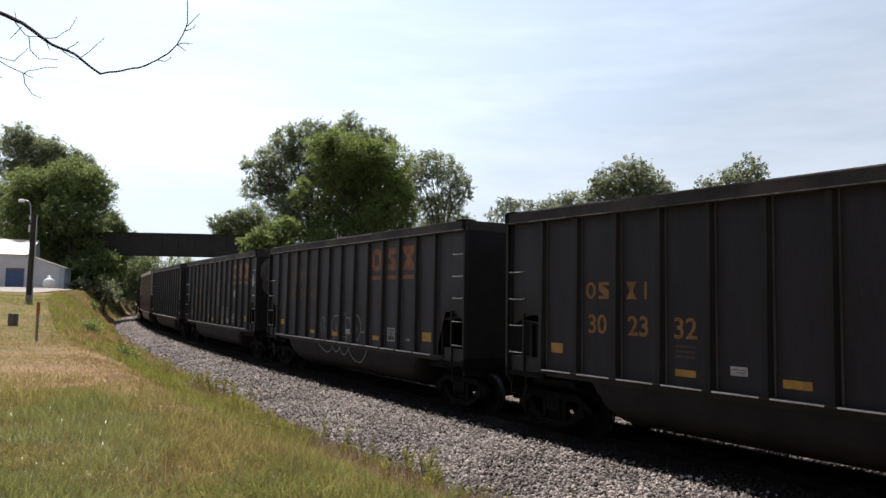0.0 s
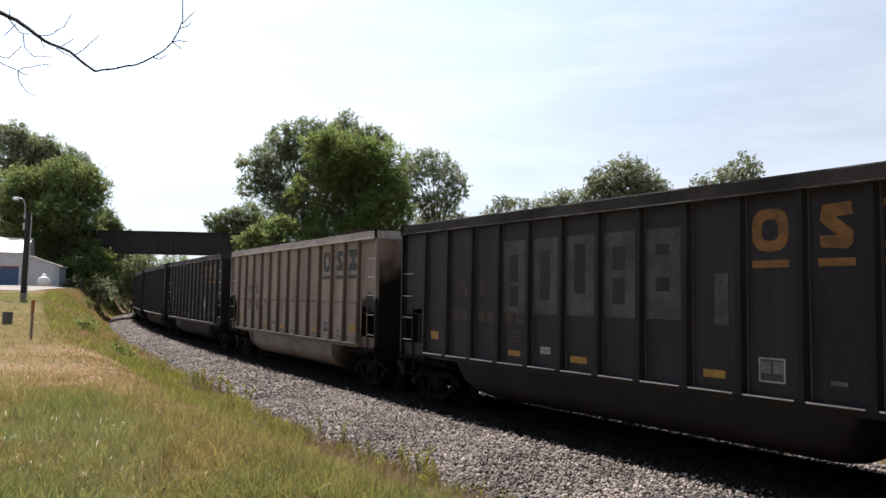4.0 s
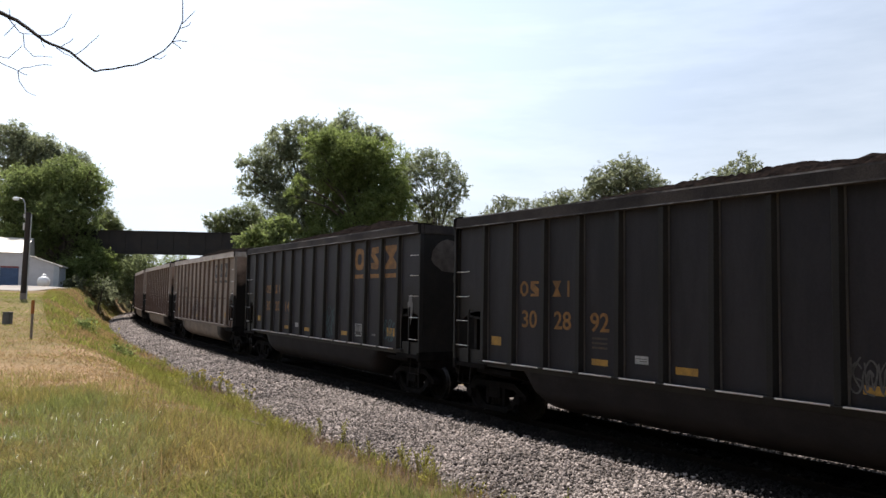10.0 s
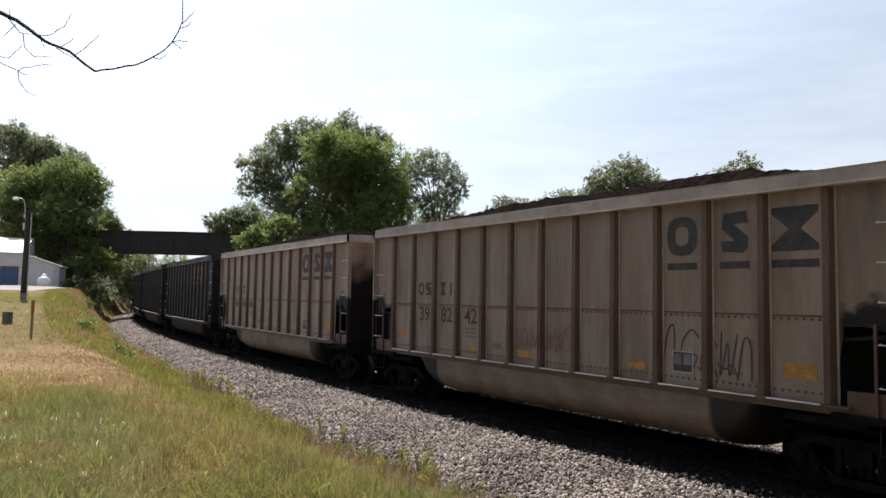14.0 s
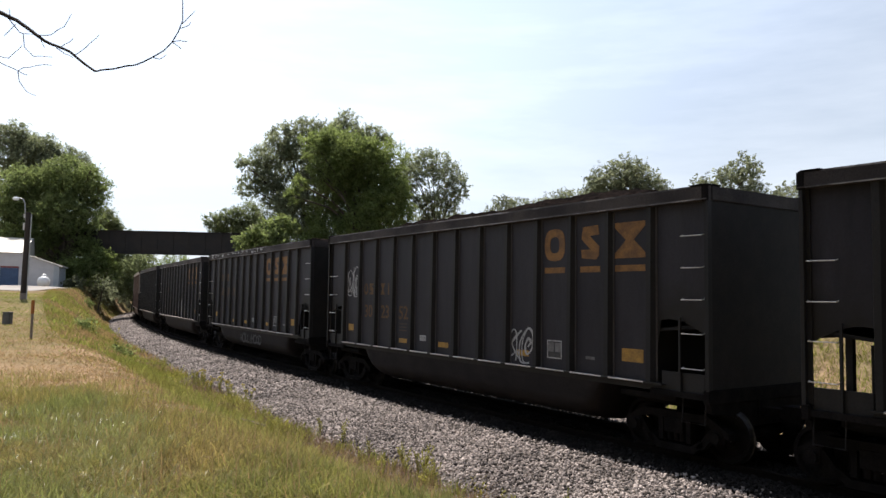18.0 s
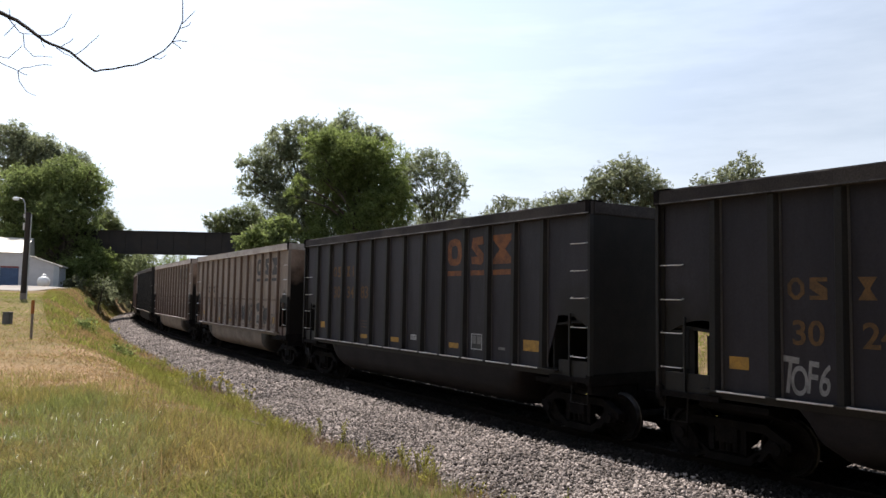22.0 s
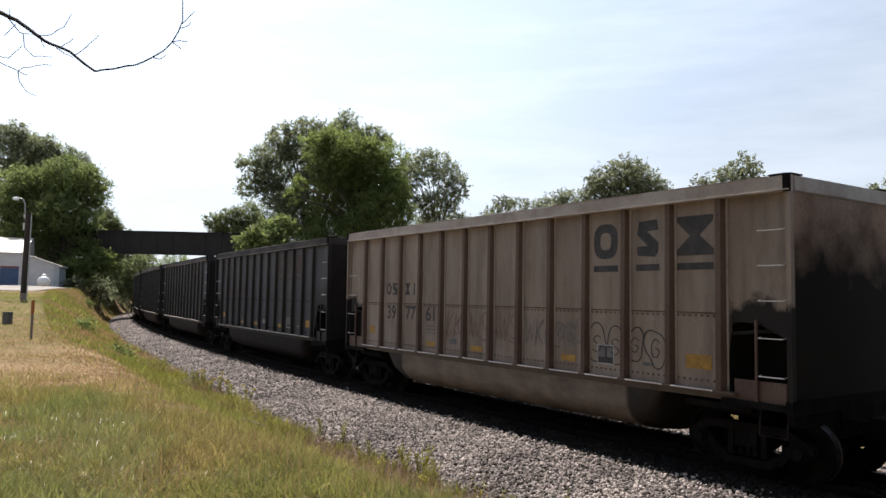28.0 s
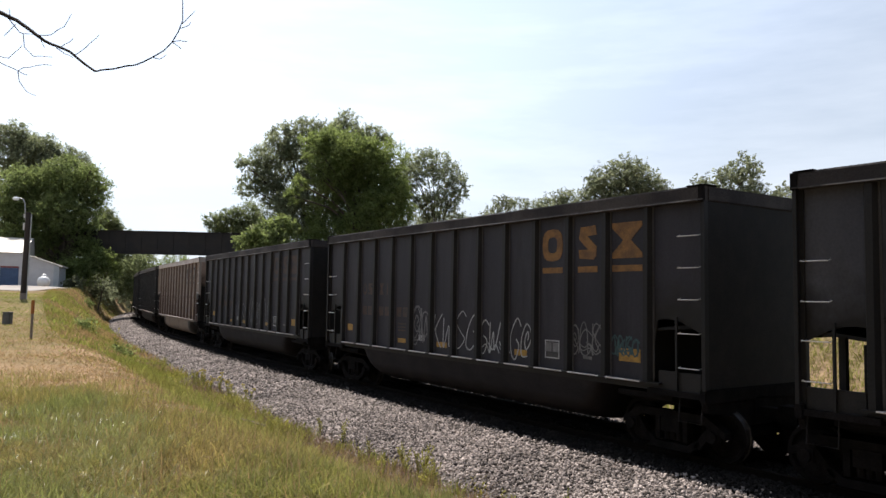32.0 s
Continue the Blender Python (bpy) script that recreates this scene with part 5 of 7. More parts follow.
def build_train():
    master = {}
    for k in ("black", "tan", "short"):
        lay_out(k == "short")
        master[k] = build_car(k)
    used = set()
    for i, (kind, number, logo, small, heap, shift) in enumerate(TRAIN):
        if kind in used:
            car = copy_thing(BASE[kind], pose(0, 0, 0))
        else:
            car = master[kind]
            BASE[kind] = car
            used.add(kind)
        CARS.append(car)
    for i, car in enumerate(CARS):
        kind, number, logo, small, heap, shift = TRAIN[i]
        lay_out(kind == "short")
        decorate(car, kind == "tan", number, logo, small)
        coal_heap(car, heap, i)
        for j, (a, b, z0, z1, mat, w, style) in enumerate(SPRAYED.get(i, ())):
            scrawl(car, a, b, z0, z1, mat, 100 * i + j, w, style)
        look_ = "weathered tan" if kind == "tan" else "sooty black"
        load = "heaped coal" if heap > 0.2 else "level coal"
        art = " and graffiti" if i in SPRAYED or i == 1 else ""
        tagged(car, f"{look_} steel gondola car with {load}{art}", "coal car", "coal cars of the train")
    lay_out(False)
    burst(CARS[15], 7.3, 0.98, 2.15, 2.2, "burst_paint", 5)
    lay_out(True)
    for i in (21, 22):
        for o in CARS[i].children:
            if o.name.startswith("side_sheet"):
                o.material_slots[0].link = "OBJECT"
                o.material_slots[0].material = M["faded_steel"]
                o["label"] = "grey faded side sheet"
        rivet_row(CARS[i], M["black_rib"], "row of dark rivets along the seam")
    rng = random.Random(14)
    for k in range(26):
        x, w, z = XR[0] + 0.7 - 8.5 * rng.random() ** 1.3, rng.uniform(0.03, 0.26) * rng.random() + 0.03, HT - rng.uniform(0.04, 0.16)
        bm = bmesh.new()
        prism(bm, [(x - w, z), (x - w * 0.3, z - rng.uniform(0.01, 0.05)), (x + w, z - 0.01), (x + w * 0.8, z + rng.uniform(0.02, 0.06)), (x - w * 0.6, z + rng.uniform(0.01, 0.05))], "y", HW - 0.02, HW + 0.008)
        part("paint_chip", bm, M["white_paint"], CARS[14], "flake of white paint on the chord")
    for k, c in enumerate("HOLLIHOOD"):
        letter = lettering(CARS[14], c, XR[0] - DRIB * 6.3 + 1.28 - 0.32 * k, 0.40 + rng.uniform(-0.03, 0.03), 0.36 * rng.uniform(0.85, 1.12), M["worn_letter_paint"], "faded white sprayed letter on the tub", 1.482)
        letter.name = "graffiti"
        letter.matrix_basis = letter.matrix_basis @ Matrix.Rotation(rng.uniform(-0.16, 0.12), 4, "Z")
    swollen_piece(CARS[1])
    lay_out(False)
    for k, c in enumerate("TOF6"):
        letter = lettering(CARS[15], c, XR[0] - DRIB * 1.45 + 0.27 - 0.18 * k, 1.1 + rng.uniform(-0.03, 0.06) + 0.02 * k, 0.5 * rng.uniform(0.85, 1.1), M["thin_paint"], "white sprayed letter")
        letter.name = "graffiti"
        letter.matrix_basis = letter.matrix_basis @ Matrix.Rotation(rng.uniform(-0.2, 0.0), 4, "Z") @ Matrix.Diagonal((0.55, 1, 1, 1))
    scrawl(CARS[5], 1.9, 3.1, 0.55, 0.85, "ghost_paint", 72, 0.03, "tag", 1.482)
    for i, k, z0, z1, w, mat in ((2, 12.5, 2.85, 3.45, 0.26, "white_paint"), (8, 12.6, 1.7, 2.6, 0.3, "pale_paint"), (2, 9.5, 2.4, 2.75, 0.3, "white_paint"), (2, 8.4, 2.9, 3.0, 0.2, "pale_paint"), (9, 1.5, 1.3, 1.6, 0.3, "pale_paint"), (17, 9.5, 1.75, 2.15, 0.62, "dark_paint")):
        patch(CARS[i], k, z0, z1, w, mat, i)
    # faded blocky lettering too worn to read
    holes = {3: ((2.85, 3.45), (2.3, 2.75)), 4: ((2.45, 3.5),), 5: ((2.6, 3.6),), 6: ((3.05, 3.5), (2.4, 2.9)), 7: ((3.3, 3.5), (2.65, 2.9))}
    for k, gaps in holes.items():
        x, w = bay(k), 0.38
        part("paint_patch", plates(bmesh.new(), [(x - w, x + w, 2.15, 3.78)]), M["ghost_paint"], CARS[3], "pale block of faded paint")
        part("paint_patch", plates(bmesh.new(), [(x - 0.13, x + 0.17, a, b) for a, b in gaps], 0.009), M["black_steel"], CARS[3])
    part("paint_patch", plates(bmesh.new(), [(bay(8) - 0.28, bay(8) - 0.02, 2.1, 2.95)]), M["ghost_paint"], CARS[3], "pale block of faded paint")
    # rust in uneven patches on two end sheets
    rng = random.Random(31)
    for i, spots in ((2, ((0.85, 3.55, 0.55, 0.6), (0.25, 3.6, 0.65, 0.5), (-0.5, 3.75, 0.5, 0.35), (0.95, 3.0, 0.35, 0.45))), (8, ((-0.6, 3.5, 0.6, 0.55), (0.6, 3.6, 0.6, 0.45), (0.1, 3.0, 0.4, 0.3)))):
        for n, (y, z, ry, rz) in enumerate(spots):
            bm = bmesh.new()
            prism(bm, [(y + ry * rng.uniform(0.9, 1.05) * math.cos(q * math.pi / 11), z + rz * rng.uniform(0.9, 1.05) * math.sin(q * math.pi / 11)) for q in range(22)], "x", -XE + 0.012 - 0.0006 * n, -XE + 0.019)
            part("rust_patch", bm, M["rust"], CARS[i], "rusted area of the end sheet")
    for car in CARS:
        for bogie in [o for o in car.children if o.name.startswith("bogie")]:
            x = sum(v.co.x for v in bogie.data.vertices) / len(bogie.data.vertices)
            for dx in (-0.89, 0.89):
                WHEELS.append(build_wheelset(bogie, x + dx, WHEELS[0] if WHEELS else None))


BASE = {}
build_train()


# ---- trees ----
def crown_mesh(lobes, rng, density, leaf):
    """Sprays of small leaves set on knobbly lobes: leaves stand in two ranks along each twig."""
    V, F = [], []
    base = 0
    for lx, ly, lz, r in lobes:
        n = max(22, int(6.0 * density * r * r))
        u = rng.normal(size=(n, 3))
        u[:, 2] += 0.25
        u /= np.linalg.norm(u, axis=1)[:, None]
        knob = rng.normal(size=(7, 3))
        knob /= np.linalg.norm(knob, axis=1)[:, None]
        swell = 0.72 + 0.42 * np.clip((u @ knob.T).max(axis=1), 0, 1) ** 4
        depth = np.where(rng.random(n) < 0.72, rng.uniform(0.78, 1.08, n), rng.uniform(0.15, 0.78, n))
        cen = np.array([lx, ly, lz]) + u * (r * swell * depth)[:, None] * np.array([1, 1, 0.9])
        way = u * 0.75 + rng.normal(size=(n, 3)) * 0.45 - np.array([0, 0, 0.12])
        way /= np.linalg.norm(way, axis=1)[:, None]
        length = rng.uniform(0.4, 1.0, n) * min(1.15, 0.55 + 0.28 * r)
        side = np.cross(way, rng.normal(size=(n, 3)))
        side /= np.linalg.norm(side, axis=1)[:, None]
        per = 14
        t = np.tile(np.linspace(0.0, 1.0, per), n)
        sg = np.tile(np.where(np.arange(per) % 2, 1.0, -1.0), n)[:, None]
        w, sd, c, le = (np.repeat(q, per, axis=0) for q in (way, side, cen, length))
        k = n * per
        q = c + w * (le * t)[:, None] + sd * sg * (leaf * 0.9 * (1.15 - 0.5 * t))[:, None] + rng.normal(size=(k, 3)) * 0.06
        a = sd * sg + w * 0.55 + rng.normal(size=(k, 3)) * 0.45 - np.array([0, 0, 0.3])
        a /= np.linalg.norm(a, axis=1)[:, None]
        b = np.cross(a, rng.normal(size=(k, 3)) * 0.7 + np.array([0, 0, 1.0]))
        b /= np.linalg.norm(b, axis=1)[:, None]
        size = (leaf * rng.uniform(0.6, 1.2, k))[:, None]
        a, b = a * size, b * size * 0.5
        V.append(np.stack([q - a, q + b, q + a * 1.05, q - b], 1).reshape(-1, 3))
        F.append(np.arange(4 * k).reshape(-1, 4) + base)
        base += 4 * k
    return np.concatenate(V), np.concatenate(F)


def build_tree(name, label, x, y, lobes, leaf_mat, seed, density=8.5, leaf=0.15, trunk=0.3, stems=1, limbs=True):
    """lobes: (x, y, height above the track, radius), x and y from the trunk."""
    rng = np.random.default_rng(seed)
    tree = new(name)
    z = gz(x, y)
    tree.location = (x, y, z)
    rel = [(a, b, c - z, r) for a, b, c, r in lobes]
    bm = bmesh.new()
    top = max(c for _, _, c, _ in rel)
    fork = Vector((0.3, 0.1, min(top * 0.38, max(1.2, min(c for _, _, c, _ in rel) * 0.8))))
    tube(bm, [(0, 0, -0.3), (0.06, 0, 0.5), fork * 0.6, fork], [trunk * 1.35, trunk, trunk * 0.85, trunk * 0.72], 10)
    for a, b, c, r in rel:
        mid = fork.lerp(Vector((a, b, c)), 0.5) + Vector((0, 0, 0.08 * top))
        tube(bm, [fork - Vector((0, 0, 0.3)), mid, (a, b, c), (a * 1.05, b, c + r * 0.7)], [trunk * 0.42, trunk * 0.25, trunk * 0.13, 0.02], 6)
        for _ in range(4):
            d = rng.normal(size=3)
            d = Vector(d / np.linalg.norm(d)) * r * 0.9
            tube(bm, [(a, b, c), Vector((a, b, c)) + d], [trunk * 0.1, 0.015], 4)
    part("trunk", bm, M["bark"], tree)
    v, f = crown_mesh(rel, rng, density, leaf)
    faces_mesh("crown", v, f, M[leaf_mat], tree)
    return tagged(tree, label, "tree" if top > 6 else "bush")


def masses(x, y, spots):
    """Lobes from (x across, height, radius[, towards the viewer]) in the plan's metres, about a trunk at (x, y)."""
    rng = random.Random(round(x * 10))
    return [(q[0] - x, (-q[3] if len(q) > 3 else rng.uniform(-1.4, 1.4)), q[1], q[2]) for q in spots]


build_tree("tree", "tall grey-green tree with feathery sprays against the sky", -17.0, 91.0, masses(-17.0, 91.0, (
    (-12.7, 24.3, 1.5), (-11.7, 23.3, 1.0), (-13.6, 23.0, 1.5), (-17.3, 23.1, 1.7), (-19.8, 22.5, 1.7), (-15.4, 22.3, 1.7), (-20.4, 20.6, 2.0), (-23.0, 19.5, 1.7), (-24.6, 18.6, 1.0),
    (-22.2, 17.8, 2.1), (-24.2, 15.9, 1.6), (-21.6, 15.9, 1.9), (-18.6, 19.4, 2.7), (-17.3, 16.1, 3.0), (-18.0, 13.0, 3.0), (-21.0, 13.6, 1.8), (-8.9, 22.5, 1.4), (-7.5, 21.9, 1.0),
    (-10.6, 22.6, 1.3), (-14.5, 18.5, 3.0), (-12.0, 19.0, 3.0), (-18.5, 9.5, 3.2), (-22.0, 10.5, 1.8))), "leaf_grey", 11, density=8.0, leaf=0.16, trunk=0.42)
build_tree("tree", "dense bright green tree with a rounded crown", -9.4, 85.0, masses(-9.4, 85.0, (
    (-13.1, 20.2, 2.1), (-14.9, 19.9, 1.6), (-10.7, 18.6, 2.7), (-8.6, 19.3, 2.0), (-7.1, 17.8, 2.5), (-11.9, 16.7, 2.7), (-9.1, 15.7, 3.1), (-6.5, 15.2, 2.6), (-12.4, 14.0, 2.6),
    (-10.2, 12.8, 3.1), (-7.1, 12.4, 2.9), (-5.3, 14.4, 1.6), (-5.2, 12.0, 1.8), (-13.5, 11.0, 2.6), (-10.5, 9.4, 3.2), (-6.8, 9.2, 3.0), (-14.5, 8.2, 2.4), (-16.4, 15.2, 0.9, 2.0), (-17.2, 13.8, 0.8, 2.0), (-14.6, 17.2, 0.9, 2.0),
    (-14.0, 15.9, 0.8, 2.2))), "leaf_a", 22, density=12.0, leaf=0.14, trunk=0.4)
build_tree("tree", "airy locust tree with sky showing through its crown", -1.3, 95.0, masses(-1.3, 95.0, (
    (-2.7, 20.6, 1.4), (-0.6, 20.1, 1.5), (-4.4, 20.1, 1.3), (0.8, 18.8, 1.5), (2.0, 17.3, 1.3), (-1.5, 18.3, 1.4), (-3.9, 18.2, 1.6), (2.0, 16.1, 1.0), (-5.4, 18.4, 1.3), (-1.5, 14.9, 1.7), (-3.2, 14.4, 1.7), (0.3, 14.6, 1.5),
    (-4.6, 16.2, 1.3), (0.2, 16.7, 1.1), (-1.5, 11.5, 2.6), (2.0, 12.4, 1.5))), "leaf_grey", 12, density=7.5, leaf=0.15, trunk=0.28)
build_tree("tree", "low spreading leafy trees on the far bank", 8.8, 78.0, [(-2.5, -1.0, 12.4, 1.1), (-0.8, -0.3, 12.3, 1.1), (4.1, 0.4, 13.2, 1.5), (2.4, 1.0, 12.7, 1.1), (1.1, -1.1, 11.1, 1.9), (4.7, 0.0, 11.5, 1.6), (1.5, 0.0, 8.5, 2.5), (-3.4, 0.0, 11.6, 1.2), (3.2, 0.0, 12.2, 1.4)], "leaf_far", 13, density=6.5, trunk=0.22)
build_tree("tree", "rounded leafy tree standing beyond the train", 18.0, 72.0, [(-0.6, -1.4, 14.9, 1.6), (-2.3, -0.4, 14.4, 1.5), (1.6, 0.5, 14.7, 1.6), (3.0, 0.9, 13.8, 1.0), (-3.5, -0.7, 13.2, 1.2), (0.0, 0.0, 13.0, 2.3), (3.4, 0.7, 12.7, 1.2), (-1.7, -1.5, 12.0, 1.7), (2.2, -0.4, 11.8, 1.4), (0.0, 0.0, 9.5, 2.2), (-2.8, 0.0, 13.6, 1.6), (2.6, 0.0, 13.6, 1.6), (-4.0, 0.0, 12.3, 1.2), (0.3, 0.0, 14.5, 1.9)], "leaf_far", 14, density=6.5, trunk=0.25)
build_tree("tree", "slender leafy tree with a reddish lower side", 24.6, 62.0, [(0.3, -0.9, 14.0, 1.0), (1.5, -0.2, 14.0, 0.7), (-1.2, 0.3, 13.4, 1.0), (-2.7, 0.7, 12.6, 0.8), (0.0, -0.9, 12.5, 1.5), (1.9, 0.0, 12.7, 0.8), (-1.9, 0.7, 11.6, 1.2), (1.0, -1.3, 11.1, 1.5), (4.1, -0.4, 11.7, 1.3), (1.0, 0.0, 8.5, 2.0)], "leaf_far", 15, density=6.5, trunk=0.2)
build_tree("tree", "leafy tree partly hidden beyond the train", 34.4, 55.0, [(-0.3, -1.1, 11.7, 1.2), (-1.6, -0.3, 11.0, 1.1), (1.4, 0.4, 11.3, 1.5), (0.1, 1.5, 9.6, 1.8), (0.0, 0.0, 7.0, 1.8)], "leaf_far", 16, trunk=0.2)
build_tree("tree", "tall dark tree with feathery tops behind the shed", -60.5, 106.0, masses(-60.5, 106.0, (
    (-62.0, 24.9, 1.9), (-63.4, 24.1, 2.0), (-60.9, 24.3, 1.5), (-59.3, 23.0, 1.8), (-57.4, 22.9, 1.8), (-55.8, 22.2, 1.6), (-54.2, 21.9, 1.3), (-52.9, 21.2, 1.4), (-62.0, 21.4, 3.0), (-59.2, 20.8, 2.6), (-63.0, 19.0, 3.2),
    (-56.4, 20.4, 2.4), (-53.6, 19.6, 2.2), (-51.6, 19.8, 1.2), (-59.0, 17.0, 3.4), (-64.0, 14.5, 4.0), (-58.0, 12.5, 4.0), (-63.0, 9.0, 4.0))), "leaf_grey", 17, density=7.0, leaf=0.17, trunk=0.4)
build_tree("tree", "dense bright green tree beside the white shed", -43.6, 84.2, masses(-43.6, 84.2, (
    (-43.9, 15.9, 2.1), (-46.4, 15.0, 2.2), (-48.0, 14.3, 2.2), (-41.8, 15.2, 1.9), (-40.5, 16.2, 0.7), (-40.1, 14.6, 1.3), (-39.6, 13.3, 1.2), (-42.4, 13.3, 2.5), (-45.1, 13.0, 2.8), (-48.4, 12.8, 2.8), (-40.9, 11.6, 1.7),
    (-43.0, 11.0, 2.6), (-46.2, 10.2, 2.8), (-49.6, 10.6, 2.6), (-41.2, 9.4, 1.5), (-43.4, 8.4, 2.4), (-41.0, 7.6, 1.4), (-41.5, 5.9, 1.6), (-46.5, 7.4, 2.4), (-49.4, 7.6, 2.4))), "leaf_b", 18, density=10.0, leaf=0.14, trunk=0.4)
build_tree("tree", "distant leafy tree beyond the overpass", -49.9, 112.0, [(-0.9, -1.4, 13.6, 1.6), (0.2, -0.3, 12.4, 1.1), (-1.7, 0.5, 12.1, 1.8), (-0.5, 0.0, 9.5, 2.0), (-1.0, 0.0, 6.5, 2.0), (0.8, 0.0, 11.0, 1.4)], "leaf_c", 19, density=13.0, trunk=0.2)
build_tree("bush", "bright green bushy growth by the overpass", -19.3, 79.0, [(-1.1, -1.1, 8.3, 1.3), (0.4, -0.4, 9.1, 1.3), (2.2, 0.4, 9.6, 1.4), (-0.4, 1.3, 6.8, 1.6), (1.7, -1.0, 7.5, 1.8), (0.5, 0.0, 5.0, 1.8)], "leaf_b", 20, trunk=0.12, leaf=0.2)
build_tree("bush", "grey-green shrubs beyond the overpass", -29.6, 104.0, [(-2.3, -1.3, 12.4, 1.4), (-0.4, -0.5, 12.9, 1.7), (2.0, 0.6, 13.5, 2.0), (0.5, 2.2, 11.3, 1.8), (-2.2, 0.0, 11.2, 1.2), (2.4, 0.0, 11.4, 1.8), (0.4, 0.0, 4.5, 1.2)], "leaf_c", 21, density=13.0, trunk=0.15)
for _i, (_x, _y, _h, _r) in enumerate(((-47, 112, 8.0, 2.6), (-43, 118, 6.6, 2.4), (-37, 124, 4.2, 1.9), (-53, 100, 7.0, 2.4), (-44, 106, 6.0, 2.2), (-38, 113, 3.6, 1.7), (-60, 130, 9.0, 3.0))):
    build_tree("bush", "dark leafy thicket under the overpass", _x, _y, [(0, 0, _h, _r), (1.6, 0.5, _h - 1.2, _r * 0.8), (-1.5, -0.4, _h - 1.6, _r * 0.85), (0.4, -0.6, _h - 3.2, _r)], "leaf_a" if _i % 2 else "leaf_c", 30 + _i, density=6, trunk=0.14)
for _i, (_x, _y, _h, _r) in enumerate(((-38.5, 83.0, 6.0, 1.5), (-40.5, 80.8, 5.0, 1.3))):
    build_tree("bush", "shaded green bush on the cutting bank", _x, _y, [(0, 0, _h, _r), (0.9, 0.2, _h - 0.8, _r * 0.8), (-0.8, -0.2, _h - 1.0, _r * 0.8)], "leaf_a", 50 + _i, density=9, leaf=0.17, trunk=0.07)


def build_thicket(label, spots, mat, seed, leaf):
    """Low tangled growth: heaps of leaves on the ground. spots: (s, d, radius, height)."""
    for k, (s0, d0, r, h) in enumerate(spots):
        x, y = (float(q) for q in on_line(s0, d0))
        z = gz(x, y)
        bush = new("bush")
        bush.location = (x, y, z)
        rng = np.random.default_rng(seed + k)
        lobes = [(rng.uniform(-0.5, 0.5) * r, rng.uniform(-0.5, 0.5) * r, h * q, r * (1 - 0.35 * q)) for q in (0.1, 0.35, 0.6, 0.8)]
        bm = bmesh.new()
        for a, b, c, _ in lobes:
            tube(bm, [(0, 0, -0.2), (a * 0.5, b * 0.5, c * 0.5 + 0.1), (a, b, c + 0.2)], [0.05, 0.035, 0.01], 5)
        part("stem", bm, M["bark"], bush)
        v, f = crown_mesh(lobes, rng, 5.0, leaf)
        faces_mesh("crown", v, f, M[mat], bush)
        tagged(bush, label, "bush", "bushes along the cutting")


build_thicket("shaded leafy bush on the cutting bank", [(74, 7.4, 0.7, 1.0), (80, 7.4, 1.0, 1.8), (86, 6.0, 1.3, 2.4), (90, 7.0, 1.7, 3.4), (95, 6.0, 1.6, 3.4), (100, 7.0, 2.0, 4.5), (106, 5.6, 1.8, 4.0), (112, 6.5, 2.2, 5.5), (119, 5.4, 2.2, 5.5)], "leaf_far", 300, 0.15)
build_thicket("small green weedy bush on the bank", [(30, 7.2, 0.18, 0.2), (34, 6.6, 0.18, 0.2), (22, 6.4, 0.15, 0.15), (66, 5.8, 0.3, 0.4)], "leaf_b", 380, 0.06)
build_thicket("dense green bush beyond the track", [(92, -7.5, 1.8, 4.5), (100, -7.0, 2.0, 5.0), (108, -7.5, 2.2, 5.5), (118, -7.0, 2.4, 6.0), (130, -7.0, 2.6, 7.0), (130, 7.0, 2.6, 7.0)], "leaf_c", 330, 0.2)
# unseen trees added behind the camera to keep skylight off the train
_sky_blocker = build_tree("tree", "unseen tree added behind the viewpoint to block skylight", -16.0, 8.6, [(-1.4, -1.4, 15.7, 2.7), (-3.4, -0.8, 14.0, 2.7), (1.3, 0.0, 14.5, 2.8), (3.2, -0.9, 13.0, 2.2), (-1.8, 0.0, 11.2, 3.6), (2.2, 0.6, 10.6, 3.0), (-3.7, -1.7, 9.0, 3.0), (0.4, -0.9, 7.6, 3.4), (3.4, 0.5, 7.6, 2.4), (-3.0, 1.6, 5.6, 2.8), (-0.6, -0.8, 4.4, 2.8), (2.4, 0.0, 4.4, 2.6)], "leaf_c", 90, density=1.5, leaf=0.46, trunk=0.3)
for _k, _s in enumerate((-52, -45.5, -38, -31.5, -25, -18, -11, -4.5)):
    _x, _y = on_line(_s, 21.5 + 1.5 * math.sin(_k * 2.1))
    copy_thing(_sky_blocker, pose(float(_x), float(_y), gz(float(_x), float(_y)), 0, 0, 47 * _k))


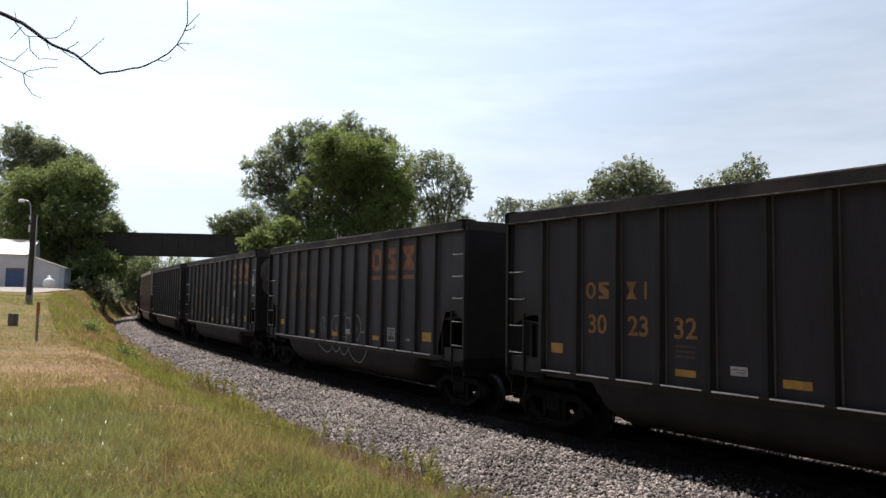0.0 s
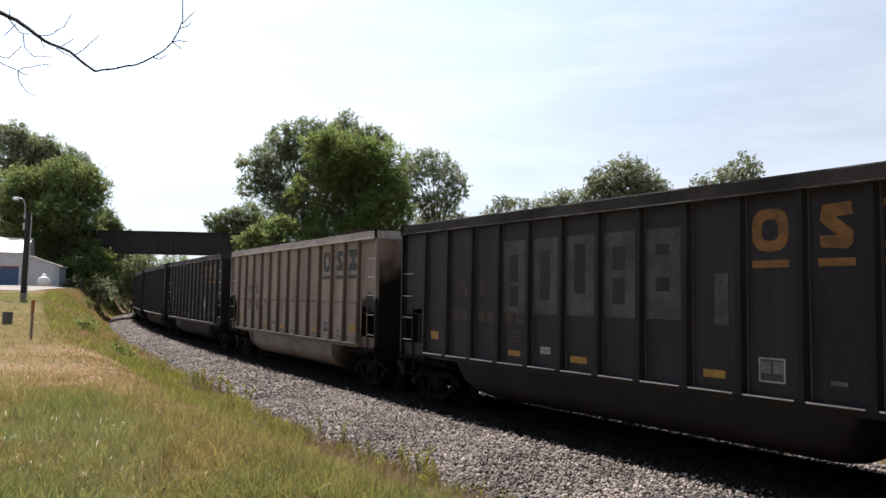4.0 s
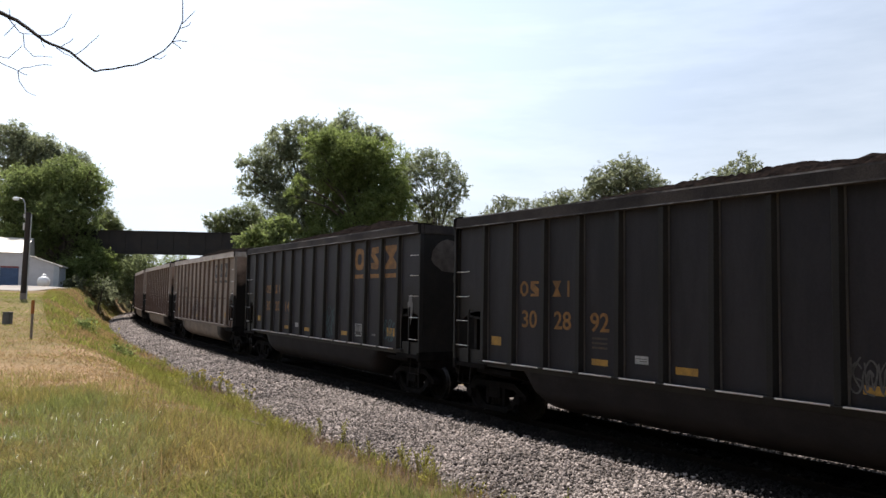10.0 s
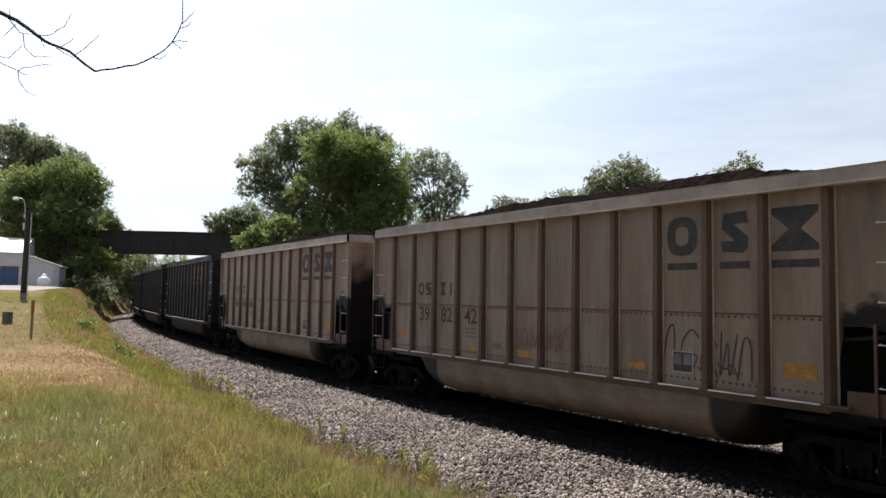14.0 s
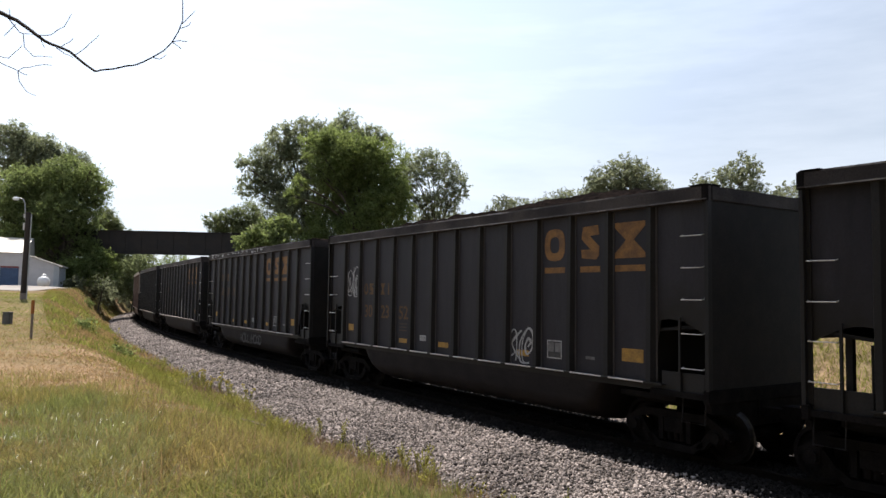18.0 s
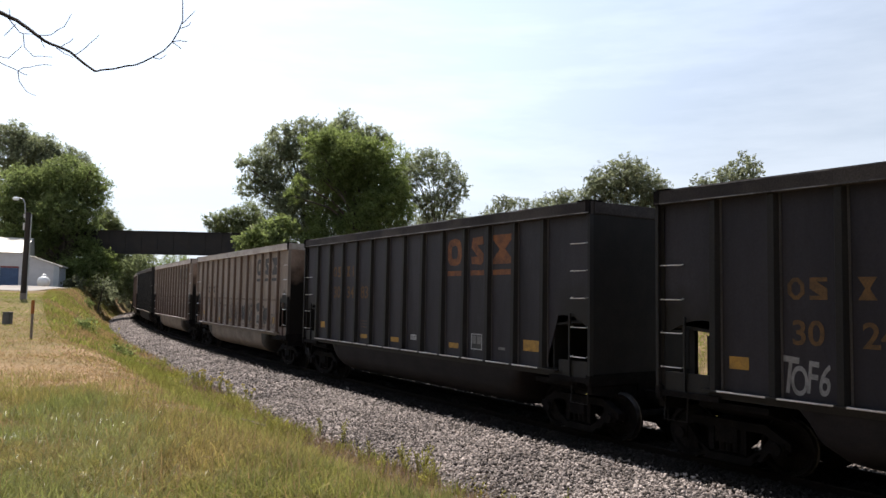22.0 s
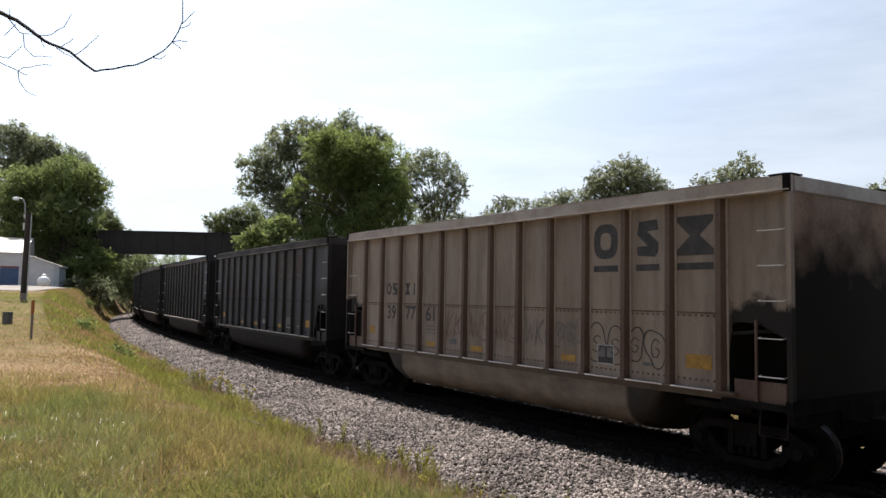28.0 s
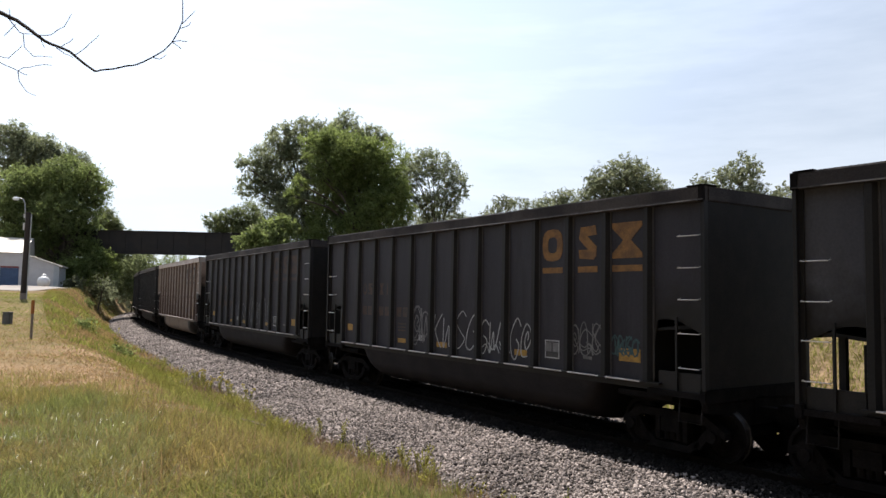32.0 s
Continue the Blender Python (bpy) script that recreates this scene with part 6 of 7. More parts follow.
# ---- bare branch hanging into the view ----
def build_branch():
    br = new("bare_branch")
    br.location = (-6.5, 7.2, 5.9)
    def loc(p):
        return Vector(p) - Vector((-6.5, 7.2, 5.9))
    def stroke(bm, pts, r0, r1):
        out = []
        for a, b in zip(pts, pts[1:]):
            for q in range(4):
                w = Vector(a).lerp(Vector(b), q / 4)
                out.append(loc(w) + Vector((0, 0.01 * math.sin(7 * w.x), 0.006 * math.sin(23 * w.x + 9 * w.z))))
        out.append(loc(pts[-1]))
        n = len(out) - 1
        tube(bm, out, [r0 + (r1 - r0) * i / n for i in range(n + 1)], 6)
    bm = bmesh.new()
    stroke(bm, [(-6.5, 7.2, 5.9), (-5.2, 7.05, 5.42), (-4.36, 7, 5.08), (-4.2, 7, 5.02), (-4.0, 7, 4.87), (-3.9, 7, 4.81), (-3.65, 7, 4.70), (-3.4, 7, 4.52)], 0.024, 0.0105)
    stem = part("stem", bm, M["twig"], br, "dark bare stem")
    bm = bmesh.new()
    stroke(bm, [(-3.4, 7, 4.52), (-3.2, 7, 4.56), (-3.04, 7, 4.58), (-2.85, 7, 4.66), (-2.75, 7, 4.74), (-2.67, 7, 4.82), (-2.62, 7, 4.92), (-2.58, 7, 5.05), (-2.59, 7, 5.27)], 0.0092, 0.005)
    part("twig", bm, M["twig"], br)
    twigs = [[(-2.67, 7, 4.82), (-2.6, 7, 4.84), (-2.52, 7, 4.84)], [(-2.60, 7, 4.97), (-2.52, 7, 5.0), (-2.5, 7, 5.03)], [(-2.6, 7, 5.0), (-2.52, 7, 5.08), (-2.46, 7, 5.14)], [(-2.85, 7, 4.66), (-2.78, 7, 4.65), (-2.72, 7, 4.7)], [(-2.67, 7, 4.82), (-2.58, 7, 4.76)],
             [(-3.98, 7, 4.86), (-3.84, 7, 4.87), (-3.72, 7, 4.95), (-3.66, 7, 5.08)], [(-4.3, 7, 5.06), (-4.16, 7, 4.9), (-4.12, 7, 4.88), (-3.97, 7, 4.86)], [(-4.12, 7, 4.88), (-4.1, 7, 4.75), (-4.0, 7, 4.65), (-3.82, 7, 4.65)],
             [(-4.5, 7, 4.7), (-4.25, 7, 4.63), (-4.12, 7, 4.76)], [(-4.6, 7, 4.75), (-4.3, 7, 4.58), (-4.1, 7, 4.48), (-4.05, 7, 4.47)], [(-4.15, 7, 4.5), (-4.1, 7, 4.54), (-3.98, 7, 4.56), (-3.82, 7, 4.57)], [(-4.15, 7, 4.5), (-4.13, 7, 4.4), (-4.05, 7, 4.3), (-3.96, 7, 4.27)],
             [(-3.6, 7, 4.68), (-3.5, 7, 4.76), (-3.38, 7, 4.88)], [(-3.78, 7, 4.74), (-3.7, 7, 4.68), (-3.62, 7, 4.65)], [(-3.95, 7, 4.84), (-3.9, 7, 4.74)], [(-4.26, 7, 5.04), (-4.27, 7, 5.12)], [(-4.2, 7, 4.98), (-4.3, 7, 4.85)], [(-4.5, 7, 4.5), (-4.35, 7, 4.46)], [(-3.75, 7, 4.74), (-3.66, 7, 4.8), (-3.63, 7, 4.84)]]
    for k, t in enumerate(twigs):
        bm = bmesh.new()
        stroke(bm, t, 0.0048, 0.0028)
        part("twig", bm, M["pale_twig"], br)
    # the tree that carries it stands out of view beside the camera
    tree = new("bare_tree")
    x, y = -9.0, 6.5
    z = gz(x, y)
    tree.location = (x, y, z)
    bm = bmesh.new()
    tube(bm, [(0, 0, -0.3), (0.05, 0, 1.0), (0.0, 0.1, 3.0), (0.2, 0.0, 5.2), (0.1, 0.2, 7.5)], [0.22, 0.17, 0.14, 0.10, 0.03], 10)
    part("trunk", bm, M["bark"], tree)
    bm = bmesh.new()
    tube(bm, [(0.1, 0.05, 4.2), (1.0, 0.3, 4.9), (-6.5 - x, 7.2 - y, 5.9 - z)], [0.07, 0.05, 0.03], 8)
    part("limb", bm, M["bark"], tree)
    tagged(tree, "leafless dead tree beside the line", "tree")
    return tagged(br, "thin bare leafless branch hanging against the sky", "branch")


build_branch()


# ---- overpass ----
def build_overpass():
    bridge = new("overpass")
    bridge.location = (-32.0, BRIDGE_Y, 0)
    x0, x1 = -14.5, 8.6
    for y in (-2.2, 2.2):
        bm = bmesh.new()
        zb, zt = (7.0 if y < 0 else 7.25), 9.6
        box(bm, x0, x1, y - 0.02, y + 0.02, zb, zt)
        box(bm, x0, x1, y - 0.22, y + 0.22, zb - 0.05, zb)
        box(bm, x0, x1, y - 0.22, y + 0.22, zt, zt + 0.05)
        for k in range(13):
            x = x0 + 0.4 + k * (x1 - x0 - 0.8) / 12
            for sg in (-1, 1):
                box(bm, x - 0.02, x + 0.02, y + sg * 0.02, y + sg * 0.075, zb, zt)
        part("girder", bm, M["girder"], bridge, "dark riveted plate girder")
    bm = bmesh.new()
    box(bm, x0, x1, -1.95, 1.95, 8.2, 8.5)
    for k in range(10):
        x = x0 + 1 + k * (x1 - x0 - 2) / 9
        box(bm, x - 0.12, x + 0.12, -2.15, 2.15, 7.5, 8.2)
    part("deck", bm, M["girder"], bridge)
    for x in (x0, x1):
        bm = bmesh.new()
        box(bm, x - 1.0, x + 0.6, -3.2, 3.2, -1.0, 6.93, 0.06)
        part("abutment", bm, M["concrete"], bridge, "weathered concrete abutment")
    return tagged(bridge, "dark steel plate girder overpass crossing above the track", "bridge", kind="structure")


build_overpass()


# ---- shed, tank, poles and markers on the bank ----
def build_shed():
    shed = new("shed")
    z = gz(-41.0, 75.5)
    shed.matrix_basis = pose(-42.2, 73.73, z, 0, 0, 20)
    bm = bmesh.new()
    # front wall with the doorway cut through
    prism(bm, [(-9.0, -0.4), (-1.75, -0.4), (-1.75, 3.5), (-9.0, 3.5)], "y", 0.0, 0.16)
    prism(bm, [(-0.1, -0.4), (3.0, -0.4), (3.0, 2.42), (0.1, 3.36), (-0.1, 3.36)], "y", 0.0, 0.16)
    prism(bm, [(-1.75, 2.15), (-0.1, 2.15), (-0.1, 3.5), (-1.75, 3.5)], "y", 0.0, 0.16)
    part("front_wall", bm, M["white_siding"], shed, "white painted siding")
    bm = bmesh.new()
    prism(bm, [(3.0, -0.4), (3.5, -0.4), (3.5, 2.24), (3.0, 2.4)], "y", 0.02, 0.16)
    part("front_wall", bm, M["grey_siding"], shed, "blue-grey painted siding")
    bm = bmesh.new()
    box(bm, 3.34, 3.498, 0.16, 5.0, -0.4, 2.2)
    part("side_wall", bm, M["grey_siding"], shed)
    bm = bmesh.new()
    box(bm, -9.0, 3.34, 4.84, 5.0, -0.4, 2.2)
    part("rear_wall", bm, M["white_siding"], shed)
    bm = bmesh.new()
    box(bm, -9.0, -8.84, 0.16, 4.84, -0.4, 3.4)
    part("side_wall", bm, M["white_siding"], shed)
    bm = bmesh.new()
    prism(bm, [(3.75, 2.2), (3.75, 2.32), (0.12, 3.5), (0.12, 3.38)], "y", -0.25, 5.2)
    part("lean_to_roof", bm, M["roof_metal"], shed, "pale sheet metal roof")
    bm = bmesh.new()
    eave = [bm.verts.new(q) for q in ((-9.3, -0.3, 3.5), (0.1, -0.3, 3.5), (0.1, 7.2, 3.5), (-9.3, 7.2, 3.5))]
    ridge = [bm.verts.new(q) for q in ((-9.3, 6.2, 5.4), (0.1, 6.2, 5.4))]
    for q in ((eave[0], eave[1], ridge[1], ridge[0]), (eave[1], eave[2], ridge[1]), (eave[2], eave[3], ridge[0], ridge[1]), (eave[3], eave[0], ridge[0]), (eave[3], eave[2], eave[1], eave[0])):
        bm.faces.new(q)
    part("main_roof", bm, M["roof_metal"], shed, "sunlit pale metal roof")
    bm = bmesh.new()
    box(bm, -1.745, -0.105, 0.06, 0.11, -0.38, 1.98)
    for k in range(1, 4):
        box(bm, -1.745, -0.105, 0.05, 0.06, -0.38 + k * 0.6, -0.36 + k * 0.6)
    door = part("door", bm, M["blue_door"], shed, "blue panel door under a red lintel")
    bm = bmesh.new()
    box(bm, -1.745, -0.105, 0.04, 0.12, 1.985, 2.148)
    part("lintel", bm, M["red_trim"], shed)
    bm = bmesh.new()
    box(bm, 0.62, 0.86, -0.03, 0.0, 2.75, 2.95)
    part("vent", bm, M["galvanised"], shed)
    return tagged(shed, "white metal-roofed shed with a blue door", "shed")


def build_tank():
    tank = new("propane_tank")
    z = gz(-38.0, 71.0)
    tank.matrix_basis = pose(-38.3, 71.0, z, 0, 0, 28.4)
    bm = bmesh.new()
    r = 0.56
    pts, rad = [], []
    for k in range(7):
        a = k / 6 * math.pi / 2
        pts.append((0, -1.3 - 0.4 * math.cos(a), 0.72))
        rad.append(max(0.02, r * math.sin(a)))
    for k in range(7):
        a = k / 6 * math.pi / 2
        pts.append((0, 1.3 + 0.4 * math.sin(a), 0.72))
        rad.append(max(0.02, r * math.cos(a)))
    tube(bm, pts, rad, 20)
    part("vessel", bm, M["tank_white"], tank, "white painted steel vessel", smooth=True)
    bm = bmesh.new()
    tube(bm, [(0, 0, 1.2), (0, 0, 1.46), (0, 0, 1.5)], [0.2, 0.19, 0.12], 14)
    part("dome", bm, M["tank_white"], tank)
    for y in (-0.9, 0.9):
        bm = bmesh.new()
        box(bm, -0.4, 0.4, y - 0.12, y + 0.12, -0.1, 0.32, 0.02)
        part("saddle", bm, M["concrete"], tank)
    return tagged(tank, "white propane tank on low saddles by the shed", "tank")


def build_pole():
    pole = new("utility_pole")
    x, y = -25.45, 45.0
    z = gz(x, y)
    pole.location = (x, y, z)
    bm = bmesh.new()
    tube(bm, [(0, 0, -0.5), (0, 0, 1.0), (0.0, 0, 5.3)], [0.185, 0.175, 0.14], 14)
    part("shaft", bm, M["pole_wood"], pole, "dark creosoted timber shaft")
    bm = bmesh.new()
    tube(bm, [(0.0, 0, 0.0), (0.0, 0, 0.36)], [0.2, 0.19], 14)
    part("base_sleeve", bm, M["post_grey"], pole, "pale weathered lower section")
    bm = bmesh.new()
    tube(bm, [(0.19, 0, 0.0), (0.19, 0, 5.2)], 0.035, 8)
    part("conduit", bm, M["galvanised"], pole)
    bm = bmesh.new()
    tube(bm, [(-0.12, 0, 4.6), (-0.2, 0, 5.2), (-0.24, -0.02, 5.85), (-0.36, -0.05, 6.1), (-0.56, -0.1, 6.17), (-0.72, -0.14, 6.1)], 0.03, 8)
    part("lamp_arm", bm, M["galvanised"], pole)
    bm = bmesh.new()
    tube(bm, [(-0.74, -0.14, 6.22), (-0.74, -0.14, 6.12), (-0.74, -0.14, 6.02)], [0.10, 0.2, 0.16], 14)
    part("lamp_head", bm, M["lamp_glass"], pole, "pale glass lamp head")
    bm = bmesh.new()
    box(bm, -0.27, -0.17, -0.06, 0.04, 4.95, 5.2, 0.02)
    box(bm, -0.27, -0.17, -0.06, 0.04, 4.2, 4.65, 0.02)
    part("meter_box", bm, M["tank_white"], pole)
    return tagged(pole, "dark wooden utility pole with a yard lamp", "utility pole")


def build_post():
    post = new("marker_post")
    x, y = -14.35, 26.0
    z = gz(x, y)
    post.location = (x, y, z)
    bm = bmesh.new()
    box(bm, -0.04, 0.04, -0.03, 0.03, -0.3, 0.88, 0.01)
    part("stake", bm, M["post_grey"], post, "weathered grey stake")
    bm = bmesh.new()
    box(bm, -0.05, 0.05, -0.04, 0.04, 0.86, 1.34, 0.012)
    part("cap_sleeve", bm, M["post_orange"], post, "faded orange upper sleeve")
    return tagged(post, "orange-topped utility marker post in dry grass", "marker post")


def build_pedestal():
    x, y = -18.72, 32.0
    bm = bmesh.new()
    box(bm, -0.16, 0.16, -0.14, 0.14, -0.2, 0.46, 0.025)
    box(bm, -0.175, 0.175, -0.155, 0.155, 0.46, 0.53, 0.02)
    ob = new("utility_pedestal")
    ob.location = (x, y, gz(x, y))
    part("cabinet", bm, M["box_grey"], ob)
    bm = bmesh.new()
    box(bm, -0.14, 0.14, -0.162, -0.150, 0.02, 0.40, 0.004)
    part("hatch", bm, M["box_grey"], ob)
    return tagged(ob, "dark grey utility pedestal standing in the lawn", "utility box")


def build_road():
    V, F = [], []
    rng = random.Random(3)
    xs = np.arange(-90, -33.5, 1.5)
    n = 7
    for x in xs:
        y0 = float(np.interp(x, [-90, -60, -45, -38, -34], [55.5, 58.5, 63.5, 65.3, 66.1]))
        for j in range(n):
            y = y0 + (j / (n - 1) - 0.5) * 6.4 + rng.uniform(-0.12, 0.12)
            V.append((x, y, gz(x, y) + 0.05 + 0.05 * j))
    for i in range(len(xs) - 1):
        for j in range(n - 1):
            F.append((i * n + j, (i + 1) * n + j, (i + 1) * n + j + 1, i * n + j + 1))
    return tagged(sheet_object("road", V, F, M["road"]), "pale gravel drive in front of the shed", "road", kind="structure")


build_shed()
build_tank()
build_pole()
build_post()
build_pedestal()
build_road()

# ---- ground cover ----
def scatter(rng, count, s0, s1, d0, d1):
    s, d = rng.uniform(s0, s1, count), rng.uniform(d0, d1, count)
    x, y = on_line(s, d)
    return s, d, x, y


def build_stones():
    rng = np.random.default_rng(5)
    octa = np.array([(1, 0, 0), (0, 1, 0), (-1, 0, 0), (0, -1, 0), (0, 0, 1), (0, 0, -1)], float) * 1.25
    tris = np.array([(0, 1, 4), (1, 2, 4), (2, 3, 4), (3, 0, 4), (1, 0, 5), (2, 1, 5), (3, 2, 5), (0, 3, 5)])
    sets = [(56000, -7, 11, 0.85, 6.0, 0.030), (28000, 11, 34, 0.85, 5.6, 0.036), (16000, 34, 75, 1.2, 4.6, 0.052), (7000, 75, 125, 0.9, 4.6, 0.08), (10000, -8, 24, -4.4, -0.85, 0.038), (6000, -12, 20, -0.6, 0.6, 0.034)]
    V, F, under_train, base = [], [], [], 0
    for count, s0, s1, d0, d1, size in sets:
        s, d, x, y = scatter(rng, count, s0, s1, d0, d1)
        t = toe(s)
        lim = t + rng.normal(size=count) * 0.4 - 0.15 + 0.22 * np.sin(1.9 * s) + 0.2 * np.sin(4.3 * s + 1)
        keep = d < lim
        s, d, x, y, t = s[keep], d[keep], x[keep], y[keep], t[keep]
        k = len(s)
        u = np.where(d > 2, 2 + (d - 2) * 3.75 / (t - 2), d)
        z = np.maximum(bed_z(u), np.where(d > t - 0.3, ground_z(x, y), -9)) + size * rng.uniform(-0.15, 0.9, k)
        sz = size * rng.uniform(0.55, 1.35, (k, 1, 1)) * rng.uniform(0.6, 1.15, (k, 1, 3))
        jit = (octa[None] + rng.uniform(-0.38, 0.38, (k, 6, 3))) * sz
        ang = rng.uniform(0, 6.28, (k, 3))
        ca, sa = np.cos(ang), np.sin(ang)
        p = jit.copy()
        for a, (i, j) in enumerate(((0, 1), (1, 2), (0, 2))):
            pi, pj = p[:, :, i].copy(), p[:, :, j].copy()
            p[:, :, i] = pi * ca[:, a:a + 1] - pj * sa[:, a:a + 1]
            p[:, :, j] = pi * sa[:, a:a + 1] + pj * ca[:, a:a + 1]
        p += np.stack([x, y, z], 1)[:, None, :]
        # stones inside the train's shadow edge take the painted dark colour
        under_train.append(np.repeat(abs(d - 0.13) + rng.normal(size=k) * 0.09 < 1.6, 8))
        V.append(p.reshape(-1, 3))
        F.append((tris[None] + 6 * np.arange(k)[:, None, None] + base).reshape(-1, 3))
        base += 6 * k
    ob = faces_mesh("ballast_stones", np.concatenate(V), np.concatenate(F), M["ballast_stone"])
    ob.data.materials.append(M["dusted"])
    ob.data.polygons.foreach_set("material_index", np.concatenate(under_train).astype(np.int32))
    return tagged(ob, "loose crushed grey and tan ballast stones", "gravel", kind="stuff")


def blades(name, label, mat, x, y, height, width, lean, seed, droop=False):
    """Grass: bent tapering blades, rooted in the ground."""
    rng = np.random.default_rng(seed)
    k = len(x)
    z = ground_z(x, y) - 0.02
    a, h = rng.uniform(0, 6.283, k), height * rng.uniform(0.5, 1.25, k)
    w = width * rng.uniform(0.6, 1.3, k)
    ux, uy = np.cos(a), np.sin(a)
    b = rng.uniform(0, 6.283, k)
    l = lean * h * rng.uniform(0.2, 1.2, k)
    lx, ly = np.cos(b) * l, np.sin(b) * l
    root = np.stack([x, y, z], 1)
    side = np.stack([ux * w / 2, uy * w / 2, np.zeros(k)], 1)
    mid = root + np.stack([lx * 0.35, ly * 0.35, h * 0.6], 1)
    top = root + np.stack([lx, ly, h], 1)
    if droop:
        side = np.stack([-np.sin(b) * w / 2, np.cos(b) * w / 2, np.zeros(k)], 1)
        mid = root + np.stack([lx * 0.3, ly * 0.3, h * 0.95], 1)
        top = root + np.stack([lx, ly, h * rng.uniform(0.7, 1.05, k)], 1)
    P = np.stack([root - side, root + side, mid + side * 0.75, mid - side * 0.75, top], 1).reshape(-1, 3)
    o = 5 * np.arange(k)[:, None]
    F = np.concatenate([o + np.array([[0, 1, 2]]), o + np.array([[0, 2, 3]]), o + np.array([[3, 2, 4]])])
    ob = faces_mesh(name, P, F, M[mat])
    return tagged(ob, label, "grass", kind="stuff")


def patchy(x, y, scale, phase):
    return 0.5 + 0.5 * np.sin(x * scale + 1.7 * np.sin(y * scale * 0.8 + phase)) * np.sin(y * scale * 1.1 + 1.3 * np.sin(x * scale * 0.6 - phase))


def build_grass():
    rng = np.random.default_rng(9)
    # rough grass before the camera: green tufts, straw between, long pale stems
    s, d, x, y = scatter(rng, 330000, -14, 8, 5.6, 16)
    verge = 5.6 - 0.95 * x + 1.1 * np.sin(x * 1.1) + 1.0 * np.sin(y * 1.3 + 2.4 * x) + 0.8 * np.sin(3.1 * x - 1.7 * y)
    near = np.clip(0.55 + (verge + 1.0 - y) / 4, 0.05, 1) * np.clip((8 - s) / 3.5, 0, 1)
    tuft = patchy(x, y, 1.3, 0.4)
    ok = (y > 3.2) & (x < 1.8) & (abs(x) < 0.75 * y)
    edge = np.clip((d - 5.5 - 0.3 * np.sin(s * 1.7)) / 1.3, 0.05, 1)
    moist = np.clip((verge + 0.8 - y) / 2.4, 0, 0.95)
    keep = ok & (rng.random(len(x)) < near * (0.55 + 0.6 * tuft) * edge)
    wet = rng.random(len(x)) < moist
    pick = keep & wet
    blades("grass", "rough grey-green grass in uneven tufts", "grass_green", x[pick], y[pick], 0.10 + 0.17 * tuft[pick], 0.009, 0.85, 1)
    pick = keep & ~wet & (rng.random(len(x)) < 0.9)
    blades("grass", "rough olive and yellowed grass in thin tufts", "grass_olive", x[pick], y[pick], 0.08 + 0.19 * tuft[pick], 0.008, 0.8, 15)
    keep = ok & (rng.random(len(x)) < near * (0.24 - 0.16 * tuft) * (1 - 0.6 * moist))
    blades("grass", "dry straw stems among the rough grass", "grass_straw", x[keep], y[keep], np.where(rng.random(keep.sum()) < 0.08, 0.36, 0.13), 0.007, 1.2, 8)
    keep = ok & (y < 9.5) & (rng.random(len(x)) < 0.02)
    blades("grass", "thin upright seed stalks above the grass", "grass_straw", x[keep], y[keep], np.full(keep.sum(), 0.42), 0.0045, 0.35, 16)
    # short growth that covers the soil between the tufts
    gx, gy = rng.uniform(-4.5, 1.2, 52000), rng.uniform(5.2, 9.8, 52000)
    gs, gd = line_coords(gx, gy)
    pick = rng.random(len(gx)) < np.clip((gd - 5.6) / 1.0, 0, 1) * np.clip((9.8 - gy) / 2.2, 0, 1)
    gx, gy = gx[pick], gy[pick]
    blades("grass", "short yellow-green growth between the tufts", "grass_olive", gx, gy, 0.06 + 0.10 * patchy(gx, gy, 2.1, 0.9), 0.014, 1.3, 17)
    # long shiny blades lying over
    pick = ok & (x < -0.8) & (rng.random(len(x)) < 0.6 * tuft * moist * np.clip((-x - 0.5) / 2.2, 0, 1))
    blades("grass", "long shiny blades lying over the rough grass", "grass_shiny", x[pick], y[pick], np.full(pick.sum(), 0.12), 0.0036, 2.3, 12, True)
    pick = ok & (y < 9) & (rng.random(len(x)) < 0.035)
    blades("grass", "pale dead straws lying over the rough grass", "grass_straw", x[pick], y[pick], np.full(pick.sum(), 0.17), 0.005, 2.6, 20, True)
    # dry mown lawn
    s, d, x, y = scatter(rng, 150000, -3, 32, 7.6, 18)
    dry = patchy(x, y, 0.55, 1.0)
    keep = rng.random(len(x)) < np.clip(0.4 + dry * 0.7 - np.clip((9.6 - y) / 3, 0, 0.6) - np.clip((y - 21) / 10, 0, 0.6), 0.06, 1)
    blades("grass", "short dry straw-coloured lawn grass", "grass_straw", x[keep], y[keep], np.full(keep.sum(), 0.06), 0.018, 1.6, 2)
    s, d, x, y = scatter(rng, 90000, -2, 55, 7.4, 24)
    keep = rng.random(len(x)) < np.clip(0.15 + 0.5 * patchy(x, y, 0.7, 3.0) ** 2 + (s - 14) / 18, 0, 1)
    blades("grass", "short green lawn grass on the bank", "grass_lush", x[keep], y[keep], np.full(keep.sum(), 0.07), 0.026, 1.3, 3)
    # lush strip along the foot of the bank
    s, d, x, y = scatter(rng, 110000, 1, 30, 4.4, 8.6)
    keep = rng.random(len(x)) < np.exp(-((d - toe(s) - 1.5 - 0.4 * np.sin(s * 0.9)) / 0.75) ** 2) * np.clip((s - 2) / 5, 0.1, 1) * np.clip(1.6 * patchy(x, y, 1.1, 2.0) - 0.15, 0.08, 1)
    blades("grass", "lush bright green grass along the ditch", "grass_lush", x[keep], y[keep], 0.12 + 0.18 * patchy(x[keep], y[keep], 2.3, 1.0), 0.014, 0.9, 4)
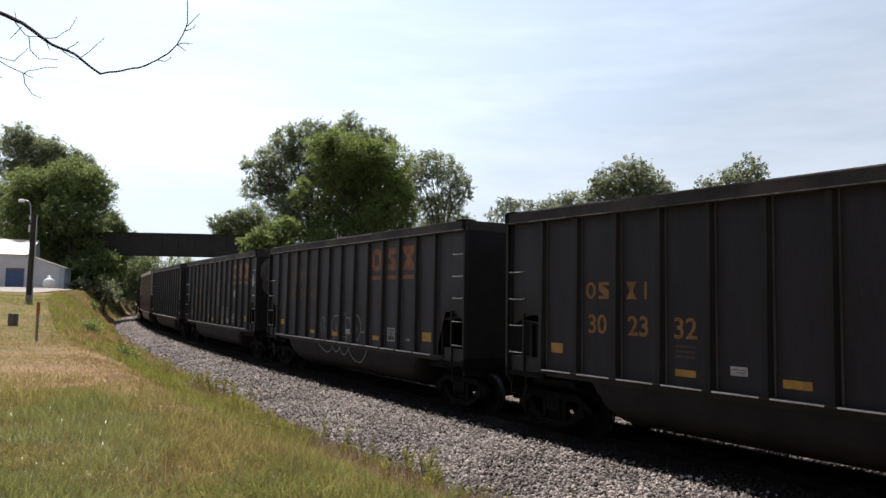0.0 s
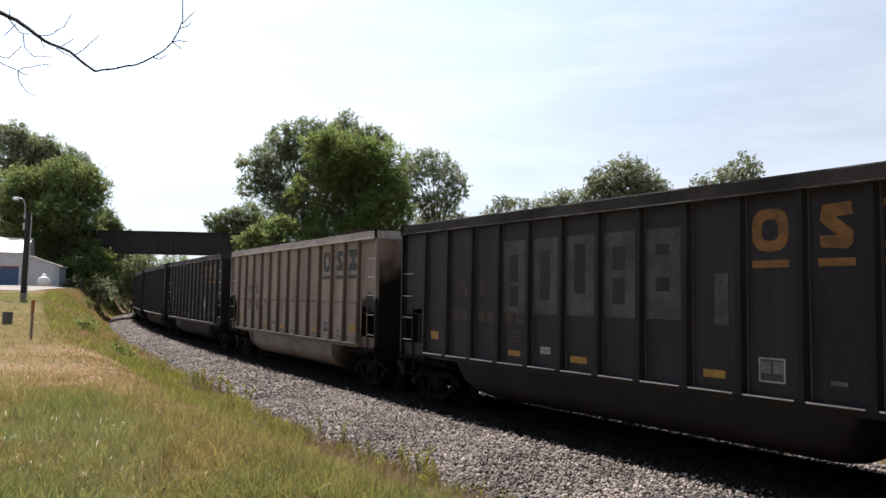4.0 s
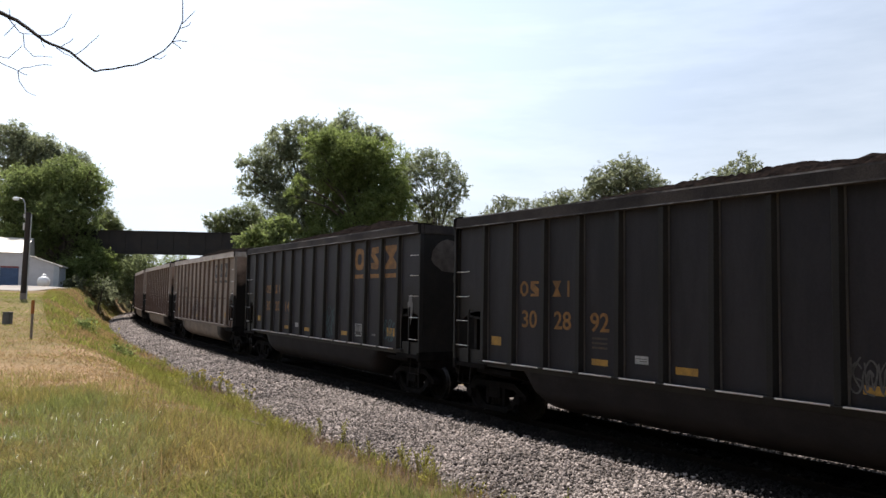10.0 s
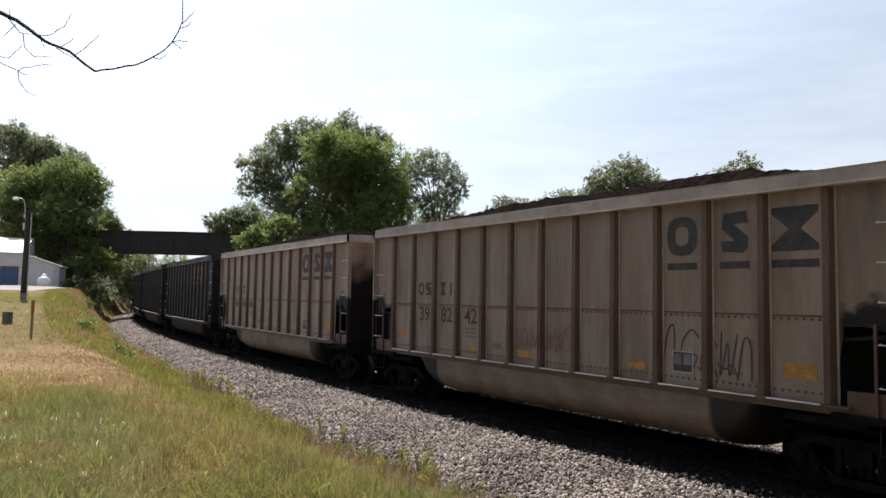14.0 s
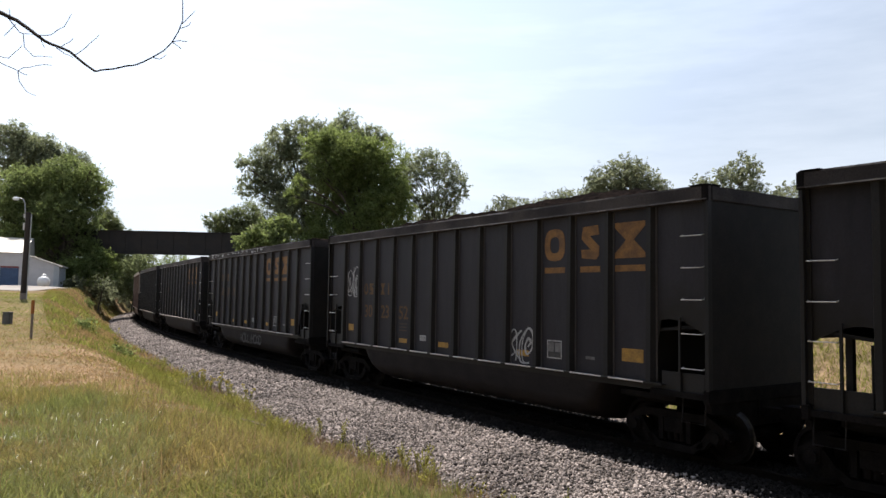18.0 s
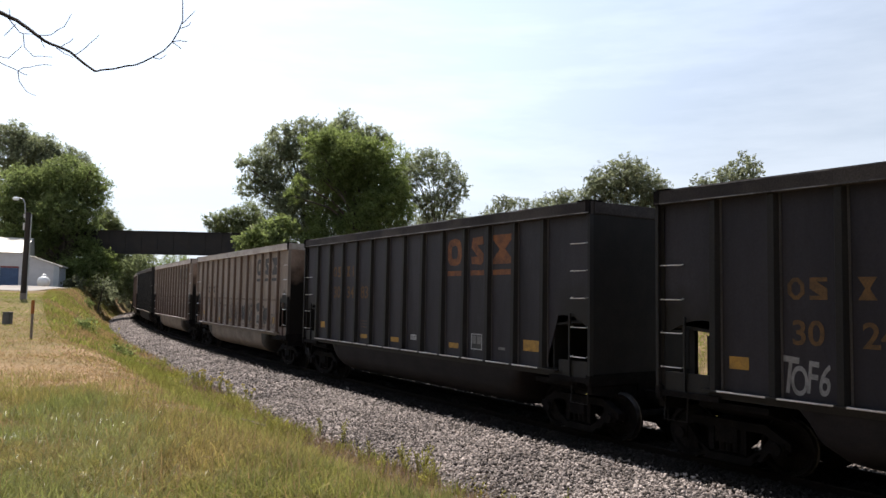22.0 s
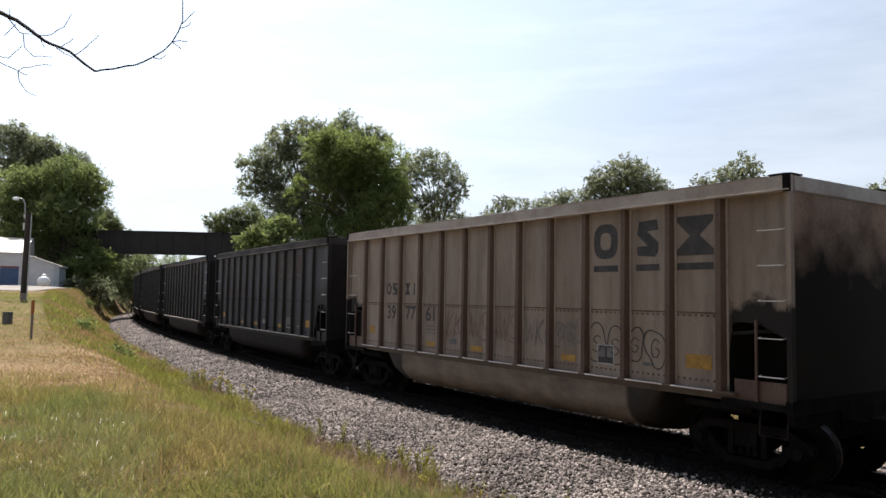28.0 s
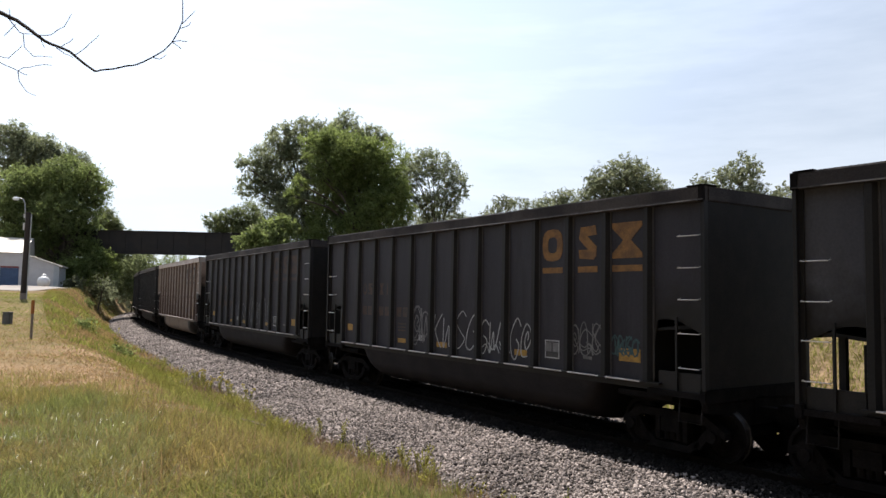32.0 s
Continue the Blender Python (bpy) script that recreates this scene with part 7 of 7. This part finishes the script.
    s, d, x, y = scatter(rng, 50000, 18, 110, 3.9, 8.8)
    red = patchy(x, y, 0.45, 5.0)
    keep = rng.random(len(x)) < 0.55
    pick = keep & (red < 0.6)
    blades("grass", "rough green growth on the cutting bank", "grass_lush", x[pick], y[pick], np.full(pick.sum(), 0.26), 0.03, 0.9, 5)
    pick = keep & (red >= 0.5)
    blades("grass", "dry reddish grass on the cutting bank", "grass_straw", x[pick], y[pick], np.full(pick.sum(), 0.26), 0.03, 0.9, 9)
    # dry stems where grass meets stone
    s, d, x, y = scatter(rng, 56000, -8, 14, 4.4, 8.6)
    keep = rng.random(len(x)) < np.exp(-((d - toe(s) - 0.25) / 0.9) ** 2) * (0.35 + 0.6 * patchy(x, y, 1.6, 1.0))
    blades("grass", "sparse dry brown stems at the ballast's edge", "grass_straw", x[keep], y[keep], np.where(rng.random(keep.sum()) < 0.15, 0.30, 0.12), 0.008, 1.1, 6)
    # dead purple-brown stems and green shoots straying onto the stones
    s, d, x, y = scatter(rng, 70000, -8, 16, 3.6, 7.0)
    keep = rng.random(len(x)) < np.exp(-((d - toe(s) - 0.1) / 0.85) ** 2) * (0.35 + 0.8 * patchy(x, y, 1.9, 4.0))
    blades("grass", "dead brown stems straying onto the ballast", "dead_stem", x[keep], y[keep], np.where(rng.random(keep.sum()) < 0.2, 0.26, 0.12), 0.009, 1.5, 13)
    s, d, x, y = scatter(rng, 60000, -9, 18, 3.7, 6.8)
    keep = rng.random(len(x)) < np.exp(-((d - toe(s) + 0.15) / 0.55) ** 2) * np.clip(patchy(x, y, 2.6, 2.2) - 0.55, 0, 1) * 2
    blades("grass", "upright green shoots among the edge stones", "grass_lush", x[keep], y[keep], np.full(keep.sum(), 0.27), 0.011, 0.5, 14)
    # weedy clumps that push out onto the stones
    s, d, x, y = scatter(rng, 70000, 2, 24, 3.6, 6.4)
    bulge = 0.45 * np.sin(1.9 * s + 0.6) + 0.3 * np.sin(0.83 * s)
    keep = rng.random(len(x)) < np.exp(-((d - toe(s) - 0.25 + bulge) / 0.5) ** 2) * np.clip(patchy(x, y, 1.7, 0.7) - 0.3, 0, 1) * 1.3
    pick = keep & (patchy(x, y, 0.9, 3.3) > 0.45)
    blades("grass", "yellow-green weedy growth spreading onto the ballast", "weed_leaf", x[pick], y[pick], 0.2 + 0.25 * patchy(x[pick], y[pick], 3.1, 1.0), 0.015, 0.9, 18)
    pick = keep & (patchy(x, y, 0.9, 3.3) < 0.5)
    blades("grass", "dead grey-brown growth at the ballast's edge", "dead_stem", x[pick], y[pick], np.full(pick.sum(), 0.24), 0.011, 1.1, 19)
    # far bank seen under and between the cars
    s, d, x, y = scatter(rng, 80000, -16, 26, -13, -5.0)
    blades("grass", "yellow-green rough grass on the far bank", "grass_lush", x, y, np.full(len(x), 0.24), 0.020, 1.1, 7)


def build_weed(x, y, h, seed, flower=False):
    rng = random.Random(seed)
    weed = new("weed")
    weed.location = (x, y, gz(x, y) if line_coords(x, y)[1][0] > toe(line_coords(x, y)[0][0]) - 0.2 else float(bed_z(line_coords(x, y)[1][0])) - 0.05)
    leaves = bmesh.new()
    for k in range(rng.randint(3, 5)):
        bm = bmesh.new()
        a, l = rng.uniform(0, 6.28), rng.uniform(0.1, 0.35) * h
        hh = h * rng.uniform(0.65, 1.1)
        tip = Vector((math.cos(a) * l, math.sin(a) * l, hh))
        pts = [Vector((0, 0, -0.03)), tip * 0.5 + Vector((0, 0, 0.08 * hh)), tip]
        tube(bm, pts, [0.006, 0.005, 0.002], 5)
        for j in range(12):
            t = 0.15 + 0.85 * j / 11
            c = pts[0].lerp(pts[1], t * 2) if t < 0.5 else pts[1].lerp(pts[2], t * 2 - 1)
            b = rng.uniform(0, 6.28)
            d = Vector((math.cos(b), math.sin(b), rng.uniform(0.4, 1.6))).normalized() * h * rng.uniform(0.16, 0.34) * (1.15 - 0.6 * t)
            sd = d.cross(Vector((0, 0, 1))).normalized() * h * 0.032
            v = [leaves.verts.new(q) for q in (c, c + d * 0.5 + sd, c + d, c + d * 0.5 - sd)]
            leaves.faces.new(v)
        part("stalk", bm, M["weed_leaf"], weed)
        if flower:
            bm = bmesh.new()
            for j in range(8):
                c = tip + Vector((rng.uniform(-1, 1), rng.uniform(-1, 1), rng.uniform(-0.6, 1))) * 0.05
                box(bm, c.x - 0.012, c.x + 0.012, c.y - 0.012, c.y + 0.012, c.z - 0.01, c.z + 0.01)
            part("flower", bm, M["weed_flower"], weed, "small yellow flower cluster")["kind"] = "stuff"
    part("leaves", leaves, M["weed_leaf"], weed)["kind"] = "stuff"
    return tagged(weed, "yellow-flowered green weed in the gravel" if flower else "leafy green weed at the gravel's edge", "weed", "weeds along the ballast")


_r = random.Random(77)
EDGE_WEEDS = [(_r.uniform(-4.5, 6.5), 5.1 + abs(_r.gauss(0.2, 0.9)), _r.uniform(0.25, 0.5), 0) for _ in range(26)]
build_stones()
build_grass()
for _i, (_s, _d, _h, _fl) in enumerate(((-1.2, 5.75, 0.55, 0), (0.2, 5.6, 0.4, 0), (1.2, 5.5, 0.5, 0), (-0.4, 6.2, 0.45, 0), (-2.2, 6.0, 0.5, 0), (2.0, 6.0, 0.35, 0), (10.5, 5.2, 0.55, 1), (11.2, 5.5, 0.6, 1), (9.6, 5.9, 0.5, 0), (12.4, 5.8, 0.5, 1), (15.5, 6.0, 0.6, 0), (18.5, 5.9, 0.6, 0), (8.0, 5.6, 0.4, 0), (22.0, 5.6, 0.6, 0), (5.2, 6.2, 0.45, 0), (3.4, 6.6, 0.45, 0), (-3.4, 6.6, 0.45, 0), (27.0, 6.5, 0.9, 1), (29.0, 7.2, 0.9, 1), (14.6, 5.3, 0.6, 1), (13.6, 5.1, 0.55, 1), (14.1, 5.6, 0.65, 1), (13.0, 5.6, 0.6, 1), (15.2, 5.5, 0.5, 0), (12.6, 5.9, 0.5, 0), (16.4, 5.2, 0.5, 0), *EDGE_WEEDS)):
    _x, _y = on_line(_s, _d - 0.5)
    build_weed(float(_x), float(_y), _h, 200 + _i, bool(_fl))

def build_stick():
    x, y = (float(q) for q in on_line(3.6, 7.0))
    stick = new("fallen_stick")
    stick.location = (x, y, gz(x, y) + 0.10)
    bm = bmesh.new()
    tube(bm, [(-0.35, 0.25, 0.10), (-0.1, 0.1, 0.07), (0.1, -0.05, 0.05), (0.28, -0.12, 0.02)], [0.012, 0.018, 0.02, 0.022], 7)
    part("stick_body", bm, M["post_grey"], stick)
    return tagged(stick, "pale weathered stick lying in the weeds", "stick")


build_stick()

# ---- everything that moves ----
GAP = 16.18


def run(t):
    """How far the first car's middle stands along the line at t seconds."""
    return -4.2986 - 11.04345 * t - 0.00929 * t * t


def car_pose(sc):
    a, b = on_line(sc - TC / 2), on_line(sc + TC / 2)
    h = math.degrees(math.atan2(b[1] - a[1], b[0] - a[0]))
    return pose((a[0] + b[0]) / 2, (a[1] + b[1]) / 2, 0, -0.58, 0, h)


def motions():
    for i, car in enumerate(CARS):
        shift = TRAIN[i][5]
        walk(car, [(t / 2, car_pose(run(t / 2) + i * GAP + shift)) for t in range(65)])
    # all wheels roll alike: one set of keys serves them
    rows = []
    for k in range(961):
        t = k / 30
        rows.append((t, Matrix.Rotation(-(run(0) - run(t)) / WHEEL_R, 4, "Y")))
    walk(WHEELS[0], rows)
    keys = WHEELS[0].animation_data
    for w in WHEELS[1:]:
        w.rotation_mode = "QUATERNION"
        d = w.animation_data_create()
        d.action = keys.action
        d.action_slot = keys.action_slot


motions()
